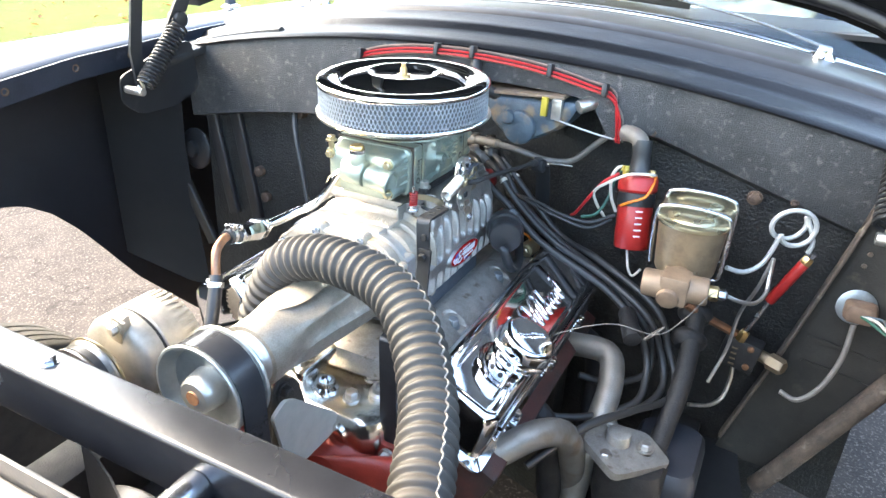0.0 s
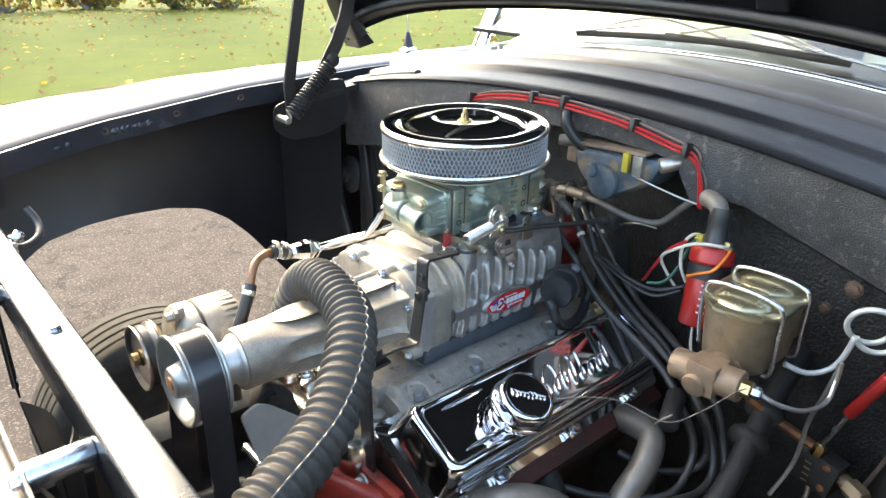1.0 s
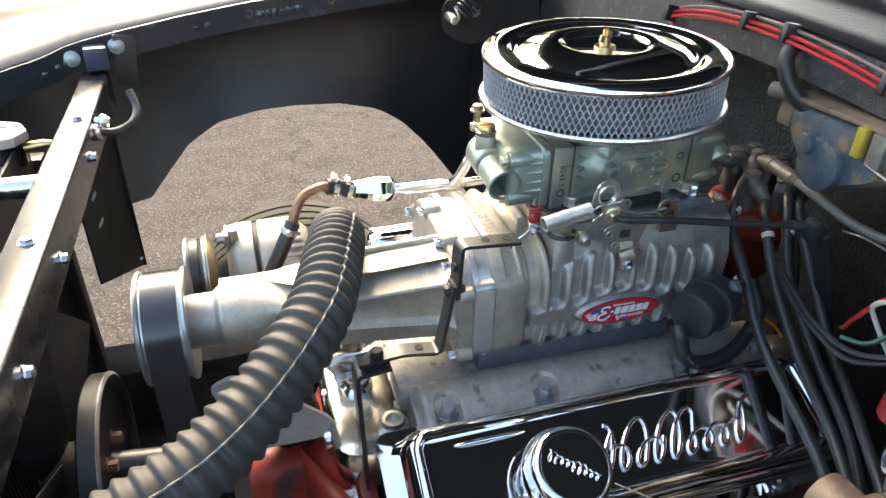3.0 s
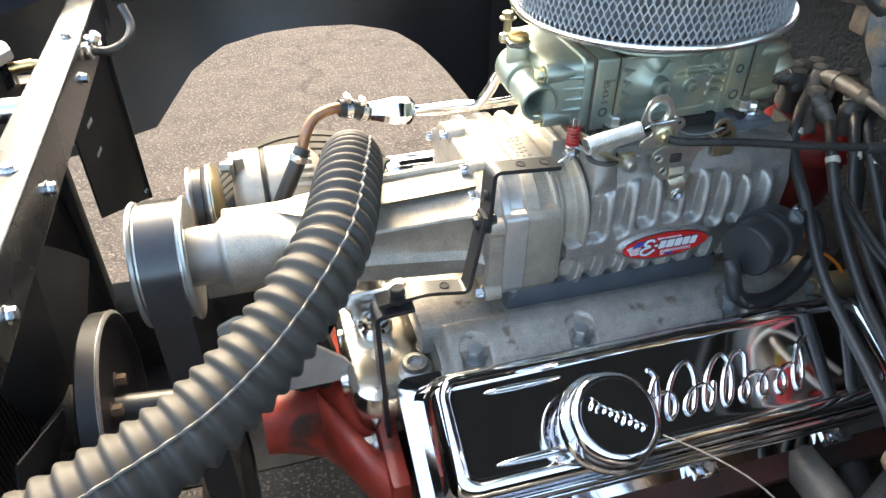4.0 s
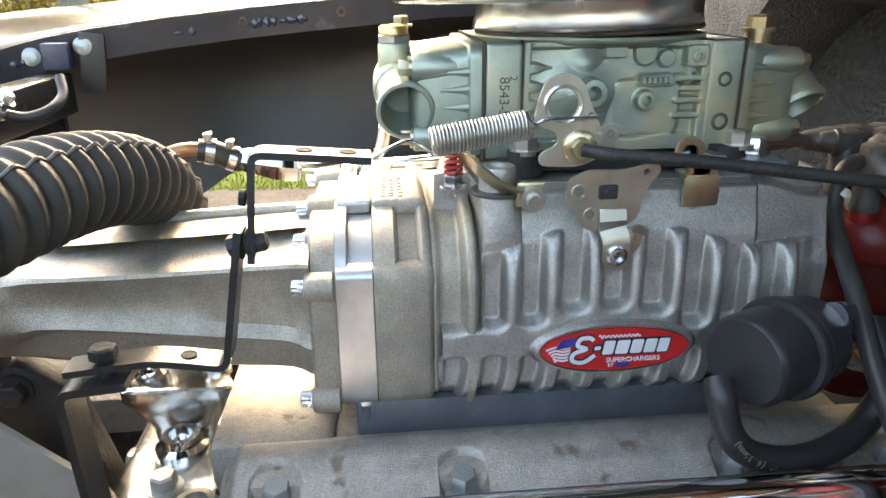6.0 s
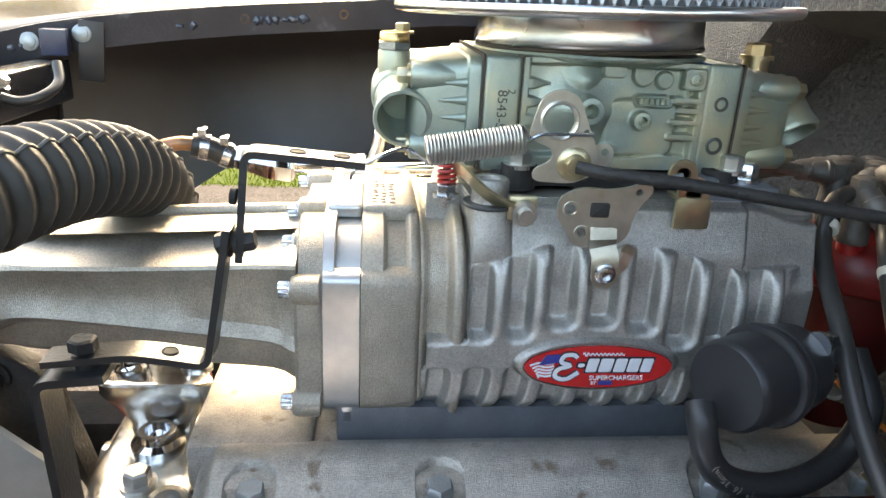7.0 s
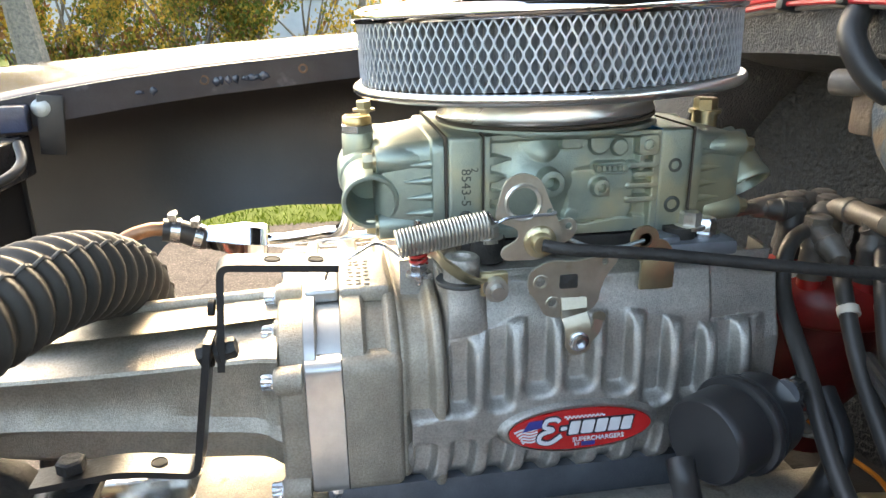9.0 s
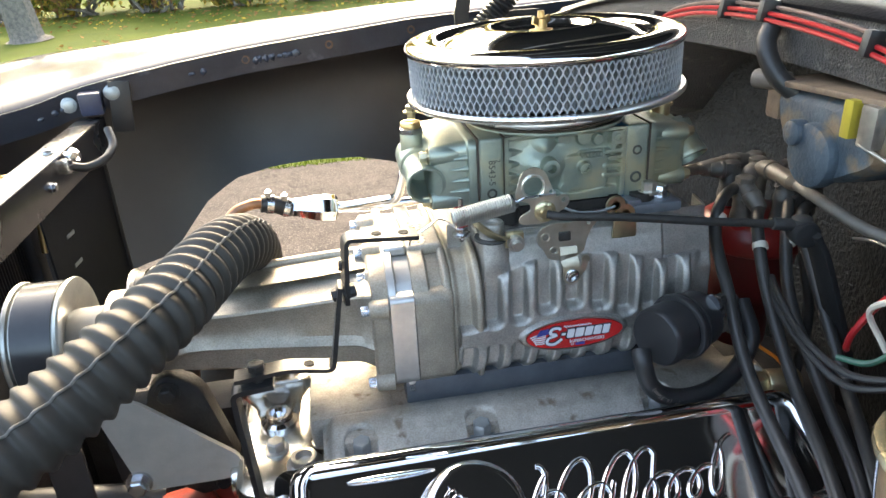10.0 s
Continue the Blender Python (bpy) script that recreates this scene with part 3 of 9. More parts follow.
for y, z in COVER_BOLTS:
    lathe(bm, (-0.1890, y, z), (1, 0, 0), [(0.0062, 0), (0.0080, 0.0008), (0.0090, 0.0035), (0.0092, 0.017)], 20)
parts("bolt_boss", bm, GEARCAST, blower, join=False)
bm = B()
loft(bm, [gsec(-0.1666, -0.0060, GTOP), gsec(-0.1485, -0.0060, GTOP)])
part("gear_plate", bm, MACHINED, blower, "smooth machined plate")
bm = B()
loft(bm, [gsec(-0.1708, -0.0006, GTOP), gsec(-0.1703, 0.0003, GTOP), gsec(-0.1640, 0.0003, GTOP), gsec(-0.1632, -0.0008, GTOP)])
part("plate_rim", bm, MACHINED, blower)
bm = B()
loft(bm, [gsec(-0.1700, 0.0006, 0.8905, rt=0.006), gsec(-0.1486, 0.0006, 0.8905, rt=0.006)])
box(bm, (-0.1560, -0.1000, 0.7945), (0.0110, 0.012, 0.014), None, 0.003)
part("plate_skirt", bm, MACHINED, blower)
bm = B()
box(bm, (-0.1590, -0.030, 0.9155), (0.0215, 0.066, 0.0090), None, 0.0030, 3)
part("plate_crown", bm, MACHINED, blower)
bm = B()
loft(bm, [gsec(-0.1482, -0.0060, GTOP), gsec(-0.1478, -0.0055, GTOP), gsec(-0.1150, -0.0055, GTOP), gsec(-0.1125, -0.0075, GTOP), gsec(-0.095, -0.0085, GTOP)])
part("gear_housing", bm, GEARCAST, blower)
bm = B()
loft(bm, [gsec(-0.1480, -0.0006, GTOP), gsec(-0.1474, 0.0004, GTOP), gsec(-0.1352, 0.0004, GTOP), gsec(-0.1336, -0.0012, GTOP), gsec(-0.1326, -0.0050, GTOP)])
loft(bm, [gsec(-0.1214, -0.0050, GTOP), gsec(-0.1202, -0.0012, GTOP), gsec(-0.1186, 0.0002, GTOP), gsec(-0.1160, 0.0002, GTOP), gsec(-0.1138, -0.0016, GTOP), gsec(-0.1118, -0.0060, GTOP)])
parts("housing_strap", bm, GEARCAST, blower, join=False)
bm = B()
loft(bm, [gsec(-0.1480, 0.0006, 0.8915, rt=0.010), gsec(-0.1170, 0.0006, 0.8915, rt=0.010), gsec(-0.1140, -0.0012, 0.8915, rt=0.010), gsec(-0.1120, -0.0055, 0.8915, rt=0.010)])
part("housing_skirt", bm, GEARCAST, blower)
bm = B()
box(bm, (-0.1315, -0.030, 0.9155), (0.0330, 0.072, 0.0115), None, 0.0040, 4)
part("housing_crown", bm, GEARCAST, blower)
# smooth hoops that wrap the case next to the gear housing
bm = B()
hoop = []
for i in range(41):
    x = -0.1125 + 0.029 * i / 40
    g = -0.0065 + 0.0105 * math.exp(-((x + 0.0900) / 0.0046) ** 4) + 0.0030 * math.exp(-((x + 0.1115) / 0.0030) ** 2)
    hoop.append(gsec(x, g, GTOP))
loft(bm, hoop)
# Cooler, darker copy of the cast colour: skylight and hood shade mixed in.
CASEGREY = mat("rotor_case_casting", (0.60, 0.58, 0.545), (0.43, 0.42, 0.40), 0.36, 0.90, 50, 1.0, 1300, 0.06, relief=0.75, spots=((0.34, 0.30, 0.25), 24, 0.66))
part("hoop", bm, GEARCAST, blower)
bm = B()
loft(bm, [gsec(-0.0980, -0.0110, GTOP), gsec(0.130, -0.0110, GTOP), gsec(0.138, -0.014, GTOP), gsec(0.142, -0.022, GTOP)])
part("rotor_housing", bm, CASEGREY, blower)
yr = YB - 0.0575
# ribbed flank: upright ribs between sunk pockets, a rail, short raked fins below, the plenum's wall above
RIBS = ((-0.0890, 0.8935), (-0.0650, 0.8980), (-0.0405, 0.9070), (-0.0145, 0.9085), (0.0110, 0.9070), (0.0370, 0.9060), (0.0620, 0.8995), (0.0865, 0.8920), (0.1100, 0.8945))
FLOORS = (0.8480, 0.8490, 0.8500, 0.8580, 0.8590, 0.8545, 0.8450, 0.8440, 0.8440, 0.8440)


def flank(x, z):
    """Depth of the case's side: plenum wall above, curved ribs between sunk pockets, rail, short fins below."""
    top = 0.9325 - 0.010 * smooth01((x - 0.090) / 0.045)
    wall = -0.0930 - 0.0070 * smooth01((top - z) / 0.035) + 0.0045 * smooth01((x - 0.0870) / 0.0035) * smooth01((z - 0.878) / 0.016)
    boss = (x + 0.0720) / 0.0130
    if abs(boss) < 1:
        wall -= 0.0080 * math.sqrt(1 - boss * boss) * smooth01((z - 0.880) / 0.050)
    wall += 0.010 * smooth01((z - top + 0.0045) / 0.0045) ** 2
    i = max(0, min(7, int((x - RIBS[0][0]) / 0.0249)))
    (xa, za), (xb, zb) = RIBS[i], RIBS[i + 1]
    zt = za + (zb - za) * min(1.0, max(0.0, (x - xa) / (xb - xa))) + 0.0010
    t = min(1.0, max(0.0, (z - 0.866) / (zt - 0.866)))
    outer = -0.1120 + (wall + 0.1120) * (1 - math.sqrt(1 - t * t)) if t < 1 else wall
    outer = min(outer, wall)
    outer += 0.0105 * smooth01((0.8090 - z) / 0.015)
    floor = min(wall - 0.0004, -0.1010 + 0.0030 * smooth01((z - 0.87) / 0.03))
    deep, crest = 0.0, 0.0
    for i in range(10):
        a = RIBS[i - 1][0] if i else -0.1135
        b = RIBS[i][0] if i < 9 else 0.1360
        if a - 0.002 < x < b + 0.002:
            d = round_rect(x, z, 0.5 * (a + b), FLOORS[i] + 0.060, 0.5 * (b - a) - 0.0030, 0.060, 0.0072)
            deep = max(deep, 1 - smooth01((d + 0.0046) / 0.0046))
            crest = max(crest, 1 - min(1.0, max(0.0, d / 0.0028)))
    outer += 0.0012 * crest * crest * (1 - smooth01((z - zt + 0.014) / 0.012))
    y = outer + max(0.0, floor - outer) * deep
    if x > 0.120:
        y += (max(wall, -0.1030) - y) * smooth01((x - 0.120) / 0.010) * smooth01((z - 0.835) / 0.01)
    # sunk fields between the short fins, which lean a little at their feet
    if z < 0.838:
        cut = 0.0
        for i in range(10):
            xc = -0.1010 + 0.0247 * i - 9.0 * max(0.0, 0.826 - z) ** 2
            d = math.hypot(max(abs(x - xc) - 0.0036, 0.0), max(z - 0.8270, 0.0))
            cut = max(cut, 1 - crisp(d / 0.0062))
        y += 0.0080 * cut
    # behind the hoops the wall steps back under them
    if x < -0.0830:
        hug = -0.0570 - math.sqrt(max(0.0, 0.0405 ** 2 - max(0.0, z - 0.867) ** 2))
        y += (max(y, hug) - y) * smooth01((-0.0830 - x) / 0.0030) * smooth01((z - 0.848) / 0.006)
    return y


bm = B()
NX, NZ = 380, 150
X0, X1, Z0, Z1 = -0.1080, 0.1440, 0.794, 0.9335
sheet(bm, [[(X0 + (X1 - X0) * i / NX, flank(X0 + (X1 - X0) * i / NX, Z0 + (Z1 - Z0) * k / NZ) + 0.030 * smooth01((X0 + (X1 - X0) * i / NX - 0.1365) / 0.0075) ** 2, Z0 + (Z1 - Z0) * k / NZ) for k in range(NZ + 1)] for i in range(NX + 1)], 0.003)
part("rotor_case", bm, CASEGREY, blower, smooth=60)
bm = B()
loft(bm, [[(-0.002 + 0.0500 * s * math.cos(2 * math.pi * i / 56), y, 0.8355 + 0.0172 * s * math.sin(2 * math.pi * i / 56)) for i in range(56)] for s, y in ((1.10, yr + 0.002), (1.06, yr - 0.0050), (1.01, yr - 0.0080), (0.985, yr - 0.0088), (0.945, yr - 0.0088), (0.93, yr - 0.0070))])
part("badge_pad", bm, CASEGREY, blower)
bm = B()
dot_rng = random.Random(3)
for k in range(22):
    x, y = -0.1400 + 0.0050 * (k % 3) + dot_rng.uniform(-0.001, 0.001), -0.060 + 0.0072 * (k // 3) + dot_rng.uniform(-0.0012, 0.0012)
    bmesh.ops.create_uvsphere(bm, u_segments=8, v_segments=6, radius=0.0013, matrix=Matrix.Translation((x, y, 0.9214)) @ Matrix.Diagonal((1.5, 0.9, 0.7, 1)))
parts("stamped_dot", bm, GEARCAST, blower)
for y, z in COVER_BOLTS:
    bm = B()
    prof = [(0.0058, 0), (0.0058, 0.0008), (0.0046, 0.0012), (0.0046, 0.0062), (0.0040, 0.0072), (0.0024, 0.0072), (0.0022, 0.0060), (0, 0.0060)]
    lathe(bm, (-0.1890, y, z), (-1, 0, 0), prof, 24)
    for v in bm.verts:
        r = math.hypot(v.co.y - y, v.co.z - z)
        if 0.0040 < r < 0.0050 and v.co.x < -0.1895:
            a = math.atan2(v.co.z - z, v.co.y - y)
            s = 1 + 0.10 * math.cos(12 * a)
            v.co.y, v.co.z = y + (v.co.y - y) * s, z + (v.co.z - z) * s
    part("socket_screw", bm, ZINC, blower, "bright twelve point flange screw")
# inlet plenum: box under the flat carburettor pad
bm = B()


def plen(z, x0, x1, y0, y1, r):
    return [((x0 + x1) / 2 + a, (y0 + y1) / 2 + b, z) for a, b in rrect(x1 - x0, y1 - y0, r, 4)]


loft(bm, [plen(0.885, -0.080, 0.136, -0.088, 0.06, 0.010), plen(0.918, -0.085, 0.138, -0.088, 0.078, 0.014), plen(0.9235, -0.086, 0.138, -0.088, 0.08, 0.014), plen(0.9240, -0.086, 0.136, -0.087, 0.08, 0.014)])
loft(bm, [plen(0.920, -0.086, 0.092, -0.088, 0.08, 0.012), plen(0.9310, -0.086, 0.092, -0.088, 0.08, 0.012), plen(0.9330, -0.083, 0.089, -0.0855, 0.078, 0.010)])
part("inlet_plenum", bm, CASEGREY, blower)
PADGREY = mat("blue_grey_pad_casting", (0.22, 0.24, 0.27), (0.15, 0.165, 0.19), 0.40, 0.4, 40, 0.4, 800, 0.08)
bm = B()
box(bm, (0.088, -0.066, 0.9375), (0.048, 0.034, 0.010), None, 0.003)
box(bm, (0.066, -0.070, 0.9395), (0.014, 0.020, 0.014), None, 0.002)
part("pad_block", bm, PADGREY, blower, "blue-grey cast pad")
bm = B()
lathe(bm, (-0.0735, -0.092, 0.9300), (0, 0, 1), [(0.0125, 0), (0.0158, 0.0008), (0.0160, 0.0022), (0.0155, 0.0030), (0.0115, 0.0034)], 28)
part("o_ring", bm, RUBBER, blower)
bm = B()
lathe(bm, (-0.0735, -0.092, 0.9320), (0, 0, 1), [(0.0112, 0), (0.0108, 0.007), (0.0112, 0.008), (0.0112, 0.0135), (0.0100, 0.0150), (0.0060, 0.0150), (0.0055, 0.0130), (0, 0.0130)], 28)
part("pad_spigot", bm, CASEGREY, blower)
bm = B()
bolt(bm, (0.096, -0.066, 0.942), (0, 0, 1), 0.0078, 0.010)
parts("pad_fixing", bm, ZINC, blower)
bm = B()
box(bm, (-0.045, YB, 0.786), (0.235, 0.112, 0.030), None, 0.003)
box(bm, (-0.155, YB - 0.035, 0.785), (0.012, 0.02, 0.018), None, 0.003)
part("adapter_plate", bm, mat("blue_grey_coating", (0.12, 0.135, 0.155), (0.075, 0.085, 0.10), 0.42, 0.3, 30, 0.5, 700, 0.1, spots=((0.16, 0.145, 0.11), 30, 0.62)), blower, "dark blue-grey adapter plate")
# oval badge: red field with pale shapes and a striped flag corner
badge = thing("oval_badge", "red oval enamel badge with white shapes and striped corner", "badge", (-0.002, yr - 0.0105, 0.82))
REDB = mat("badge_red", (0.62, 0.03, 0.03), (0.52, 0.022, 0.022), 0.25, 0, 60, 0, 100, 0.05)
WHITEB = mat("badge_white", (0.78, 0.78, 0.80), (0.66, 0.67, 0.70), 0.3, 0, 60)
BLUEB = mat("badge_blue", (0.05, 0.06, 0.30), (0.03, 0.04, 0.22), 0.3, 0, 60)


def oval(bm, cx, cz, a, b, y0, y1, n=48):
    return loft(bm, [[(cx + a * math.cos(2 * math.pi * i / n), y, cz + b * math.sin(2 * math.pi * i / n)) for i in range(n)] for y in (y0, y1)])


bm = B()
oval(bm, -0.002, 0.8355, 0.0465, 0.0142, yr - 0.0080, yr - 0.0098)
part("red_field", bm, REDB, badge)
BLOCKS = ((-0.0135, 0.0040, 0.0012), (-0.0065, 0.0066, 0.0046), (0.0022, 0.0080, 0.0046), (0.0112, 0.0072, 0.0046), (0.0198, 0.0072, 0.0046), (0.0280, 0.0066, 0.0046))
SCRIPT = smooth_path([(-0.0165, yr - 0.0104, 0.8425), (-0.0190, yr - 0.0104, 0.8445), (-0.0245, yr - 0.0104, 0.8440), (-0.0262, yr - 0.0104, 0.8395), (-0.0205, yr - 0.0104, 0.8372), (-0.0280, yr - 0.0104, 0.8345), (-0.0292, yr - 0.0104, 0.8296), (-0.0225, yr - 0.0104, 0.8278), (-0.0150, yr - 0.0104, 0.8325)], 5)
DARKB = mat("badge_dark_edge", (0.02, 0.02, 0.035), (0.015, 0.015, 0.025), 0.3, 0, 60)
for grow, depth, material, name in ((0.0011, 0.0004, DARKB, "dark_edge"), (0.0, 0.0009, WHITEB, "pale_shape")):
    bm = B()
    for cx, w, h in BLOCKS:
        w, h = w / 2 + grow, h + grow
        prism(bm, rounded([(-w - 0.18 * h, -h), (w - 0.18 * h, -h), (w + 0.18 * h, h), (-w + 0.18 * h, h)], 0.0010, 2), depth, pose(cx, yr - 0.0097, 0.8372, 90))
    r = 0.0013 + 0.8 * grow
    sweep(bm, [(x, y + 0.4 * grow, z) for x, y, z in SCRIPT], [(-r, -0.0004), (r, -0.0004), (r, 0.0004), (-r, 0.0004)], up=(0, 1, 0))
    parts(name, bm, material, badge)
bm = B()
sweep(bm, [(-0.0130 + 0.0260 * k / 60, yr - 0.0099, 0.8446 + 0.0010 * math.sin(k * 1.05) * (1.5 if k < 8 else 0.8)) for k in range(61)], [(-0.0004, -0.0003), (0.0004, -0.0003), (0.0004, 0.0003), (-0.0004, 0.0003)], up=(0, 1, 0))
for k in range(5):
    z = 0.8400 - 0.0021 * k
    sweep(bm, smooth_path([(-0.0455 + 0.0016 * k, yr - 0.0099, z - 0.0030), (-0.0400, yr - 0.0099, z - 0.0012), (-0.0350, yr - 0.0099, z - 0.0022), (-0.0305, yr - 0.0099, z - 0.0012)], 3), [(-0.0006, -0.0003), (0.0006, -0.0003), (0.0006, 0.0003), (-0.0006, 0.0003)], up=(0, 1, 0))
parts("pale_stripe", bm, WHITEB, badge)
bm = B()
prism(bm, [(-0.0062, -0.0032), (0.0058, -0.0012), (0.0066, 0.0042), (-0.002, 0.0034)], 0.0008, pose(-0.0340, yr - 0.0097, 0.8405, 90))
prism(bm, [(-0.0045, -0.0014), (0.0045, -0.0014), (0.0045, 0.0014), (-0.0045, 0.0014)], 0.0006, pose(0.003, yr - 0.0097, 0.8248, 90))
parts("blue_shape", bm, BLUEB, badge)


def lettering(text, size, place, material, parent, name, depth=0.0004):
    cu = bpy.data.curves.new(name, "FONT")
    cu.body, cu.size, cu.extrude, cu.align_x, cu.align_y = text, size, depth, "CENTER", "CENTER"
    tmp = bpy.data.objects.new(name, cu)
    scene.collection.objects.link(tmp)
    dg = bpy.context.evaluated_depsgraph_get()
    me = bpy.data.meshes.new_from_object(tmp.evaluated_get(dg))
    bpy.data.objects.remove(tmp)
    me.materials.clear()
    me.materials.append(material)
    me.transform(Matrix.Translation(-world_at(parent)) @ place)
    ob = new(name, me)
    ob.parent = parent
    return ob


lettering("SUPERCHARGERS", 0.0044, pose(0.0095, yr - 0.0103, 0.8283, 90), WHITEB, badge, "lettering")
lettering("BY", 0.0030, pose(-0.0045, yr - 0.0102, 0.8248, 90), WHITEB, badge, "lettering")

pul = thing("blower_pulley", "grey steel belt pulley with bright rims", "pulley", (-0.475, YB, ZS - 0.06))
bm = B()
lathe(bm, (-0.494, YB, ZS), (1, 0, 0), [(0.022, 0.020), (0.045, 0.016), (0.050, 0.004), (0.0535, 0), (0.0560, 0), (0.0570, 0.0015), (0.0560, 0.004), (0.0530, 0.005), (0.0530, 0.041), (0.0560, 0.042), (0.0570, 0.0445), (0.0560, 0.046), (0.050, 0.046), (0.030, 0.040), (0.024, 0.040)], 56)
part("wheel", bm, mat("pale_zinc_pulley", (0.52, 0.52, 0.48), (0.38, 0.38, 0.35), 0.34, 0.75, 40, 0.15, 500, 0.08), pul)
bm = B()
lathe(bm, (-0.499, YB, ZS), (1, 0, 0), [(0, 0.006), (0.007, 0.006), (0.008, 0.0), (0.017, 0.0), (0.019, 0.002), (0.022, 0.014), (0.023, 0.026)], 28)
part("hub", bm, mat("pale_zinc_hub", (0.56, 0.55, 0.50), (0.42, 0.41, 0.38), 0.34, 0.70, 40, 0.1, 500, 0.08), pul)
bm = B()
lathe(bm, (-0.5005, YB, ZS), (1, 0, 0), [(0.008, 0), (0.0085, 0.004), (0, 0.006)], 16)
part("centre_bolt", bm, mat("orange_rust", (0.42, 0.20, 0.09), (0.26, 0.12, 0.06), 0.6, 0.1, 120, 0.4, 600), pul, "rusty centre bolt")
# belt from the blower pulley down to the crank pulley
bm = B()
pc, cc = (YB, ZS), (-0.03, 0.46)
loop = []
for i in range(13):
    a = radians(0 + 180 * i / 12)
    loop.append((pc[0] + 0.0553 * math.cos(a), pc[1] + 0.0553 * math.sin(a)))
for i in range(13):
    a = radians(180 + 180 * i / 12)
    loop.append((cc[0] + 0.085 * math.cos(a), cc[1] + 0.085 * math.sin(a)))
inner = [(a + (pc[0] - a) * 0.05, b + (0.66 - b) * 0.012) for a, b in loop]
loft(bm, [[(x, y, z) for y, z in ring] for x, ring in ((-0.487, loop), (-0.455, loop), (-0.455, inner), (-0.487, inner), (-0.487, loop))], cap=False)
solo("drive_belt", bm, mat("smooth_belt_rubber", (0.030, 0.030, 0.032), (0.022, 0.022, 0.024), 0.24, 0, 30, 0.05, 500, 0.06), "flat black rubber drive belt over the pulleys", "belt")

# ---- carburettor ----
carb = thing("carburettor", "greenish dichromate four barrel carburettor with open side ports", "carburettor", (0, 0, 0.9345))
YC = -0.062
bm = B()
box(bm, (0.003, 0.006, 0.9820), (0.110, 0.106, 0.062), None, 0.004)
part("core_casting", bm, DICHROMATE, carb)


def body_face(x, z):
    """Side of the main body: cast swellings, pads, webs and bosses, as depth in front of the plain wall."""
    y = 0.0
    # broad swelling round the front port and a squarer one behind it
    y = max(y, 0.0120 * math.exp(-(((x + 0.016) / 0.020) ** 2 + ((z - 0.9835) / 0.015) ** 2)))
    y = max(y, 0.0072 * math.exp(-(((x + 0.016) / 0.010) ** 2 + ((z - 1.000) / 0.012) ** 2)))
    y = max(y, 0.0048 * (1 - crisp((round_rect(x, z, 0.0225, 0.9735, 0.0215, 0.0165, 0.006) + 0.001) / 0.0045)))
    y = max(y, 0.0095 * math.exp(-(math.hypot(x - 0.021, z - 0.979) / 0.0085) ** 2))
    # flange columns at both ends, top lip, lower rail
    y = max(y, 0.0066 * (1 - crisp((x + 0.0505) / 0.0022)), 0.0062 * (1 - crisp((0.0570 - x) / 0.0020)))
    y = max(y, 0.0052 * crisp((z - 1.0085) / 0.0022), 0.0056 * (1 - crisp((z - 0.9555 + 0.0012 * math.sin(x * 120)) / 0.0026)) * (1 if x < 0.046 else 0.3))
    # discs, tab, square pad
    y = max(y, 0.0042 * (1 - crisp((math.hypot(x - 0.0350, z - 1.0030) - 0.0046) / 0.0014)))
    y = max(y, 0.0036 * (1 - crisp((round_rect(x, z, 0.0215, 1.0070, 0.0068, 0.0080, 0.0066) + 0.0006) / 0.0014)))
    y = max(y, 0.0066 * (1 - crisp((round_rect(x, z, 0.0020, 1.0085, 0.0070, 0.0045, 0.002) + 0.0004) / 0.0014)))
    y = max(y, 0.0078 * (1 - crisp((round_rect(x, z, 0.0525, 1.0045, 0.0068, 0.0064, 0.0025) + 0.0004) / 0.0016)))
    # plaque with a raised rim
    q = round_rect(x, z, 0.0285, 0.9905, 0.0118, 0.0030, 0.0029)
    y += 0.0016 * (1 - crisp((abs(q) - 0.0004) / 0.0008)) + 0.0006 * (1 - crisp(q / 0.0006))
    # webs: tapering fingers from both flange columns
    for k in range(4):
        zc = 0.9985 - 0.0110 * k
        w = 0.0026 * (1 - smooth01((x + 0.049) / 0.0125))
        if x < -0.036 and w > 0:
            y = max(y, 0.0066 * (1 - crisp((abs(z - zc) - w) / 0.0014)) * (1 - 0.6 * smooth01((x + 0.049) / 0.012)))
    for zc, x0 in ((0.9915, 0.0405), (0.9855, 0.0440), (0.9780, 0.0400), (0.9690, 0.0395)):
        y = max(y, 0.0064 * (1 - crisp((round_rect(x, z, (x0 + 0.060) / 2, zc, (0.060 - x0) / 2, 0.0017, 0.0016) + 0.0002) / 0.0012)))
    y = max(y, 0.0058 * (1 - crisp((round_rect(x, z, 0.0490, 0.9930, 0.0016, 0.0050, 0.0012)) / 0.0012)))
    # shadowed notch line under the lip and small curls over the rail
    y = max(y, 0.0050 * (1 - crisp((math.hypot(x - 0.004, z - 0.9600) - 0.0048) / 0.0018)), 0.0040 * (1 - crisp((math.hypot(x - 0.0135, z - 0.9585) - 0.0026) / 0.0014)))
    return -0.0595 - y


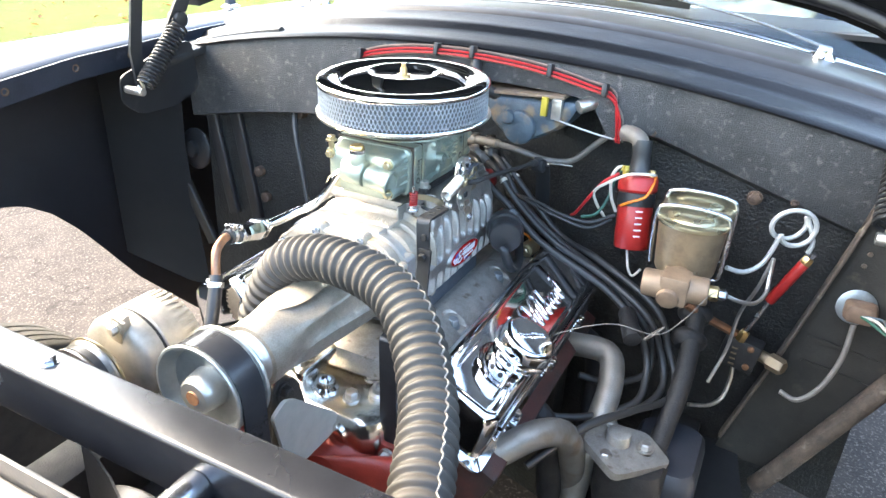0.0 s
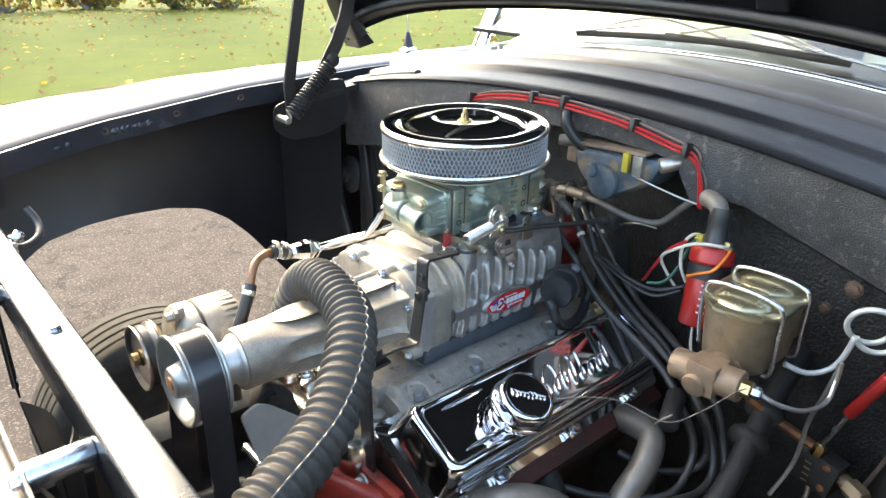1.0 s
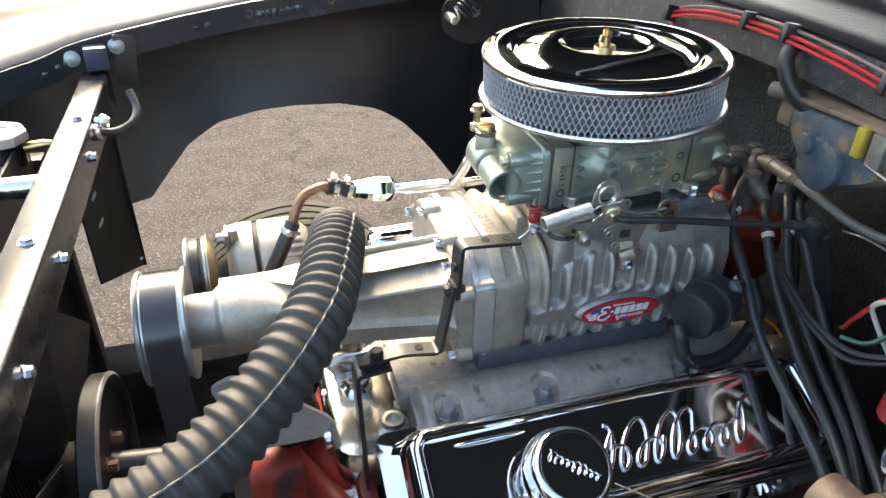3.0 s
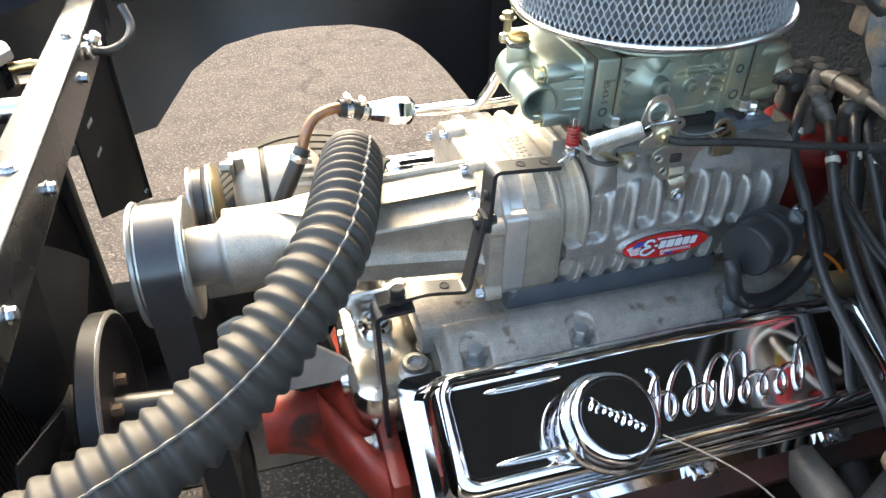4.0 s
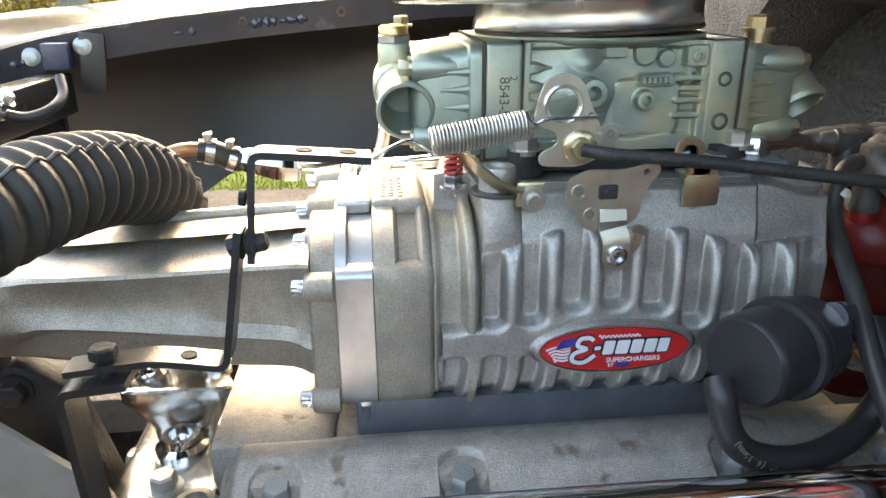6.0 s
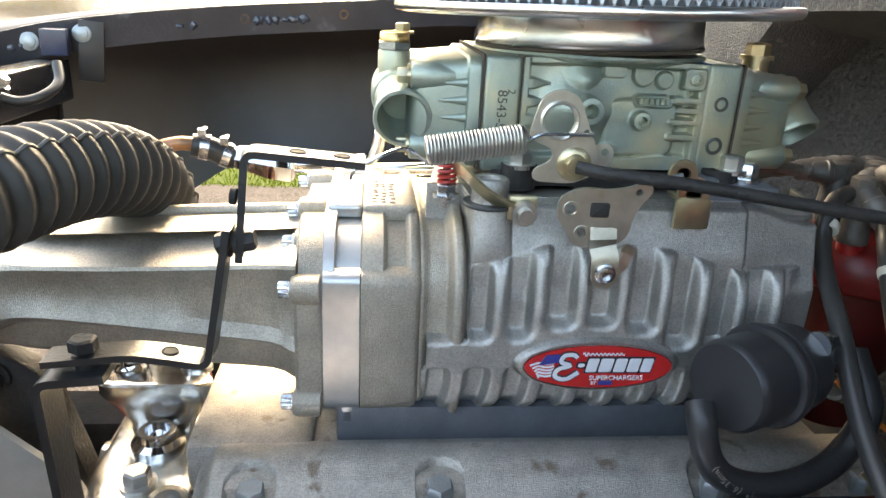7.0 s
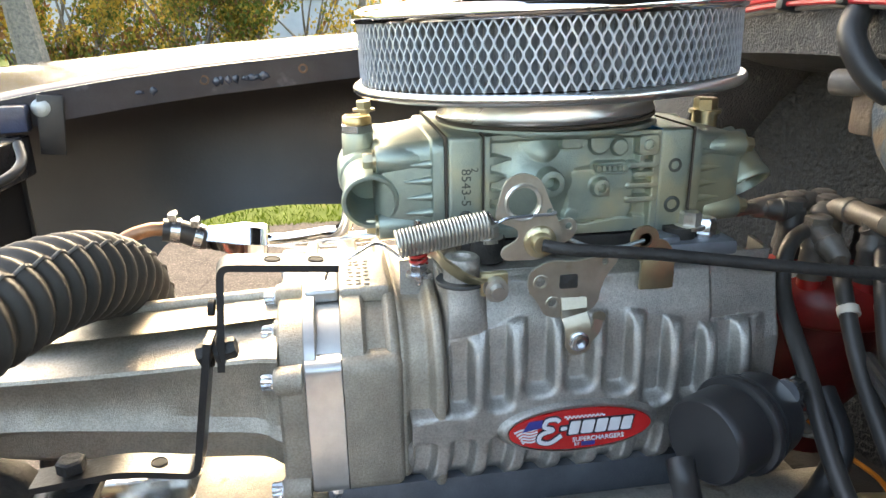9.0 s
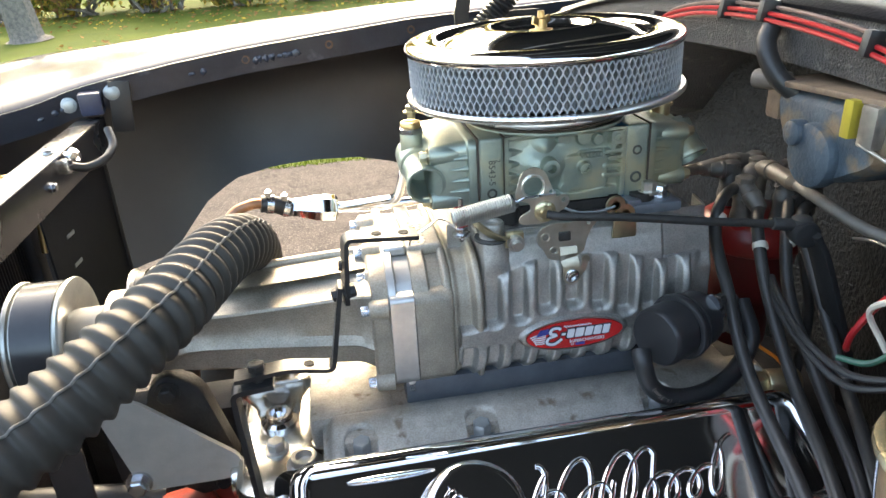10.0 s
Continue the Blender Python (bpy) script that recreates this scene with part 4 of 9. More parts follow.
bm = B()
MX, MZ = 190, 116
sheet(bm, [[(-0.0535 + 0.1145 * i / MX, body_face(-0.0535 + 0.1145 * i / MX, 0.9480 + 0.0655 * k / MZ), 0.9480 + 0.0655 * k / MZ) for k in range(MZ + 1)] for i in range(MX + 1)], 0.003)
part("main_body", bm, DICHROMATE, carb, smooth=70)
bm = B()
lathe(bm, (0.003, 0, 1.0120), (0, 0, 1), [(0.058, -0.004), (0.070, -0.001), (0.0762, 0.0012), (0.0768, 0.0026), (0.0762, 0.0042), (0.070, 0.0046)], 64)
part("air_horn", bm, DICHROMATE, carb)
bm = B()
for x, y, z, r in ((-0.014, -0.079, 0.985, 0.0086), (0.021, -0.0715, 0.979, 0.0058), (0.0525, -0.0685, 1.0045, 0.0040)):
    lathe(bm, (x, YC + 0.012, z), (0, -1, 0), [(r * 1.5, 0), (r * 1.10, 0.008), (r, -y + YC + 0.0095), (r * 0.92, -y + YC + 0.0118), (r * 0.84, -y + YC + 0.012), (r * 0.50, -y + YC + 0.012), (r * 0.46, -y + YC + 0.011), (r * 0.44, 0.002), (0, 0.002)], 28)
parts("port_boss", bm, DICHROMATE, carb)
bm = B()
for k in range(6):
    prism(bm, [(-0.0010, -0.0017), (0.0010, -0.0017), (0.0010, 0.0017), (-0.0010, 0.0017)], 0.0010, pose(0.0200 + 0.0034 * k, -0.0660, 0.9905, 90))
parts("cast_mark", bm, DICHROMATE, carb)
for x0, x1 in ((-0.0765, -0.0545), (0.0615, 0.0835)):
    bm = B()
    box(bm, ((x0 + x1) / 2, 0, 0.9790), (x1 - x0 + 0.0010, 0.1280, 0.070), None, 0.0035, 3)
    mb = part("metering_block", bm, DICHROMATE, carb)
    for zz, rr in (((0.9625, 0.0048),), ((0.990, 0.0046), (0.964, 0.0056)))[x0 > 0]:
        bm = B()
        lathe(bm, ((x0 + x1) / 2, YC - 0.0010, zz), (0, -1, 0), [(rr, -0.002), (rr, 0.0012), (rr * 0.90, 0.0016), (rr * 0.62, 0.0016), (rr * 0.55, -0.0015), (0, -0.0015)], 20)
        part("screw_bore", bm, CASTMARK, mb, "dark recessed screw bore")
        bm = B()
        lathe(bm, ((x0 + x1) / 2, YC - 0.0010, zz), (0, -1, 0), [(rr * 0.5, -0.001), (rr * 0.45, 0.0006), (0, 0.0008)], 14)
        part("adjusting_screw", bm, STEEL, mb)
GASKET = mat("brown_gasket", (0.07, 0.055, 0.04), (0.04, 0.03, 0.025), 0.8, 0, 60)
BLUEGASKET = mat("blue_gasket", (0.03, 0.16, 0.30), (0.02, 0.10, 0.20), 0.6, 0, 60)
for x, m in ((-0.0538, GASKET), (-0.0775, GASKET), (0.0610, BLUEGASKET), (0.0845, GASKET)):
    bm = B()
    box(bm, (x, 0, 0.979), (0.0014, 0.1290 if m is BLUEGASKET else 0.1270, 0.0705))
    part("gasket", bm, m, carb)
lettering("8543-5", 0.0085, pose(-0.0655, -0.0642, 0.982, 90, 90, 0), CASTMARK, carb, "cast_number", 0.0002)
lettering("2", 0.0065, pose(-0.0600, -0.0642, 0.993, 90, 90, 0), CASTMARK, carb, "cast_number", 0.0002)


def bowl(sx):
    """Float bowl: flanged, rounded box with pointed side webs, screw pillars and a snorkel with an open mouth."""
    x0 = -0.0785 if sx < 0 else 0.0855
    bm = B()
    rows = ((0, 0.1225, 0.068, 0), (0.0060, 0.1225, 0.068, 0), (0.0070, 0.1215, 0.067, 0), (0.0078, 0.1150, 0.0645, 0), (0.0100, 0.1125, 0.0635, 0), (0.030, 0.1085, 0.0610, 0.001), (0.0365, 0.1060, 0.0590, 0.0015), (0.0405, 0.1000, 0.0550, 0.0025), (0.0425, 0.0860, 0.0470, 0.004))
    loft(bm, [[(x0 + sx * d, a, 0.9785 + c - dz) for a, c in rrect(w, h, 0.009, 5)] for d, w, h, dz in rows])
    part("fuel_bowl", bm, DICHROMATE, carb)
    bm = B()
    for k, z in enumerate((0.9965, 0.9860, 0.9755, 0.9655)):
        cyl(bm, (x0 + sx * 0.0065, -0.0562, z), (x0 + sx * (0.0225 + 0.002 * (k % 2)), -0.0552, z - 0.0006), 0.0034, 0.0005, seg=10)
    parts("side_web", bm, DICHROMATE, carb, join=False)
    bm = B()
    for y, z in ((-0.0475, 0.9985), (-0.0475, 0.9560), (0.0475, 0.9985), (0.0475, 0.9560)):
        cyl(bm, (x0 + sx * 0.014, y, z), (x0 + sx * 0.0415, y, z), 0.0090, seg=18, bev=0.0015)
    parts("screw_pillar", bm, DICHROMATE, carb)
    bm = B()
    box(bm, (x0 + sx * 0.02, 0, 0.9475), (0.030, 0.07, 0.010), None, 0.003)
    part("bowl_foot", bm, DICHROMATE, carb)
    xn = x0 + sx * 0.046
    bm = B()
    cyl(bm, (xn, 0.020, 0.985), (xn, -0.016, 0.980), 0.0195, seg=32, bev=0.005)
    part("inlet_boss", bm, DICHROMATE, carb)
    vent_at, vent_dir = ((xn, -0.020, 0.979), (0.0, -1, -0.16)) if sx < 0 else ((xn, -0.016, 0.994), (0.25, -0.62, -0.74))
    bm = B()
    lathe(bm, vent_at, vent_dir, [(0.0175, 0), (0.0165, 0.012), (0.0168, 0.026), (0.0180, 0.0315), (0.0182, 0.0345), (0.0175, 0.0358), (0.0155, 0.0360), (0.0148, 0.0345), (0.0135, 0.020), (0.0120, -0.006), (0, -0.006)], 40)
    part("snorkel", bm, DICHROMATE, carb)
    bm = B()
    for y, z in ((-0.0475, 0.9985), (-0.0475, 0.9560), (0.0475, 0.9985), (0.0475, 0.9560)):
        bolt(bm, (x0 + sx * 0.0415, y, z), (sx, 0, 0), 0.0052, 0.0065)
    parts("bowl_screw", bm, YELLOWZINC, carb, "yellow zinc hex screw")


bowl(-1)
bowl(1)
bm = B()
cyl(bm, (-0.129, -0.003, 0.984), (-0.129, -0.003, 1.0105), 0.0108, seg=24, bev=0.002)
part("inlet_tower", bm, DICHROMATE, carb)
bm = B()
lathe(bm, (-0.129, -0.003, 1.0105), (0, 0, 1), [(0.0118, 0), (0.0118, 0.0045), (0.010, 0.0055)], 6)
part("hex_nut", bm, ZINC, carb, "bluish zinc nut")
bm = B()
lathe(bm, (-0.129, -0.003, 1.0155), (0, 0, 1), [(0.0098, 0), (0.0098, 0.0045), (0.009, 0.0055), (0, 0.0055)], 24)
box(bm, (-0.129, -0.003, 1.0215), (0.016, 0.0016, 0.001))
part("brass_plug", bm, BRASS, carb)
bm = B()
cyl(bm, (-0.122, 0.045, 1.006), (-0.122, 0.045, 1.020), 0.004, seg=12)
bolt(bm, (-0.122, 0.045, 1.018), (0, 0, 1), 0.006, 0.006)
cyl(bm, (0.125, 0.0, 1.004), (0.125, 0.0, 1.014), 0.009, seg=20)
bolt(bm, (0.125, 0.0, 1.014), (0, 0, 1), 0.0085, 0.009)
parts("float_adjuster", bm, YELLOWZINC, carb)
bm = B()
box(bm, (0.002, 0, 0.9405), (0.142, 0.128, 0.011), None, 0.002)
for x in (-0.052, 0.078):
    cyl(bm, (x, -0.066, 0.935), (x, -0.066, 0.950), 0.011, seg=20)
part("throttle_body", bm, GREASE, carb, "dark throttle plate")
bm = B()
for x, y in ((-0.052, -0.067), (0.085, -0.067)):
    bolt(bm, (x, y, 0.948), (0, 0, 1), 0.0075, 0.009)
parts("flange_nut", bm, STEEL, carb)
# accelerator pump: red return spring on its stud, brass arm
bm = B()
turns = [(-0.0975 + 0.0052 * math.cos(a), -0.075 + 0.0052 * math.sin(a), 0.938 + 0.0195 * a / (2 * math.pi * 6)) for a in [2 * math.pi * 6 * i / 72 for i in range(73)]]
sweep(bm, turns, circle(0.0011, 6))
part("pump_spring", bm, REDPLASTIC, carb, "small red coil spring")
bm = B()
cyl(bm, (-0.0975, -0.075, 0.924), (-0.0975, -0.075, 0.966), 0.0024, seg=10)
bolt(bm, (-0.0975, -0.075, 0.930), (0, 0, 1), 0.006, 0.007)
part("pump_stud", bm, ZINC, carb)
bm = B()
sweep(bm, smooth_path([(-0.0935, -0.078, 0.9500), (-0.0900, -0.092, 0.9505), (-0.0850, -0.1040, 0.9470), (-0.0760, -0.1065, 0.9400), (-0.0665, -0.1055, 0.9350), (-0.0570, -0.1030, 0.9330)], 6), [(-0.0042, -0.0009), (0.0042, -0.0009), (0.0042, 0.0009), (-0.0042, 0.0009)], up=(0, 1, 0))
box(bm, (-0.0560, -0.1030, 0.9325), (0.017, 0.006, 0.015), None, 0.002)
box(bm, (0.048, -0.100, 0.9295), (0.022, 0.003, 0.018), None, 0.001)
box(bm, (0.048, -0.092, 0.9385), (0.020, 0.018, 0.0025), None, 0.001)
lathe(bm, (0.0475, -0.098, 0.9425), (0, -1, 0), [(0.010, 0), (0.010, 0.002), (0.0052, 0.002), (0.0052, 0.0)], 24)
parts("pump_arm", bm, YELLOWZINC, carb, "gold zinc bent arms")
bm = B()
lathe(bm, (-0.0560, -0.1060, 0.9310), (0, -1, 0), [(0.0072, 0), (0.0072, 0.006), (0.0045, 0.006), (0.004, 0.011), (0, 0.011)], 20)
part("arm_screw", bm, STEEL, carb)

# throttle lever, return spring, rod
LEVERZINC = mat("bright_zinc_sheet", (0.74, 0.71, 0.64), (0.56, 0.53, 0.46), 0.3, 0.9, 60, 0.1, 500, 0.08, spots=((0.50, 0.42, 0.28), 40, 0.60))
TABZINC = mat("tarnished_zinc_tab", (0.52, 0.46, 0.36), (0.38, 0.34, 0.27), 0.3, 0.85, 60, 0.1, 500, 0.08)
lever = thing("throttle_lever", "flat stamped steel throttle lever with round holes", "lever", (-0.03, -0.119, 0.89))


def plate_with_holes(bm, outline, holes, y, thick):
    """A flat plate in the x-z plane; each hole is cut by bridging it to the rim of the outline."""
    edges = []
    for ring in [outline] + holes:
        vs = [bm.verts.new((x, y, z)) for x, z in ring]
        edges += [bm.edges.new((a, b)) for a, b in zip(vs, vs[1:] + vs[:1])]
    r = bmesh.ops.triangle_fill(bm, use_beauty=True, use_dissolve=False, edges=edges)
    faces = [f for f in r["geom"] if isinstance(f, bmesh.types.BMFace)]
    ext = bmesh.ops.extrude_face_region(bm, geom=faces)
    bmesh.ops.translate(bm, verts=[v for v in ext["geom"] if isinstance(v, bmesh.types.BMVert)], vec=(0, thick, 0))
    return bm


def ring_pts(cx, cz, r, n=20):
    return [(cx + r * math.cos(2 * math.pi * i / n), cz + r * math.sin(2 * math.pi * i / n)) for i in range(n)]


bm = B()
upper = rounded([(-0.058, 0.986), (-0.054, 0.999), (-0.044, 1.003), (-0.034, 0.999), (-0.028, 0.984), (-0.022, 0.972), (-0.020, 0.958), (-0.034, 0.952), (-0.056, 0.953), (-0.056, 0.960), (-0.046, 0.964), (-0.046, 0.971), (-0.060, 0.976)], 0.005)
plate_with_holes(bm, upper, [ring_pts(-0.044, 0.986, 0.0085), ring_pts(-0.0285, 0.980, 0.002, 10)], -0.119, -0.0022)
part("upper_plate", bm, LEVERZINC, lever, "plain zinc plated steel")
bm = B()
lathe(bm, (-0.044, -0.1205, 0.986), (0, -1, 0), [(0.0105, 0), (0.0108, 0.0016), (0.0098, 0.0024), (0.0085, 0.0016), (0.0085, 0.0)], 32, close=False)
part("hole_collar", bm, LEVERZINC, lever)
bm = B()
lowp = rounded([(-0.038, 0.943), (-0.026, 0.949), (-0.010, 0.9475), (0.004, 0.950), (0.012, 0.9535), (0.0165, 0.9475), (0.0095, 0.9395), (0.0055, 0.9300), (0.0045, 0.9200), (-0.004, 0.9140), (-0.0130, 0.9165), (-0.0200, 0.9125), (-0.0290, 0.9150), (-0.0325, 0.9240), (-0.0390, 0.9310)], 0.0045)
plate_with_holes(bm, lowp, [ring_pts(-0.0310, 0.9360, 0.0034, 14), ring_pts(-0.0235, 0.9225, 0.0030, 12), ring_pts(-0.0065, 0.9225, 0.0036, 14), ring_pts(0.0075, 0.9465, 0.0022, 10)], -0.114, -0.0022)
for hx, hz, hr in ((-0.0310, 0.9360, 0.0034), (-0.0235, 0.9225, 0.0030)):
    lathe(bm, (hx, -0.1160, hz), (0, -1, 0), [(hr + 0.0014, 0), (hr + 0.0012, 0.0010), (hr, 0.0010), (hr - 0.0004, 0)], 18, close=False)
part("lower_plate", bm, LEVERZINC, lever, "plain zinc plated steel")
bm = B()
box(bm, (-0.0145, -0.1170, 0.9360), (0.011, 0.003, 0.0085), None, 0.002)
part("pivot_stub", bm, GREASE, lever)
bm = B()
tabz = [(-0.0110, -0.1165, 0.9255), (-0.0112, -0.1190, 0.9195), (-0.0105, -0.1170, 0.9145), (-0.0090, -0.1195, 0.9095), (-0.0085, -0.1210, 0.9035), (-0.0085, -0.1212, 0.8980)]
sweep(bm, tabz, [(-0.0078, -0.001), (0.0078, -0.001), (0.0078, 0.001), (-0.0078, 0.001)], up=(0, 1, 0))
lathe(bm, (-0.0085, -0.1200, 0.8980), (0, -1, 0), [(0, 0), (0.0078, 0), (0.0078, 0.0021), (0, 0.0021)], 24)
sweep(bm, smooth_path([(-0.0025, -0.1205, 0.9000), (0.0020, -0.1200, 0.9045), (0.0045, -0.1180, 0.9105)], 4), [(-0.0030, -0.0009), (0.0030, -0.0009), (0.0030, 0.0009), (-0.0030, 0.0009)], up=(0, 1, 0))
lathe(bm, (0.0050, -0.1165, 0.9120), (0, -1, 0), [(0.0016, 0), (0.0040, 0), (0.0040, 0.0020), (0.0016, 0.0020)], 18)
part("stop_tab", bm, TABZINC, lever, "tarnished bent tab with a small ear")
bm = B()
lathe(bm, (-0.0085, -0.1215, 0.8995), (0, -1, 0), [(0.0062, 0), (0.0062, 0.0016), (0.0050, 0.0022), (0.0046, 0.0040), (0.003, 0.0043), (0.003, 0.002), (0, 0.002)], 24)
part("tab_rivet", bm, ZINC, lever)
bm = B()
lathe(bm, (-0.034, -0.1205, 0.963), (0, -1, 0), [(0.0092, 0), (0.0095, 0.0015), (0.0085, 0.0025), (0.006, 0.003), (0.0052, 0.008), (0, 0.008)], 28)
part("rod_joint", bm, YELLOWZINC, lever)
bm = B()
plate_with_holes(bm, rounded([(-0.026, 0.962), (-0.022, 0.971), (-0.012, 0.9735), (-0.008, 0.967), (-0.013, 0.959), (-0.022, 0.957)], 0.004), [ring_pts(-0.0140, 0.9680, 0.0022, 12)], -0.110, -0.0018)
part("link_ear", bm, LEVERZINC, lever)
bm = B()
tube(bm, [(-0.014, -0.1105, 0.960), (0.0, -0.1110, 0.9545), (0.018, -0.1105, 0.9530), (0.034, -0.1090, 0.9555)], 0.0012, 8, 5)
part("link_wire", bm, DULLZINC, lever, "thin dull link wire")
bm = B()
lathe(bm, (0.0350, -0.1065, 0.9555), (0, -1, 0), [(0.0042, 0), (0.0088, 0), (0.0090, 0.0012), (0.0086, 0.0022), (0.0044, 0.0022), (0.0042, 0)], 24)
part("link_eye", bm, YELLOWZINC, lever, "gold zinc eye")
rod = thing("throttle_rod", "dark grey steel throttle rod", "rod", (0.07, -0.145, 0.935))
bm = B()
tube(bm, [(-0.034, -0.128, 0.963), (-0.02, -0.134, 0.9615), (0.03, -0.139, 0.957), (0.10, -0.150, 0.949), (0.172, -0.158, 0.941)], 0.0036, 12, 5)
part("rod_body", bm, GREASE, rod)
bm = B()
cyl(bm, (0.155, -0.156, 0.943), (0.176, -0.159, 0.940), 0.0055, seg=14, bev=0.001)
lathe(bm, (0.180, -0.160, 0.934), (0, 0, 1), [(0.007, 0), (0.0085, 0.004), (0.0085, 0.012), (0.006, 0.014), (0, 0.014)], 18)
part("ball_joint", bm, RUBBER, rod)
spr = thing("return_spring", "bright steel coil return spring", "spring", (-0.09, -0.132, 0.965))
bm = B()
a0, a1 = Vector((-0.115, -0.134, 0.9705)), Vector((-0.065, -0.130, 0.9775))
d = (a1 - a0).normalized()
s1 = d.cross(Vector((0, 0, 1))).normalized()
s2 = s1.cross(d)
N = 26
coil_pts = []
for i in range(N * 12 + 1):
    a = 2 * math.pi * i / 12
    coil_pts.append(a0 + (a1 - a0) * (i / (N * 12)) + s1 * (0.0072 * math.cos(a)) + s2 * (0.0072 * math.sin(a)))
sweep(bm, coil_pts, circle(0.00088, 5))
part("coil", bm, STEEL, spr)
bm = B()
tube(bm, [a0 - s2 * 0.007, a0 - d * 0.006, a0 - d * 0.012 + s2 * 0.003, (-0.136, -0.143, 0.9705), (-0.150, -0.147, 0.964), (-0.153, -0.147, 0.958)], 0.0009, 6, 5)
tube(bm, [a1 + s2 * 0.007, a1 + d * 0.004, a1 + d * 0.012 + s2 * 0.001, (-0.0285, -0.126, 0.980), (-0.027, -0.120, 0.980)], 0.0009, 6, 5)
parts("hook", bm, ZINC, spr)

# ---- air cleaner ----
cleaner = thing("air_cleaner", "round chrome open element air filter on the carburettor", "air filter", (0, 0, 1.018))
AXC = Vector((-0.03, 0.0, 1.0)).normalized()
AC0 = Vector((0.002, 0, 1.0195))
FT = frame_of(AXC)
bm = B()
lathe(bm, AC0, AXC, [(0.0730, 0), (0.0752, 0.0008), (0.0758, 0.0022), (0.0748, 0.0040), (0.0746, 0.0165), (0.0760, 0.0190), (0.0790, 0.0205), (0.0850, 0.0210), (0.118, 0.0200), (0.1262, 0.0190), (0.1296, 0.0196), (0.1312, 0.0215), (0.1314, 0.0238), (0.1300, 0.0258), (0.1272, 0.0262), (0.1225, 0.0252)], 96, close=False)
part("base_pan", bm, mat("brushed_pan_steel", (0.74, 0.74, 0.74), (0.64, 0.63, 0.62), 0.27, 1.0, 16, 0.06, 300, 0.07), cleaner, "softly polished steel pan and neck")
bm = B()
lathe(bm, AC0 - AXC * 0.0020, AXC, [(0.070, 0), (0.0760, 0), (0.0764, 0.0010), (0.0758, 0.0022), (0.070, 0.0022)], 64)
part("gasket", bm, GASKET, cleaner)
PAPER = mat("filter_paper", (0.20, 0.21, 0.22), (0.13, 0.14, 0.15), 0.85, 0, 80, 0.2, 300)
bm = B()
prof = [((0.1175 if i % 2 else 0.1135), i) for i in range(240)]
lo = [AC0 + FT @ Vector((r * math.cos(2 * math.pi * i / 240), r * math.sin(2 * math.pi * i / 240), 0.0255)) for r, i in prof]
hi = [p + AXC * 0.0405 for p in lo]
loft(bm, [lo, hi], cap=False)
part("paper_element", bm, PAPER, cleaner, "pale pleated filter paper")
SCREEN = mat("pale_expanded_metal", (0.46, 0.51, 0.57), (0.37, 0.41, 0.46), 0.45, 0.6, 60, 0, 100)
# expanded metal screen: lens-shaped openings between wavy strands
bm = B()
NC, NR, NS = 256, 3, 4
H0, H1 = 0.0265, 0.0650
for c in range(NC):
    for r in range(NR * 2):
        ca, cb = (c, c + 1) if (r + c) % 2 == 0 else (c + 1, c)
        last = None
        for q in range(NS + 1):
            u = q / NS
            a = 2 * math.pi * (ca + (cb - ca) * smooth01(u)) / NC
            h = H0 + (H1 - H0) * (r + u) / (NR * 2)
            p, tang = Vector((math.cos(a), math.sin(a), 0)), Vector((-math.sin(a), math.cos(a), 0))
            ring = [bm.verts.new(AC0 + FT @ (p * ro + tang * tw + Vector((0, 0, h)))) for ro, tw in ((0.1262, -0.00058), (0.1262, 0.00058), (0.1246, 0.00058), (0.1246, -0.00058))]
            if last:
                for k in range(4):
                    bm.faces.new((last[k], last[(k + 1) % 4], ring[(k + 1) % 4], ring[k]))
            last = ring
part("mesh_screen", bm, SCREEN, cleaner, "diamond expanded metal screen", smooth=0)
bm = B()
lathe(bm, AC0, AXC, [(0.1250, 0.0640), (0.1275, 0.0640), (0.1290, 0.0660), (0.1290, 0.0690), (0.1275, 0.0720), (0.1235, 0.0745), (0.1150, 0.0755), (0.1040, 0.0750), (0.1000, 0.0725), (0.0975, 0.0695), (0.0945, 0.0685), (0.0905, 0.0700), (0.0870, 0.0725), (0.0800, 0.0755), (0.0550, 0.0810), (0.0490, 0.0812), (0.0450, 0.0790), (0.0420, 0.0755), (0.0380, 0.0742), (0.0, 0.0742)], 96, close=False)
part("lid", bm, CHROME, cleaner)
bm = B()
lathe(bm, AC0 + AXC * 0.0742, AXC, [(0.011, 0), (0.011, 0.0015), (0.0055, 0.002), (0.005, 0.011), (0.0035, 0.012), (0.003, 0.018), (0, 0.018)], 20)
for sgn in (-1, 1):
    box(bm, AC0 + AXC * 0.0835 + Vector((0.006 * sgn, 0.004 * sgn, 0)), (0.010, 0.0025, 0.007), pose(0, 0, 0, 0, -20 * sgn, 32).to_3x3(), 0.001)
part("wing_nut", bm, BRASS, cleaner)

# ---- intake manifold ----
manifold = thing("intake_manifold", "cast aluminium intake manifold with recessed bolts", "manifold", (-0.03, -0.03, 0.70))
bm = B()
box(bm, (-0.035, -0.030, 0.735), (0.40, 0.24, 0.084), None, 0.010)
box(bm, (-0.215, -0.035, 0.764), (0.080, 0.165, 0.036), None, 0.010)
part("body", bm, CASTDULL, manifold)
IB = (-0.209, -0.100, 0.068, 0.168)


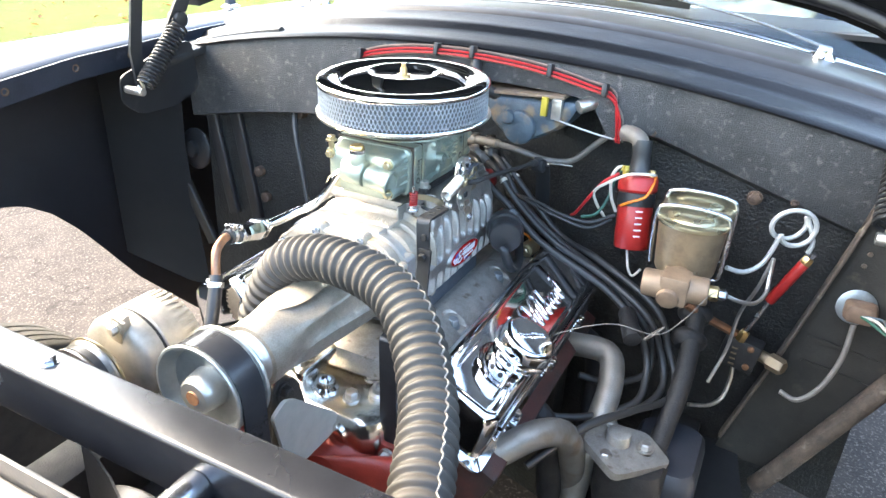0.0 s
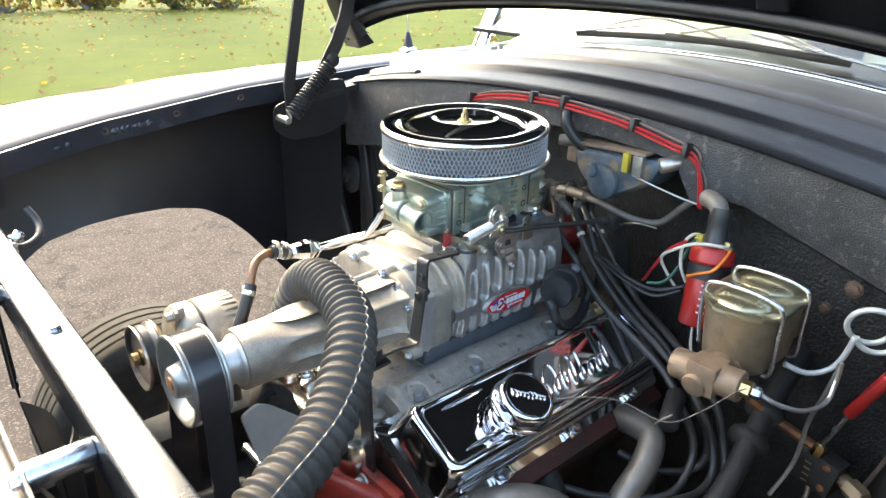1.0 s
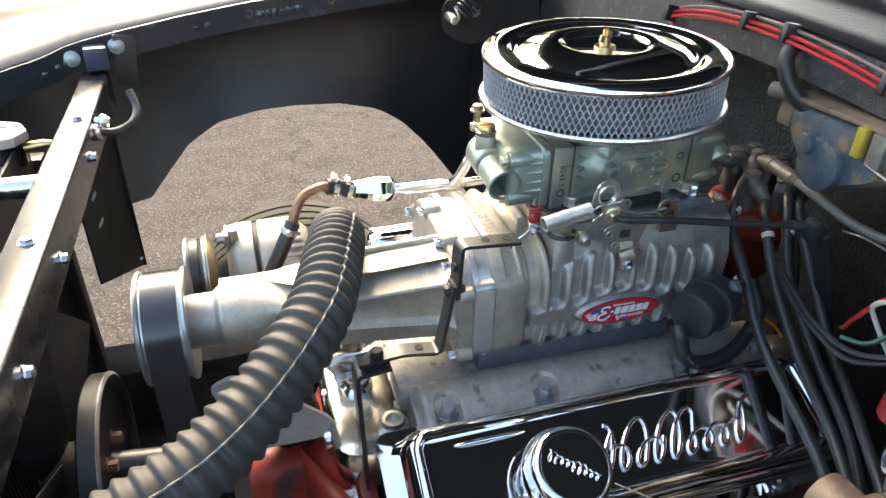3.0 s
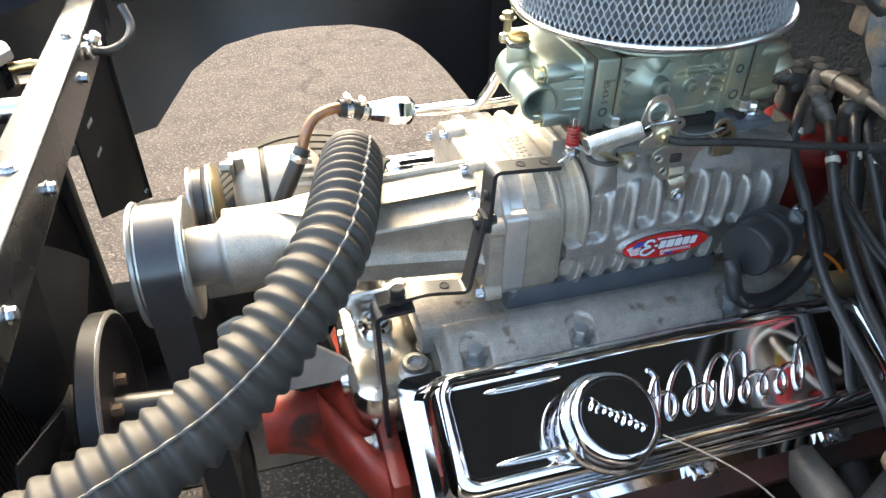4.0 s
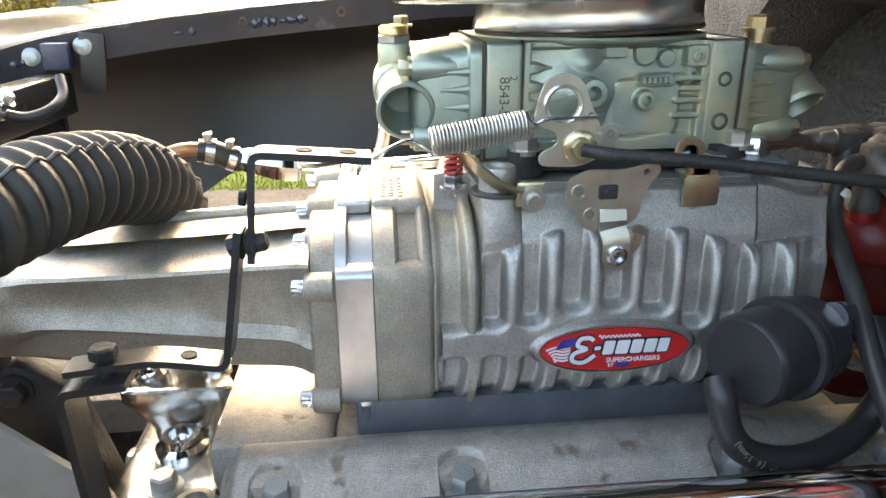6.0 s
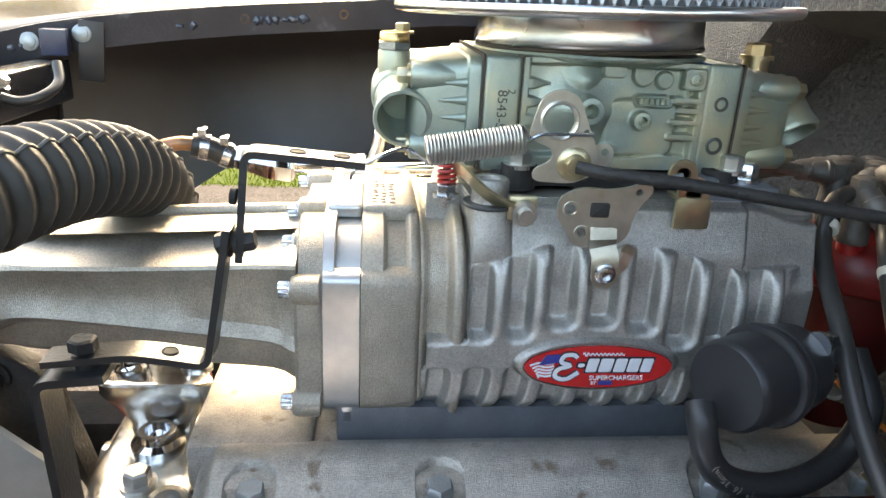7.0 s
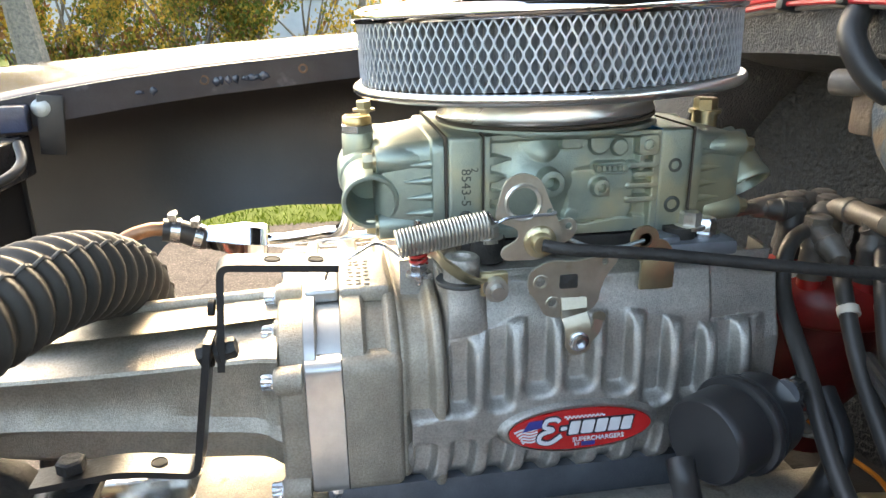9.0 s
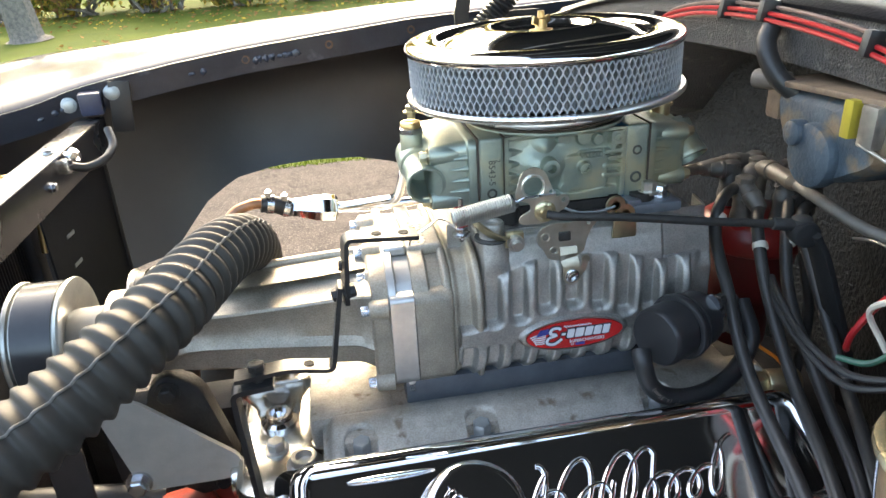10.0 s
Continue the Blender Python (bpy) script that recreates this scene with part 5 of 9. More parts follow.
LEDGE_Y = (0.055, 0.068, 0.078, 0.088, 0.096, 0.099, 0.104, 0.116, 0.130, 0.142, 0.150, 0.152)
LEDGE_Z = (0.740, 0.768, 0.7785, 0.7825, 0.7828, 0.7825, 0.7815, 0.777, 0.768, 0.754, 0.736, 0.705)


def ledge(side, name):
    bm = B()
    rows = []
    yc = -0.03
    nx = 190
    for i in range(nx + 1):
        x = -0.243 + 0.435 * i / nx
        endf = smooth01((x + 0.243) / 0.012) * smooth01((0.192 - x) / 0.012)
        row = []
        for k in range(45):
            dy = 0.055 + 0.097 * k / 44
            z = float(np.interp(dy, LEDGE_Y, LEDGE_Z))
            d = max(math.hypot(x - b, max(0.0, 0.117 - dy)) for b in IB if abs(x - b) == min(abs(x - c) for c in IB))
            n = smooth01((0.0150 - d) / 0.0045)
            zz = z + (min(z, 0.7625 - 0.06 * (dy - 0.104)) - z) * n
            zz = 0.705 + (zz - 0.705) * (0.84 + 0.16 * endf)
            row.append((x, yc + side * dy, zz))
        rows.append(row)
    top = [[bm.verts.new(Vector(p)) for p in row] for row in rows]
    for a, b in zip(top, top[1:]):
        for i in range(len(a) - 1):
            bm.faces.new((a[i], a[i + 1], b[i + 1], b[i]))
    for row in (top[0], top[-1]):
        bm.faces.new(row)
    ob = part(name, bm, CASTDULL, manifold)
    for x in IB:
        bm = B()
        bolt(bm, (x, yc + side * 0.1165, 0.7612), (0, side * 0.12, 1), 0.0090, 0.012)
        part("bolt", bm, DULLZINC, ob, "dull bluish zinc bolt")


ledge(-1, "ledge")
ledge(1, "ledge")

# polished water outlet with plugs at the manifold's front
outlet = thing("water_outlet", "polished chrome water outlet with threaded plugs", "water outlet", (-0.285, -0.06, 0.68))
bm = B()
loft(bm, [[(-0.283 + a * s, -0.062 + b * s, z) for a, b in rrect(0.094, 0.196, 0.030, 5)] for z, s in ((0.68, 0.9), (0.700, 0.96), (0.722, 0.98), (0.734, 0.92), (0.739, 0.80))])
def flange(z, k):
    return [(-0.290 + a * k, -0.024 + b * k, z) for a, b in flange_rim]


flange_rim = rounded([(-0.044, -0.026), (0.044, -0.026), (0.0, 0.050)], 0.016, 4)
loft(bm, [flange(z, k) for z, k in ((0.730, 0.62), (0.745, 0.58), (0.762, 0.80), (0.774, 1.0), (0.782, 1.0), (0.7835, 0.95))])
cyl(bm, (-0.335, -0.100, 0.712), (-0.28, -0.100, 0.716), 0.016, seg=28, bev=0.003)
cyl(bm, (-0.330, -0.05, 0.722), (-0.30, -0.05, 0.722), 0.014, seg=28, bev=0.003)
cyl(bm, (-0.302, 0.046, 0.74), (-0.302, 0.041, 0.81), 0.023, seg=28, bev=0.003)
part("casting", bm, mat("polished_casting", (0.80, 0.77, 0.71), (0.70, 0.67, 0.61), 0.24, 1.0, 30, 0.10, 90, 0.06), outlet)
for i, (x, y, z, r) in enumerate(((-0.289, -0.055, 0.740, 0.0135), (-0.263, -0.126, 0.740, 0.0125), (-0.312, -0.026, 0.783, 0.0085), (-0.268, -0.02, 0.783, 0.0085))):
    bm = B()
    lathe(bm, (x, y, z), (0, 0, 1), [(r * 1.35, -0.004), (r * 1.35, 0.003), (r * 1.05, 0.006), (r, 0.010), (r * 0.95, 0.0115), (r * 0.62, 0.0115), (r * 0.60, 0.004), (0, 0.004)], 28)
    part("plug", bm, CHROME if i != 1 else STEEL, outlet, "threaded hex socket plug")
bm = B()
bolt(bm, (-0.290, -0.097, 0.738), (0, 0, 1), 0.0088, 0.010)
bolt(bm, (-0.246, -0.100, 0.742), (0, 0, 1), 0.0075, 0.009)
parts("hex_bolt", bm, STEEL, outlet)

# grey triangular bracket plate under the snout
bm = B()
prism(bm, rounded([(-0.440, 0.812), (-0.418, 0.822), (-0.400, 0.812), (-0.326, 0.742), (-0.320, 0.722), (-0.340, 0.716), (-0.412, 0.716), (-0.420, 0.728)], 0.006), 0.005, pose(0, -0.094, 0, 90))
solo("bracket_plate", bm, PLATE, "plain grey steel gusset plate below the snout", "bracket")
bm = B()
bolt(bm, (-0.418, -0.099, 0.728), (0, -1, 0), 0.009, 0.010)
cyl(bm, (-0.418, -0.094, 0.728), (-0.418, -0.05, 0.728), 0.006)
solo("bracket_bolt", bm, ZINC, "zinc plated hex bolt through the gusset plate", "bolt")

# Added plate that keeps the gap dark where bright ground would show.
pbr = thing("pump_bracket", "added dark plate closing the gap behind the gusset", "bracket", (-0.37, -0.045, 0.66))
bm = B()
prism(bm, rounded([(-0.405, 0.80), (-0.385, 0.82), (-0.355, 0.80), (-0.330, 0.70), (-0.36, 0.66), (-0.41, 0.70)], 0.01), 0.02, pose(0, -0.045, 0, 90), 0.003)
part("plate", bm, GREASE, pbr)
for x, z in ((-0.384, 0.800), (-0.392, 0.712), (-0.350, 0.690)):
    bm = B()
    bolt(bm, (x, -0.065, z), (0, -1, 0), 0.0085, 0.009)
    part("bolt", bm, GREASE, pbr)

# ---- black stay: two bent straps ----
FLAT = [(-0.0018, -0.0085), (0.0018, -0.0085), (0.0018, 0.0085), (-0.0018, 0.0085)]


def bend(pts, r=0.006, n=4):
    p = [Vector(v) for v in pts]
    out = [p[0]]
    for a, b, c in zip(p, p[1:], p[2:]):
        q0 = b + (a - b).normalized() * min(r, (a - b).length * 0.45)
        q1 = b + (c - b).normalized() * min(r, (c - b).length * 0.45)
        for k in range(n + 1):
            u = k / n
            out.append(q0 * (1 - u) ** 2 + b * (2 * u * (1 - u)) + q1 * u * u)
    return out + [p[-1]]


STAYPAINT = mat("chipped_black_enamel", (0.022, 0.022, 0.023), (0.014, 0.014, 0.015), 0.38, 0, 60, 0.25, 500, 0.1, spots=((0.10, 0.095, 0.09), 60, 0.68))
# Strap holes are not cut; dark discs carry their shade.
HOLEDARK = mat("dark_hole", (0.012, 0.011, 0.010), (0.008, 0.008, 0.008), 0.8)
stay = thing("spring_stay", "black bent steel strap holding the return spring", "bracket", (-0.25, -0.155, 0.70))
bm = B()
sweep(bm, bend([(-0.146, -0.146, 0.9665), (-0.203, -0.148, 0.9715), (-0.2075, -0.1525, 0.918)]), FLAT, up=(0, 1, 0))
part("upper_strap", bm, STAYPAINT, stay)
bm = B()
sweep(bm, bend([(-0.2105, -0.1560, 0.936), (-0.2235, -0.1575, 0.8635), (-0.250, -0.1575, 0.868), (-0.262, -0.158, 0.8695), (-0.302, -0.160, 0.8665)]), FLAT, up=(0, 1, 0))
part("middle_strap", bm, STAYPAINT, stay)
bm = B()
sweep(bm, bend([(-0.272, -0.1600, 0.8600), (-0.3045, -0.1605, 0.8575), (-0.300, -0.160, 0.70)]), [(-0.0022, -0.0115), (0.0022, -0.0115), (0.0022, 0.0115), (-0.0022, 0.0115)], up=(0, 1, 0))
part("lower_strap", bm, STAYPAINT, stay)
bm = B()
bolt(bm, (-0.284, -0.1595, 0.8695), (0, 0, 1), 0.0070, 0.0065, False)
cyl(bm, (-0.284, -0.1595, 0.853), (-0.284, -0.1595, 0.868), 0.005)
bolt(bm, (-0.2085, -0.154, 0.927), (1, 0, 0.2), 0.0055, 0.008)
bolt(bm, (-0.2115, -0.154, 0.927), (-1, 0, -0.2), 0.0055, 0.005)
parts("strap_bolt", bm, GREASE, stay)
for c, ax in (((-0.243, -0.1575, 0.8690), (0.1, 0, 1)), ((-0.178, -0.147, 0.9712), (0.1, 0, 1)), ((-0.157, -0.146, 0.9694), (0.1, 0, 1)), ((-0.2205, -0.1580, 0.885), (-1, 0, 0.2)), ((-0.2095, -0.1520, 0.950), (-1, 0, 0.1))):
    bm = B()
    lathe(bm, c, ax, [(0.0042, -0.0024), (0.0042, 0.0004), (0.0036, 0.0006), (0.0034, 0.0002), (0, 0.0002)], 18)
    part("hole", bm, HOLEDARK, stay, "dark disc drawn as a punched hole")

# ---- corrugated radiator hose ----
hose = thing("radiator_hose", "thick corrugated black rubber radiator hose with moulding seam", "hose", (-0.45, -0.2, 0.80))
HP = [(-0.302, 0.040, 0.80), (-0.300, 0.029, 0.848), (-0.294, -0.007, 0.913), (-0.307, -0.089, 0.944), (-0.344, -0.197, 0.942), (-0.434, -0.282, 0.904), (-0.578, -0.348, 0.875), (-0.669, -0.408, 0.815)]
line = smooth_path(HP, 40)
acc, even = 0.0, [line[0]]
STEP = 0.00113
for a, b in zip(line, line[1:]):
    seg = (b - a).length
    while acc + seg >= STEP:
        u = (STEP - acc) / seg
        a = a.lerp(b, u)
        seg = (b - a).length
        even.append(a.copy())
        acc = 0.0
    acc += seg
def ripple(i):
    """One convolution: a rounded bulge that falls off steeply to the next groove."""
    ph = (i % 12) / 12
    rise = smooth01(ph / 0.66) if ph < 0.66 else 1 - smooth01((ph - 0.66) / 0.34)
    return 0.925 + 0.160 * rise ** 0.85
scl = [ripple(i) for i in range(len(even))]
bm = B()
sweep(bm, even, circle(0.0262, 28), scales=scl)
HOSE.node_tree.nodes["Principled BSDF"].inputs["Specular IOR Level"].default_value = 0.28
part("hose_body", bm, HOSE, hose, smooth=60)
bm = B()
seam = []
side = Vector((0.55, -0.30, 0.80)).normalized()
for i, p in enumerate(even):
    t = (even[min(i + 1, len(even) - 1)] - even[max(i - 1, 0)]).normalized()
    n = (side - t * side.dot(t)).normalized()
    seam.append(p + n * (0.0262 * scl[i] + 0.0003))
seam = [s for i, s in enumerate(seam) if i > 39]
sweep(bm, seam, circle(0.0011, 5))
SEAM = mat("seam_rubber", (0.17, 0.155, 0.14), (0.11, 0.10, 0.09), 0.5, 0, 60)
part("mould_seam", bm, SEAM, hose, "pale moulding seam")
bm = B()
cyl(bm, (-0.291, 0.044, 0.822), (-0.2925, 0.040, 0.838), 0.0295, seg=36)
box(bm, (-0.262, 0.048, 0.833), (0.016, 0.014, 0.012), None, 0.002)
part("hose_clamp", bm, ZINC, hose, "worm drive clamp")

# ---- fuel line to the carburettor ----
fuel = thing("fuel_line", "chrome fuel line with hex fitting and copper bend", "fuel line", (-0.27, 0.09, 0.80))
bm = B()
lathe(bm, (-0.258, 0.100, 0.911), (0.045, 0.002, -0.006), [(0.0085, 0), (0.0100, 0.003), (0.0112, 0.012), (0.0150, 0.030), (0.0150, 0.048), (0.0128, 0.0515), (0.0075, 0.053)], 6)
part("hex_fitting", bm, CHROME, fuel)
bm = B()
tube(bm, [(-0.208, 0.1022, 0.9045), (-0.19, 0.098, 0.906), (-0.16, 0.085, 0.913), (-0.142, 0.066, 0.922), (-0.136, 0.045, 0.948), (-0.133, 0.03, 0.972), (-0.128, 0.02, 0.98)], 0.0058, 14, 6)
tube(bm, [(-0.208, 0.1022, 0.9045), (-0.17, 0.100, 0.902), (-0.10, 0.094, 0.906), (0.02, 0.09, 0.915), (0.11, 0.07, 0.935), (0.128, 0.03, 0.96)], 0.0058, 14, 6)
part("chrome_tube", bm, CHROME, fuel)
bm = B()
tube(bm, [(-0.289, 0.094, 0.921), (-0.275, 0.0965, 0.918), (-0.264, 0.099, 0.912), (-0.256, 0.100, 0.910)], 0.0095, 16, 5)
part("joint_hose", bm, RUBBER, fuel)
bm = B()
for p, q in (((-0.283, 0.095, 0.920), (-0.276, 0.0962, 0.9185)), ((-0.266, 0.0985, 0.9135), (-0.260, 0.0995, 0.911))):
    cyl(bm, p, q, 0.0108, seg=24)
    m = (Vector(p) + Vector(q)) / 2
    box(bm, m + Vector((0, -0.002, 0.0125)), (0.007, 0.010, 0.007), None, 0.001)
    cyl(bm, m + Vector((0, -0.008, 0.013)), m + Vector((0, 0.006, 0.013)), 0.003, seg=10)
part("hose_clip", bm, ZINC, fuel)
bm = B()
tube(bm, [(-0.286, 0.0945, 0.9215), (-0.300, 0.090, 0.9225), (-0.318, 0.084, 0.917), (-0.329, 0.077, 0.902), (-0.334, 0.0735, 0.888)], 0.0058, 12, 6)
part("copper_bend", bm, COPPER, fuel)
bm = B()
tube(bm, [(-0.333, 0.074, 0.8905), (-0.338, 0.071, 0.882), (-0.352, 0.065, 0.857), (-0.368, 0.059, 0.828), (-0.382, 0.05, 0.79), (-0.388, 0.04, 0.74)], 0.0088, 14, 5)
part("feed_hose", bm, RUBBER, fuel)
bm = B()
cyl(bm, (-0.337, 0.0715, 0.884), (-0.340, 0.070, 0.878), 0.0102, seg=20)
cyl(bm, (-0.340, 0.058, 0.884), (-0.340, 0.082, 0.884), 0.0035, seg=10)
part("feed_clip", bm, STEEL, fuel)

# ---- alternator ----
alt = thing("alternator", "cast aluminium alternator with belt pulley", "alternator", (-0.37, 0.185, 0.70))
AY, AZ = 0.185, 0.768
ALTCAST = mat("warm_cast_housing", (0.54, 0.49, 0.41), (0.38, 0.345, 0.285), 0.42, 0.6, 40, 0.6, 800, 0.08, spots=((0.40, 0.33, 0.20), 14, 0.6))
bm = B()
lathe(bm, (-0.418, AY, AZ), (1, 0, 0), [(0.025, 0), (0.050, 0.004), (0.060, 0.010), (0.0625, 0.016), (0.0625, 0.036), (0.0605, 0.0375)], 48)
box(bm, (-0.405, AY - 0.015, AZ + 0.062), (0.012, 0.020, 0.022), None, 0.004)
box(bm, (-0.405, AY + 0.015, AZ - 0.070), (0.014, 0.03, 0.034), None, 0.004)
part("front_housing", bm, ALTCAST, alt)
bm = B()
lathe(bm, (-0.3800, AY, AZ), (1, 0, 0), [(0.0595, 0), (0.0595, 0.004)], 48)
part("stator_ring", bm, GREASE, alt)
bm = B()
lathe(bm, (-0.3755, AY, AZ), (1, 0, 0), [(0.0605, 0), (0.0625, 0.002), (0.0625, 0.028), (0.060, 0.042), (0.055, 0.056), (0.045, 0.066), (0.0, 0.068)], 48)
rear = part("rear_housing", bm, ALTCAST, alt)
bm = B()
for k in range(36):
    a = radians(10 * k)
    box(bm, (-0.338, AY + 0.0568 * math.cos(a), AZ + 0.0568 * math.sin(a)), (0.036, 0.0110, 0.0052), pose(0, 0, 0, 90 - 90 + math.degrees(a)).to_3x3(), 0.001)
parts("cooling_fin", bm, ALTCAST, rear)
bm = B()
lathe(bm, (-0.470, AY, AZ), (1, 0, 0), [(0.010, 0.006), (0.042, 0.006), (0.0475, 0.0), (0.0500, 0.0), (0.0500, 0.003), (0.0440, 0.010), (0.0440, 0.016), (0.0500, 0.023), (0.0500, 0.026), (0.020, 0.026)], 44)
part("alternator_pulley", bm, STEEL, alt)
bm = B()
lathe(bm, (-0.443, AY, AZ), (1, 0, 0), [(0.0520, 0), (0.0520, 0.002), (0.044, 0.008), (0.02, 0.010)], 36)
part("cooling_fan", bm, YELLOWZINC, alt)
bm = B()
lathe(bm, (-0.478, AY, AZ), (1, 0, 0), [(0.006, 0), (0.010, 0.001), (0.010, 0.010), (0.013, 0.012), (0.013, 0.016)], 20)
part("shaft_nut", bm, BRASS, alt)
bm = B()
box(bm, (-0.4135, AY - 0.016, AZ + 0.055), (0.005, 0.022, 0.036), pose(0, 0, 0, 15).to_3x3(), 0.002)
bolt(bm, (-0.4155, AY - 0.018, AZ + 0.060), (-1, 0, 0), 0.007, 0.009)
part("adjusting_arm", bm, ALTCAST, alt)
bm = B()
bel = [(AY + 0.0465 * math.cos(a), AZ + 0.0465 * math.sin(a)) for a in [math.pi * 2 * i / 40 for i in range(40)]]
loft(bm, [[(x, y, z) for y, z in [(AY + (a - AY) * s, AZ + (b - AZ) * s) for a, b in bel]] for x, s in ((-0.463, 1.03), (-0.453, 1.03), (-0.455, 0.96), (-0.461, 0.96), (-0.463, 1.03))], cap=False)
part("v_belt", bm, RUBBER, alt)

# ---- water pump, lower pulleys, fan ----
pump = thing("water_pump", "orange enamelled cast iron water pump", "water pump", (-0.34, -0.1, 0.52))
bm = B()
loft(bm, [[(x, -0.06 + a, 0.630 + b) for a, b in rrect(w, h, r, 5)] for x, w, h, r in ((-0.30, 0.20, 0.15, 0.05), (-0.325, 0.19, 0.14, 0.05), (-0.34, 0.15, 0.12, 0.05), (-0.36, 0.10, 0.09, 0.04), (-0.40, 0.075, 0.075, 0.037), (-0.42, 0.07, 0.07, 0.035))])
loft(bm, [[(x, y + a, z + b) for a, b in rrect(w, w, w * 0.48, 5)] for x, y, z, w in ((-0.36, -0.10, 0.665, 0.06), (-0.345, -0.14, 0.672, 0.062), (-0.325, -0.175, 0.668, 0.066), (-0.30, -0.200, 0.655, 0.07))])
box(bm, (-0.300, -0.185, 0.655), (0.020, 0.085, 0.095), None, 0.008)
box(bm, (-0.300, 0.075, 0.655), (0.020, 0.085, 0.095), None, 0.008)
part("pump_body", bm, ORANGE, pump)
for y, z in ((-0.165, 0.690), (-0.155, 0.615), (0.07, 0.69)):
    bm = B()
    bolt(bm, (-0.312, y, z), (-1, 0, 0), 0.0085, 0.012)
    part("bolt", bm, STEEL, pump)
block = thing("engine_block", "orange painted engine block, greasy below", "engine block", (-0.03, -0.03, 0.35))
bm = B()
box(bm, (-0.03, -0.03, 0.52), (0.50, 0.28, 0.34), None, 0.02)
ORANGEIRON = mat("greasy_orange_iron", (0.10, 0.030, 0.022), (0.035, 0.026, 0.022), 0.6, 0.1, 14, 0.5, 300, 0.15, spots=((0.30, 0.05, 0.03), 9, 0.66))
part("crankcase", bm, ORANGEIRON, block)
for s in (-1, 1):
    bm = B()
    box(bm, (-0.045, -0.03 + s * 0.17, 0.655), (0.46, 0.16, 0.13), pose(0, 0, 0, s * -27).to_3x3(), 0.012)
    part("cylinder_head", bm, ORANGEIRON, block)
# Unseen bell housing, added to darken the gap behind the block.
bm = B()
loft(bm, [[(x, -0.03 + a, 0.50 + b) for a, b in rrect(w, h, 0.09, 6)] for x, w, h in ((0.222, 0.40, 0.36), (0.26, 0.42, 0.38), (0.32, 0.38, 0.34), (0.50, 0.24, 0.24), (0.85, 0.20, 0.20))])
solo("bell_housing", bm, GREASE, "unseen dark bell housing, added to close the gap", "gearbox")
fanp = thing("fan_pulley", "black water pump pulley with worn rim", "pulley", (-0.565, -0.035, 0.565))
bm = B()
lathe(bm, (-0.578, -0.035, 0.670), (1, 0, 0), [(0.030, 0.0), (0.094, 0.0), (0.103, 0.002), (0.105, 0.004), (0.105, 0.022), (0.101, 0.024), (0.094, 0.016), (0.03, 0.014)], 60)
cyl(bm, (-0.566, -0.035, 0.670), (-0.42, -0.035, 0.650), 0.016, seg=22)
part("wheel", bm, SATIN, fanp)
bm = B()
lathe(bm, (-0.5545, -0.035, 0.670), (1, 0, 0), [(0.1006, -0.0006), (0.1012, 0.0006), (0.1045, -0.0010), (0.1056, -0.0026)], 60, close=False)
part("worn_rim", bm, STEEL, fanp, "bright worn rim")
for k in range(4):
    a = radians(45 + 90 * k)
    bm = B()
    bolt(bm, (-0.565, -0.035 + 0.03 * math.cos(a), 0.670 + 0.03 * math.sin(a)), (1, 0, 0), 0.007, 0.01)
    part("bolt", bm, RUSTY, fanp)
crank = thing("crank_pulley", "dark steel crankshaft pulley with grooves", "pulley", (-0.47, -0.03, 0.37))
bm = B()
lathe(bm, (-0.505, -0.03, 0.46), (1, 0, 0), [(0.03, 0.01), (0.075, 0.01), (0.082, 0.0), (0.086, 0.0), (0.0835, 0.004), (0.0835, 0.042), (0.086, 0.046), (0.03, 0.046)], 48)
part("wheel", bm, GREASE, crank)
fan = thing("radiator_fan", "black six blade cooling fan", "fan", (-0.615, -0.035, 0.47))
bm = B()
cyl(bm, (-0.63, -0.035, 0.67), (-0.578, -0.035, 0.67), 0.035, seg=28, bev=0.003)
part("hub", bm, GREASE, fan)
for k in range(6):
    a = radians(60 * k + 8)
    rr = pose(-0.615, -0.035, 0.67, math.degrees(a), 0, 0)
    bm = B()
    g = []
    for i in range(7):
        r = 0.035 + 0.150 * i / 6
        w = 0.028 + 0.026 * i / 6
        g.append([rr @ Vector((0.020 * (j / 4 - 0.5) * 2 * (0.5 + 0.5 * i / 6) + 0.006 * math.sin(j / 4 * math.pi), w * (j / 4 - 0.5) * 2, r)) for j in range(5)])
    sheet(bm, g, 0.002)
    part("blade", bm, SATIN, fan)

# ---- cross bar, radiator ----
bar = thing("support_bar", "gloss black square steel bar across the radiator top", "brace", (-0.592, 0, 0.88))
bm = B()
sweep(bm, [(-0.5925, 0.575, 0.9065), (-0.592, 0.30, 0.9065), (-0.5915, -0.62, 0.9065)], rrect(0.040, 0.057, 0.004, 3), up=(0, 0, 1))
part("square_tube", bm, mat("dusty_black_bar_paint", (0.016, 0.016, 0.018), (0.010, 0.010, 0.012), 0.26, 0, 30, 0.08, 300, 0.08, spots=((0.03, 0.029, 0.028), 40, 0.66)), bar)
for y in (0.357, 0.02):
    bm = B()
    bolt(bm, (-0.590, y, 0.9345), (0, 0, 1), 0.007, 0.005)
    part("bolt", bm, ZINC, bar)
bm = B()
for y, z in ((0.29, 0.905), (0.04, 0.90), (-0.14, 0.90)):
    bolt(bm, (-0.5725, y, z), (1, 0, 0), 0.006, 0.006)
parts("side_screw", bm, ZINC, bar)
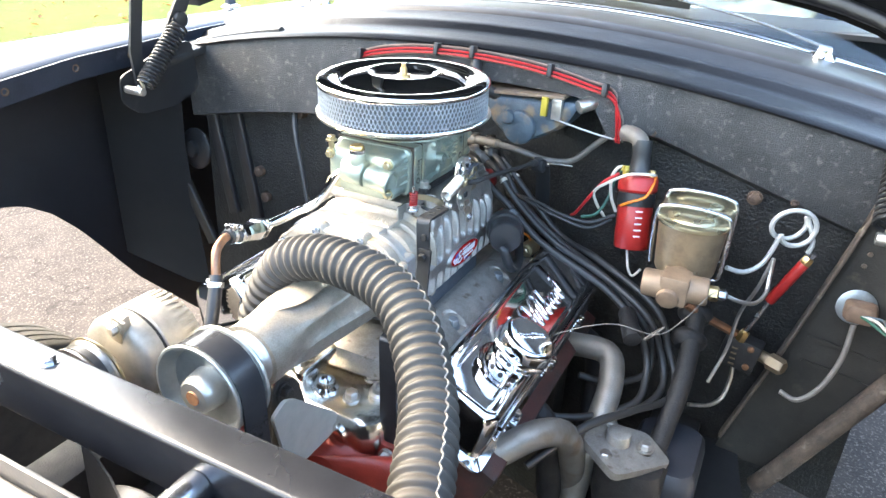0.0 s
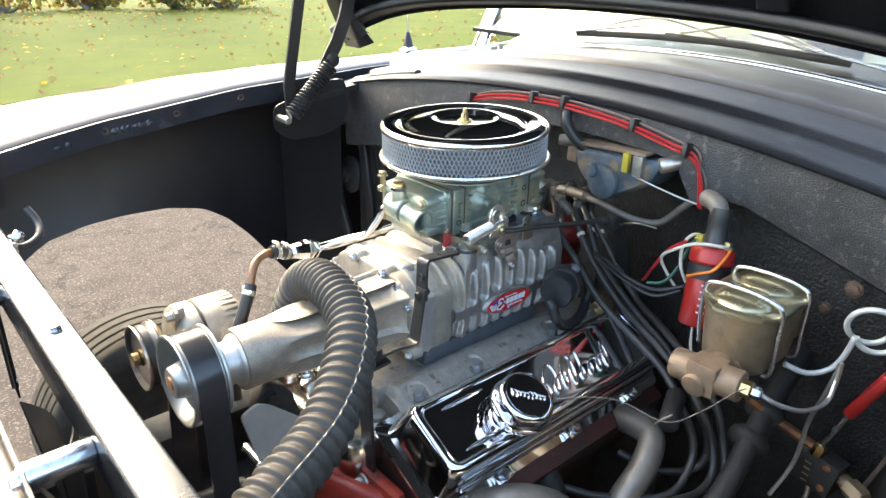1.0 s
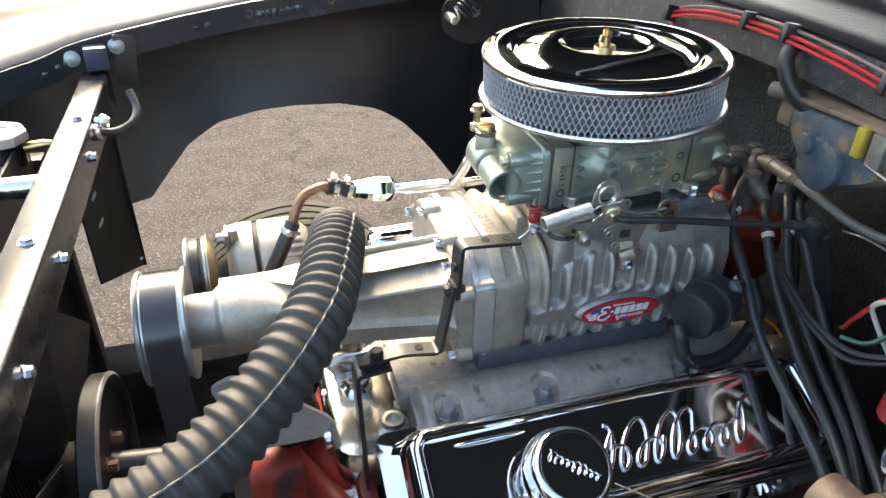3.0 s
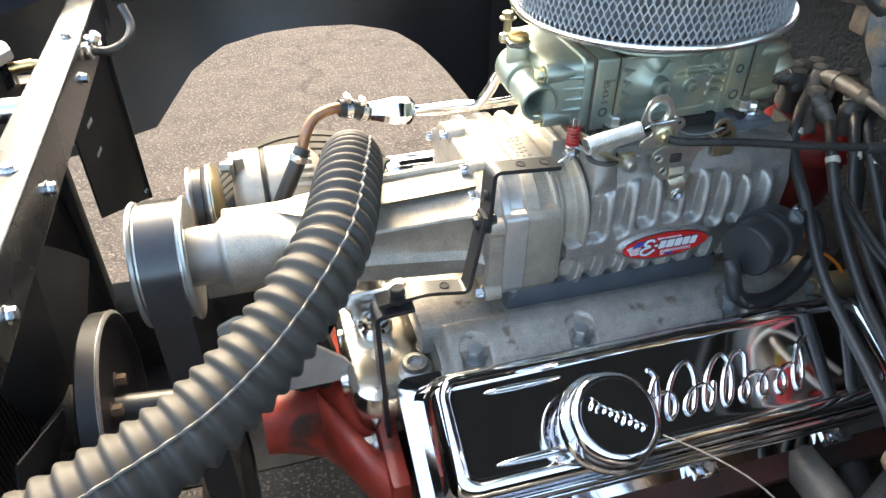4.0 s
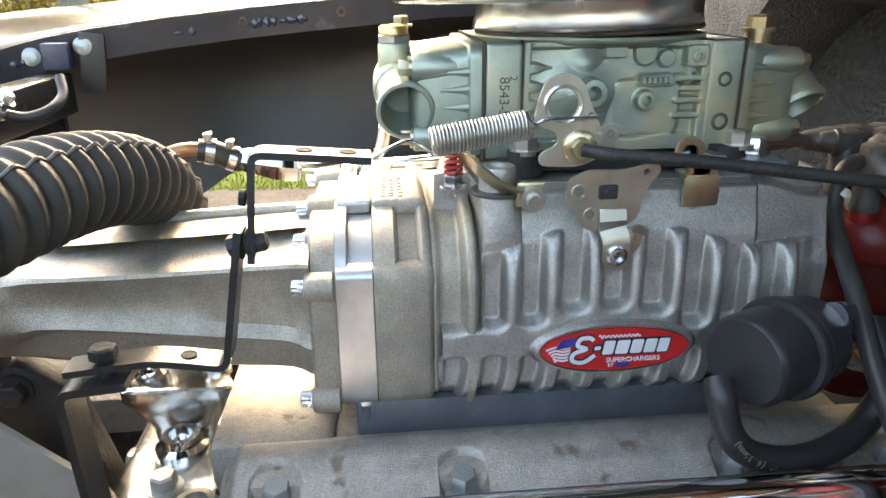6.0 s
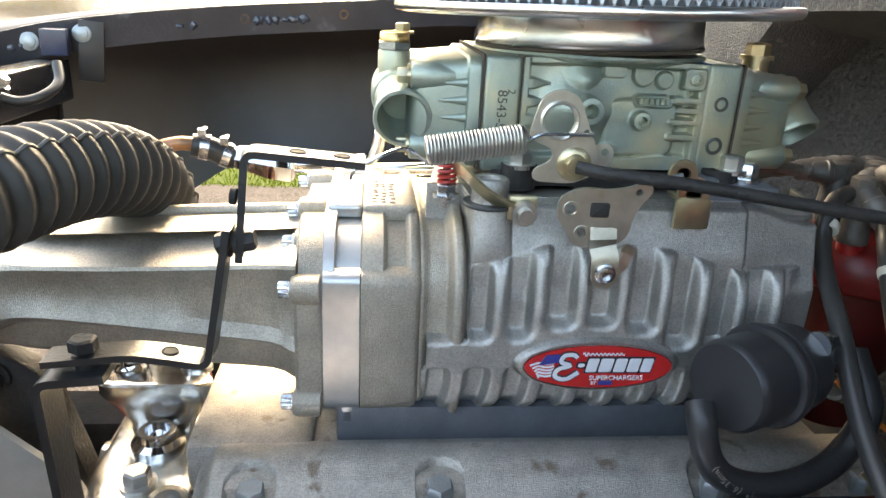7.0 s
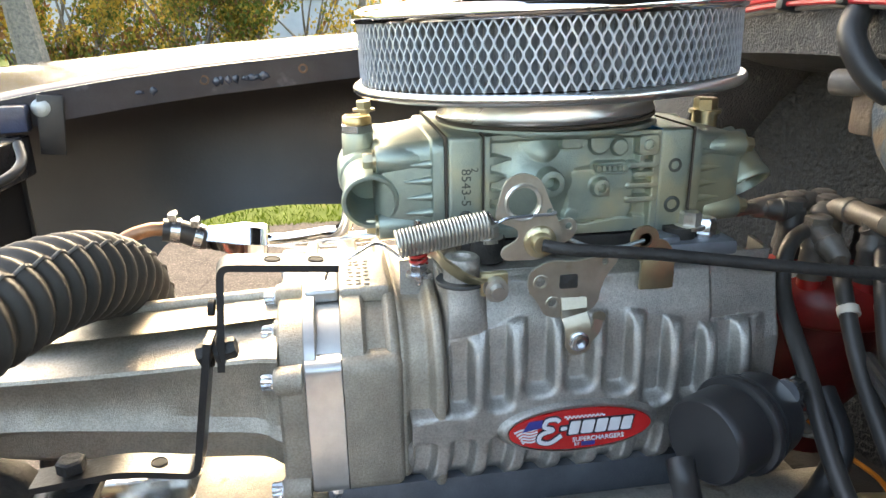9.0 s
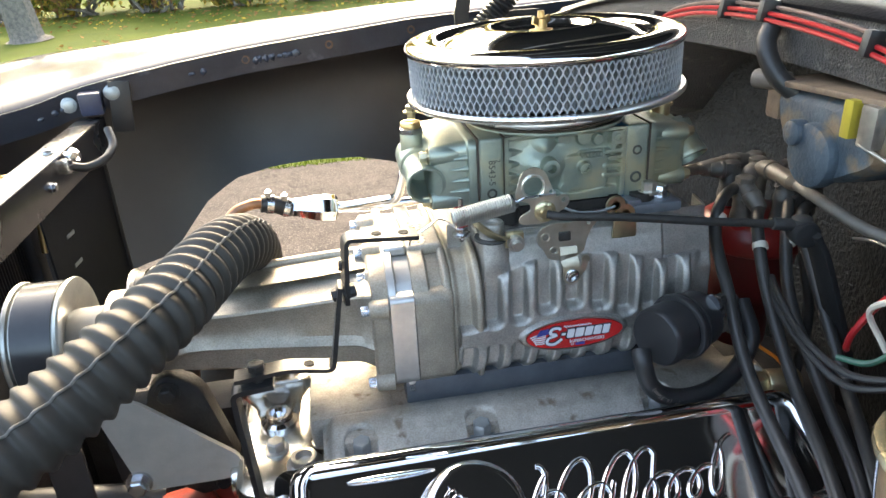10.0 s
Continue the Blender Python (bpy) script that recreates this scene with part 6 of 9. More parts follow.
for y in (0.215, -0.178):
    bm = B()
    cyl(bm, (-0.668, y, 0.906), (-0.612, y, 0.906), 0.0135, seg=28, bev=0.001)
    part("spacer_tube", bm, ZINC, bar, "bluish zinc spacer tube")
    bm = B()
    bolt(bm, (-0.671, y, 0.906), (-1, 0, 0), 0.008, 0.008)
    part("bolt", bm, ZINC, bar)
bm = B()
tube(bm, [(-0.570, 0.365, 0.912), (-0.55, 0.372, 0.906), (-0.528, 0.385, 0.912), (-0.520, 0.41, 0.925), (-0.528, 0.43, 0.945)], 0.006, 10, 5)
solo("wiring_tail", bm, RUBBER, "short taped black wire tail at the bar", "cable")
bm = B()
box(bm, (-0.568, 0.352, 0.916), (0.010, 0.020, 0.020), None, 0.003)
bolt(bm, (-0.562, 0.355, 0.926), (0.6, 0, 0.8), 0.008, 0.01)
solo("cable_clip", bm, ZINC, "zinc clip and bolt on the bar side", "clip")

rad = thing("radiator", "black radiator with fine fins and a top tank", "radiator", (-0.70, 0, 0.30))
bm = B()
box(bm, (-0.70, -0.02, 0.58), (0.055, 0.80, 0.56), None, 0.002)
part("core", bm, SATIN, rad)
bm = B()
box(bm, (-0.6705, -0.41, 0.58), (0.006, 0.0022, 0.55))
fin = part("fin", bm, SATIN, rad, smooth=0)
for k in range(1, 96):
    f2 = new("fin", fin.data)
    f2.parent = rad
    f2.location = (0, 0.78 * k / 95, 0)
bm = B()
box(bm, (-0.72, -0.02, 0.875), (0.100, 0.80, 0.035), None, 0.012, 3)
part("top_tank", bm, PANELPAINT, rad, "dusty grey-tan top tank")
bm = B()
box(bm, (-0.6695, -0.02, 0.879), (0.004, 0.80, 0.062), None, 0.001)
box(bm, (-0.672, 0.398, 0.58), (0.03, 0.030, 0.58), None, 0.002)
part("side_channel", bm, SATIN, rad)
bm = B()
lathe(bm, (-0.69, 0.343, 0.884), (0, 0, 1), [(0.028, 0), (0.028, 0.030), (0.033, 0.034), (0.033, 0.038)], 32)
cap = part("filler_neck", bm, BLACKPAINT, rad)
bm = B()
lathe(bm, (-0.69, 0.343, 0.918), (0, 0, 1), [(0.0375, 0), (0.0385, 0.004), (0.0375, 0.012), (0.033, 0.0155), (0.017, 0.0155), (0.015, 0.013), (0.009, 0.013), (0.007, 0.015), (0, 0.015)], 8)
part("lid", bm, PANELPAINT, cap, "dull pale metal lid")
bm = B()
cyl(bm, (-0.662, 0.345, 0.905), (-0.635, 0.348, 0.907), 0.007, seg=14)
tube(bm, [(-0.636, 0.348, 0.907), (-0.628, 0.349, 0.905), (-0.622, 0.348, 0.895), (-0.618, 0.34, 0.86), (-0.62, 0.33, 0.80)], 0.0055, 10, 5)
part("overflow", bm, BRASS, cap)
BAFFLE = mat("dull_black_sheet", (0.008, 0.008, 0.009), (0.005, 0.005, 0.006), 0.85, 0, 20, 0.2, 300, 0.1)
# dark baffle panel between the core and the fender, and the fender stays at the far end of the bar
baffle = thing("radiator_baffle", "black sheet baffle beside the radiator with slots", "panel", (-0.605, 0.44, 0.60))
bm = B()
sheet(bm, [[(-0.612 + 0.020 * u, 0.318 + 0.245 * u, 0.875 + 0.030 * u + (-0.186 - 0.152 * u) * v) for v in (0, 0.5, 1)] for u in (0, 0.33, 0.66, 1)], 0.003)
part("sheet", bm, BAFFLE, baffle)
bm = B()
sweep(bm, [(-0.590, 0.561, 0.905), (-0.590, 0.561, 0.568)], rrect(0.012, 0.004, 0.001, 2), up=(0, 1, 0))
part("folded_edge", bm, SATIN, baffle)
bm = B()
for z in (0.803, 0.757):
    box(bm, (-0.6035, 0.386, z), (0.002, 0.026, 0.006), pose(0, 0, 0, 0, 0, -5).to_3x3(), 0.0005)
parts("slot", bm, DULLZINC, baffle, "pale narrow slot")
bm = B()
bolt(bm, (-0.591, 0.548, 0.590), (1, 0, 0), 0.005, 0.004)
part("screw", bm, ZINC, baffle)
for x, y, z in ((-0.555, 0.597, 0.970), (-0.622, 0.585, 0.957)):
    bm = B()
    lathe(bm, (x, y - 0.010, z), (0.15, -1, 0.1), [(0.0125, 0), (0.0128, 0.0012), (0.0118, 0.0020), (0.0088, 0.0022), (0.0086, 0.0042), (0.0070, 0.0050), (0, 0.0050)], 24)
    solo("flange_bolt", bm, DULLZINC, "flat round zinc bolt on the fender flange", "bolt", "fender bolts")
bm = B()
box(bm, (-0.586, 0.573, 0.958), (0.034, 0.030, 0.036), pose(0, 0, 0, 0, 0, 10).to_3x3(), 0.003)
solo("mounting_block", bm, mat("blue_black_paint", (0.026, 0.038, 0.085), (0.015, 0.022, 0.050), 0.30, 0, 30, 0.3, 300), "dark blue painted square mounting block", "bracket")
bm = B()
box(bm, (-0.546, 0.590, 0.945), (0.034, 0.005, 0.085), pose(0, 0, 0, 0, 6, 12).to_3x3(), 0.002)
solo("stay_plate", bm, SATIN, "black stay plate hanging from the fender flange", "bracket")

# ---- valve covers ----
def valve_cover(side):
    s = side
    vn = Vector((0, s * 0.45, 0.893))
    va = Vector((0, s * 0.893, -0.45))
    o = Vector((-0.048, -0.03 + s * 0.213, 0.7795)) if s < 0 else Vector((-0.014, 0.190, 0.7975))

    def P(u, v, w):
        return o + Vector((u, 0, 0)) + va * v + vn * w
    t = thing("valve_cover", "mirror chrome valve cover with embossed ridges", "valve cover", (-0.048, -0.03 + s * 0.21, 0.70), "valve covers")
    rings = []
    for w, hx, hv, r in ((-0.066, 0.240, 0.073, 0.012), (-0.062, 0.240, 0.073, 0.012), (-0.060, 0.228, 0.062, 0.016), (-0.030, 0.224, 0.058, 0.018), (-0.012, 0.221, 0.055, 0.018), (-0.004, 0.2185, 0.0525, 0.018), (0.0, 0.214, 0.048, 0.016), (0.0003, 0.209, 0.043, 0.012), (-0.0022, 0.2065, 0.0405, 0.011), (-0.0028, 0.203, 0.037, 0.010)):
        rings.append([P(a, b, w) for a, b in rrect(hx * 2, hv * 2, r, 6)])
    bm = B()
    loft(bm, rings)
    part("cover", bm, CHROME, t)
    bm = B()
    for v, u0, u1, r in ((-0.030, -0.175, -0.105, 0.0028), (0.030, -0.180, -0.040, 0.0034)):
        sc = [0.25 + 0.75 * math.sin(math.pi * min(1, max(0, k / 14)) ** 0.8) ** 0.5 for k in range(15)]
        sweep(bm, [P(u0 + (u1 - u0) * k / 14, v, -0.0015) for k in range(15)], circle(r, 10), scales=sc)
        part("embossed_bead", bm, CHROME, t)
        bm = B()
    for v, w, r in ((0.0585, -0.012, 0.0035), (0.062, -0.030, 0.0035)):
        sweep(bm, [P(-0.205, v, w), P(0.205, v, w)], circle(r, 10))
        part("embossed_bead", bm, CHROME, t)
        bm = B()
    bm.free()
    for u in (-0.125, 0.02, 0.165):
        bm = B()
        box(bm, P(u, 0.0675, -0.056), (0.030, 0.022, 0.010), pose(0, 0, 0, -s * 27).to_3x3(), 0.003)
        hd = part("hold_down", bm, CHROME, t)
        bm = B()
        bolt(bm, P(u, 0.069, -0.051), vn, 0.006, 0.008)
        part("bolt", bm, ZINC, hd)
    if s < 0:
        # raised flowing script drawn as a plain looping ribbon
        pts = []
        for k in range(361):
            a = k / 360
            ph = a * 2 * math.pi * 9
            tall = 0.015 + (0.022 if a < 0.10 or 0.17 < a < 0.26 or 0.36 < a < 0.57 or a > 0.90 else 0.0)
            v = 0.022 - tall * (1 + math.cos(ph)) * 0.5 - 0.0040 * math.cos(ph)
            pts.append(P(-0.034 + 0.168 * a - 0.50 * v + 0.0088 * math.sin(ph), v, -0.0020))
        bm = B()
        sweep(bm, pts, [(0.0021 * math.cos(radians(q)), 0.0018 * math.sin(radians(q))) for q in range(0, 360, 30)], up=tuple(vn))
        part("raised_script", bm, CHROME, t, "raised looping ornament")
    cap = thing("breather_cap", "round chrome push-in breather cap with flat top", "breather", P(-0.085, 0.022, -0.003) - Vector((0, 0, 0.012)), "breathers") if s < 0 else None
    if cap:
        c = P(-0.085, 0.020, -0.002)
        bm = B()
        lathe(bm, c, vn, [(0.0345, 0), (0.0350, 0.003), (0.0340, 0.016), (0.0330, 0.018)], 48)
        part("neck", bm, CHROME, cap)
        bm = B()
        for k in range(14):
            a = 2 * math.pi * k / 14
            ft = frame_of(vn)
            q = c + ft @ Vector((0.0343 * math.cos(a), 0.0343 * math.sin(a), 0.009))
            lathe(bm, q, ft @ Vector((math.cos(a), math.sin(a), 0)), [(0.0035, 0), (0.0035, 0.0009), (0, 0.0009)], 12)
        # Vents stay closed: dark discs on the neck give their depth.
        parts("vent_hole", bm, SATIN, cap, "dark disc drawn as a vent hole")
        bm = B()
        lathe(bm, c, vn, [(0.030, 0.018), (0.0395, 0.017), (0.0420, 0.0180), (0.0425, 0.0200), (0.0415, 0.0220), (0.0395, 0.0240), (0.0385, 0.0360), (0.0370, 0.0405), (0.0335, 0.0430), (0.0300, 0.0432)], 64)
        part("shell", bm, CHROME, cap)
        bm = B()
        lathe(bm, c, vn, [(0.0300, 0.0425), (0.0302, 0.0436), (0, 0.0440)], 48)
        part("top_disc", bm, CHROME, cap, "flat chrome top")
        bm = B()
        ft = frame_of(vn, (1, 0, 0))
        ax = Vector((1, 0, 0))
        ay = vn.cross(ax)
        d1 = (ax * 0.80 - ay * 0.60).normalized()
        d2 = vn.cross(d1)
        pts = [c + vn * 0.0442 + d1 * (-0.025 + 0.050 * k / 160) + d2 * ((0.0030 if 30 < k < 80 or k > 110 else 0.0052) * math.cos(2 * math.pi * 9 * k / 160)) + d1 * (0.0022 * math.sin(2 * math.pi * 9 * k / 160)) for k in range(161)]
        sweep(bm, pts, circle(0.0008, 6))
        part("script_line", bm, CHROME, cap, "fine looping line ornament")
    return t


valve_cover(-1)
valve_cover(1)

# ---- firewall: wires, coil, wiper motor ----
def wire(name, pts, r, material, label, category="wire", group="", seg=8, sm=6):
    bm = B()
    tube(bm, pts, r, seg, sm)
    return solo(name, bm, material, label, category, group)


OLDORANGE = mat("faded_pink_wire", (0.24, 0.15, 0.12), (0.17, 0.11, 0.09), 0.5, 0, 40)
for dx, dz, m, lab in ((-0.004, 0.002, REDWIRE, "bright red wire clipped along the firewall lip"), (-0.007, -0.0035, REDWIRE, "bright red wire clipped along the firewall lip"), (0.004, 0.007, OLDORANGE, "faded pinkish wire beside the red ones"), (0.001, -0.007, GREYPLASTIC, "grey wire beside the red ones")):
    wire("harness_wire", [(0.245 + dx, 0.232 + dz, 1.045), (0.230 + dx, 0.215, 1.068 + dz), (0.226 + dx, 0.12, 1.088 + dz), (0.226 + dx, 0.0, 1.0935 + dz), (0.226 + dx, -0.12, 1.086 + dz), (0.229 + dx, -0.215, 1.068 + dz), (0.232 + dx, -0.258, 1.055 + dz), (0.236 + dx, -0.270 + dz, 1.02), (0.24 + dx, -0.274 + dz, 0.98)], 0.0022 if m is REDWIRE else 0.0019, m, lab, "wire", "firewall wires")
for y, z in ((0.222, 1.067), (0.062, 1.094), (-0.008, 1.097), (-0.15, 1.084), (-0.245, 1.065)):
    bm = B()
    box(bm, (0.224, y, z), (0.020, 0.009, 0.022), pose(0, 0, 0, 0, 10, 0).to_3x3(), 0.003)
    solo("wire_clip", bm, SATIN, "small bent metal clip over the firewall wires", "clip", "wire clips")
wire("vacuum_hose", [(0.232, -0.012, 1.092), (0.218, -0.020, 1.068), (0.222, -0.040, 1.040), (0.238, -0.058, 1.024), (0.26, -0.066, 1.018)], 0.0095, RUBBER, "short bent black rubber hose above the motor", "hose", "", 14, 6)
bm = B()
cyl(bm, (0.218, -0.008, 1.034), (0.236, -0.04, 1.034), 0.0095, seg=18, bev=0.003)
solo("hose_nipple", bm, GREYPLASTIC, "tan capped nipple beside the wiper motor", "fitting")

wm = thing("wiper_motor", "weathered blue-grey wiper motor with rusty cover", "wiper motor", (0.27, -0.11, 0.94))
bm = B()
loft(bm, [[(x, -0.115 + a * s, 0.985 + b * s + dz) for a, b in rounded([(-0.095, 0.038), (0.092, 0.034), (0.078, -0.006), (0.044, -0.036), (-0.014, -0.040), (-0.070, -0.008)], 0.015, 4)] for x, s, dz in ((0.225, 0.80, -0.002), (0.232, 0.96, 0), (0.262, 1.0, 0), (0.30, 1.0, 0))])
cyl(bm, (0.215, -0.105, 0.968), (0.235, -0.105, 0.968), 0.030, seg=28, bev=0.006)
cyl(bm, (0.210, -0.085, 0.985), (0.225, -0.085, 0.985), 0.012, seg=18, bev=0.003)
part("housing", bm, BLUEGREY, wm)
bm = B()
box(bm, (0.258, -0.105, 1.0255), (0.075, 0.150, 0.006), pose(0, 0, 0, -3).to_3x3(), 0.002)
box(bm, (0.235, -0.032, 1.005), (0.020, 0.022, 0.040), None, 0.005)
part("cover_plate", bm, mat("tan_rusted_plate", (0.26, 0.19, 0.13), (0.14, 0.10, 0.075), 0.6, 0.2, 40, 0.5, 300, 0.1), wm, "tan weathered cover plate")
bm = B()
box(bm, (0.218, -0.148, 1.012), (0.010, 0.011, 0.032), None, 0.002)
part("connector", bm, YELLOWBOOT, wm, "yellow plastic connector")
bm = B()
box(bm, (0.220, -0.170, 1.010), (0.012, 0.018, 0.035), None, 0.003)
cyl(bm, (0.222, -0.205, 1.018), (0.25, -0.23, 1.028), 0.012, seg=16, bev=0.003)
part("bracket", bm, STEEL, wm)
wire("control_cable", [(0.215, -0.165, 1.008), (0.222, -0.21, 0.997), (0.236, -0.262, 0.985), (0.26, -0.29, 0.98)], 0.0016, STEEL, "thin grey control cable from the wiper motor", "cable")

wm.location.z += 0.013

coil = thing("ignition_coil", "red cylindrical ignition coil with black cap", "ignition coil", (0.168, -0.334, 0.826))
CA, CB2 = Vector((0.172, -0.336, 0.828)), Vector((0.203, -0.324, 0.945))
cd = (CB2 - CA).normalized()
bm = B()
lathe(bm, CA, cd, [(0.026, 0), (0.028, 0.003), (0.028, 0.084), (0.0265, 0.086)], 40)
part("can", bm, REDPLASTIC, coil)
bm = B()
lathe(bm, CA, cd, [(0.0298, 0.070), (0.0298, 0.090), (0.028, 0.092)], 40)
box(bm, CA + cd * 0.08 + Vector((0.030, 0.012, 0)), (0.03, 0.03, 0.018), None, 0.002)
part("clamp", bm, SATIN, coil, "black mounting clamp")
bm = B()
lathe(bm, CA, cd, [(0.028, 0.092), (0.0315, 0.096), (0.0315, 0.112), (0.029, 0.117), (0.018, 0.119), (0.014, 0.124)], 40)
part("red_collar", bm, REDPLASTIC, coil)
bm = B()
lathe(bm, CA, cd, [(0.018, 0.118), (0.0165, 0.126), (0.0145, 0.150), (0.0155, 0.153), (0.0155, 0.175)], 28)
part("tower", bm, PLASTIC, coil)
bm = B()
for k in range(5):
    prism(bm, [(-0.0055, -0.0012), (0.0055, -0.0012), (0.0055, 0.0012), (-0.0055, 0.0012)], 0.0006, Matrix.Translation(CA + cd * (0.028 + 0.010 * k) + Vector((-0.0258, -0.0117, 0.0027))) @ pose(0, 0, 0, 76, 0, -65))
parts("label_bar", bm, WHITEB, coil, "pale unreadable label bars")
for s, m in ((-1, YELLOWBOOT), (1, BRASS)):
    bm = B()
    q = CA + cd * 0.118 + Vector((-0.004, 0.021 * s * -1, 0))
    cyl(bm, q, q + cd * 0.014, 0.005, seg=14)
    bolt(bm, q + cd * 0.006, cd, 0.0062, 0.006)
    part("terminal", bm, m, coil)
BOOTTAN = mat("tan_brown_boot", (0.17, 0.135, 0.10), (0.11, 0.088, 0.065), 0.4, 0, 60, 0.2, 500)
cw = thing("coil_lead", "grey-brown ignition lead with moulded elbow", "ignition lead", (0.26, -0.15, 0.89))
bm = B()
tube(bm, [(0.244, -0.060, 0.937), (0.243, -0.095, 0.934), (0.258, -0.145, 0.920), (0.272, -0.19, 0.922), (0.262, -0.232, 0.962), (0.245, -0.265, 0.992), (0.228, -0.296, 0.999)], 0.0056, 12, 6)
part("lead", bm, GREYPLASTIC, cw)
bm = B()
tube(bm, [(0.253, 0.012, 0.900), (0.253, 0.012, 0.922), (0.2525, 0.006, 0.932), (0.250, -0.012, 0.9355), (0.247, -0.036, 0.9365), (0.2445, -0.056, 0.937)], 0.0086, 18, 5)
lathe(bm, (0.2505, -0.006, 0.9350), (-0.08, -1, 0.03), [(0.0086, 0), (0.0104, 0.001), (0.0104, 0.008), (0.0086, 0.009)], 18)
lathe(bm, (0.2445, -0.056, 0.937), (-0.02, -0.9, -0.02), [(0.0088, 0), (0.0080, 0.004), (0.0060, 0.008)], 18)
part("cap_boot", bm, BOOTTAN, cw)
bm = B()
tube(bm, [(0.232, -0.285, 1.0), (0.224, -0.300, 1.001), (0.216, -0.314, 0.996), (0.2115, -0.320, 0.978), (0.208, -0.3215, 0.966)], 0.0135, 16, 6)
part("elbow_boot", bm, GREYPLASTIC, cw)
wire("coil_wire", [(0.213, -0.302, 0.949), (0.200, -0.29, 0.950), (0.185, -0.285, 0.935), (0.18, -0.29, 0.905), (0.185, -0.30, 0.88)], 0.0026, WHITEWIRE, "thin white wire looping from the coil", "wire")
wire("coil_wire", [(0.196, -0.352, 0.949), (0.178, -0.345, 0.955), (0.165, -0.315, 0.953), (0.160, -0.285, 0.935), (0.165, -0.265, 0.915), (0.178, -0.268, 0.89), (0.19, -0.285, 0.86)], 0.0024, WHITEWIRE, "thin white wire looping from the coil", "wire")
wire("coil_wire", [(0.165, -0.30, 0.952), (0.165, -0.275, 0.93), (0.17, -0.25, 0.89), (0.18, -0.235, 0.865), (0.19, -0.225, 0.855)], 0.0026, REDWIRE, "thin red wire looping from the coil", "wire")
wire("coil_wire", [(0.196, -0.352, 0.947), (0.180, -0.352, 0.935), (0.168, -0.345, 0.920), (0.160, -0.328, 0.912), (0.165, -0.31, 0.90)], 0.0024, ORANGEWIRE, "thin orange wire on the coil", "wire")
wire("coil_wire", [(0.205, -0.30, 0.95), (0.20, -0.288, 0.93), (0.185, -0.284, 0.90), (0.17, -0.272, 0.875), (0.16, -0.25, 0.868)], 0.0026, GREENWIRE, "thin green wire beside the coil", "wire")
for i in range(2):
    wire("loom_wire", [(0.18, -0.30 + 0.004 * i, 0.875 - 0.008 * i), (0.16, -0.265, 0.862 - 0.010 * i), (0.155, -0.22, 0.866 - 0.007 * i), (0.165, -0.17 + 0.006 * i, 0.875 - 0.006 * i), (0.19, -0.12, 0.87)], 0.003, RUBBER, "loose thin dark wire behind the valve cover", "wire", "loose wires")
wire("coil_wire", [(0.17, -0.33, 0.83), (0.155, -0.34, 0.80), (0.15, -0.35, 0.79), (0.16, -0.36, 0.80)], 0.0022, WHITEWIRE, "thin white wire below the coil", "wire")
wire("loose_wire", [(0.26, -0.13, 0.905), (0.25, -0.165, 0.918), (0.25, -0.20, 0.92)], 0.0014, STEEL, "short bare wire near the firewall", "wire")

# ---- distributor and plug leads ----
dist = thing("distributor", "red distributor cap crowded with dark lead boots", "distributor", (0.245, 0.0, 0.728))
DC = Vector((0.245, 0.000, -0.012))
LEADMAT = mat("dark_lead_sheath", (0.040, 0.038, 0.036), (0.026, 0.025, 0.024), 0.4, 0, 40, 0.1, 500)
BOOT = mat("brown_grey_boot", (0.135, 0.115, 0.097), (0.080, 0.068, 0.058), 0.42, 0, 60, 0.25, 500)
DARKBOOT = mat("dark_grey_boot", (0.070, 0.062, 0.055), (0.040, 0.036, 0.033), 0.45, 0, 60, 0.25, 500)
# Red plastic darkened for the shade below the cap.
DARKRED = mat("shaded_red_plastic", (0.15, 0.012, 0.012), (0.07, 0.010, 0.010), 0.4, 0, 22, 0.2, 300, 0.1)
bm = B()
lathe(bm, DC + Vector((0, 0, 0.862)), (0, 0, 1), [(0.052, 0), (0.056, 0.002), (0.058, 0.006), (0.057, 0.020), (0.053, 0.030), (0.046, 0.034), (0.036, 0.036), (0, 0.037)], 40)
dcap = part("cap", bm, mat("red_cap_plastic", (0.30, 0.021, 0.017), (0.16, 0.014, 0.012), 0.36, 0, 30, 0.15, 400, 0.08), dist)
bm = B()
lathe(bm, DC + Vector((0, 0, 0.74)), (0, 0, 1), [(0.03, 0), (0.03, 0.04), (0.042, 0.060), (0.047, 0.100), (0.050, 0.122)], 30)
part("body", bm, DARKRED, dist, "red body, darkened for shade below the cap")
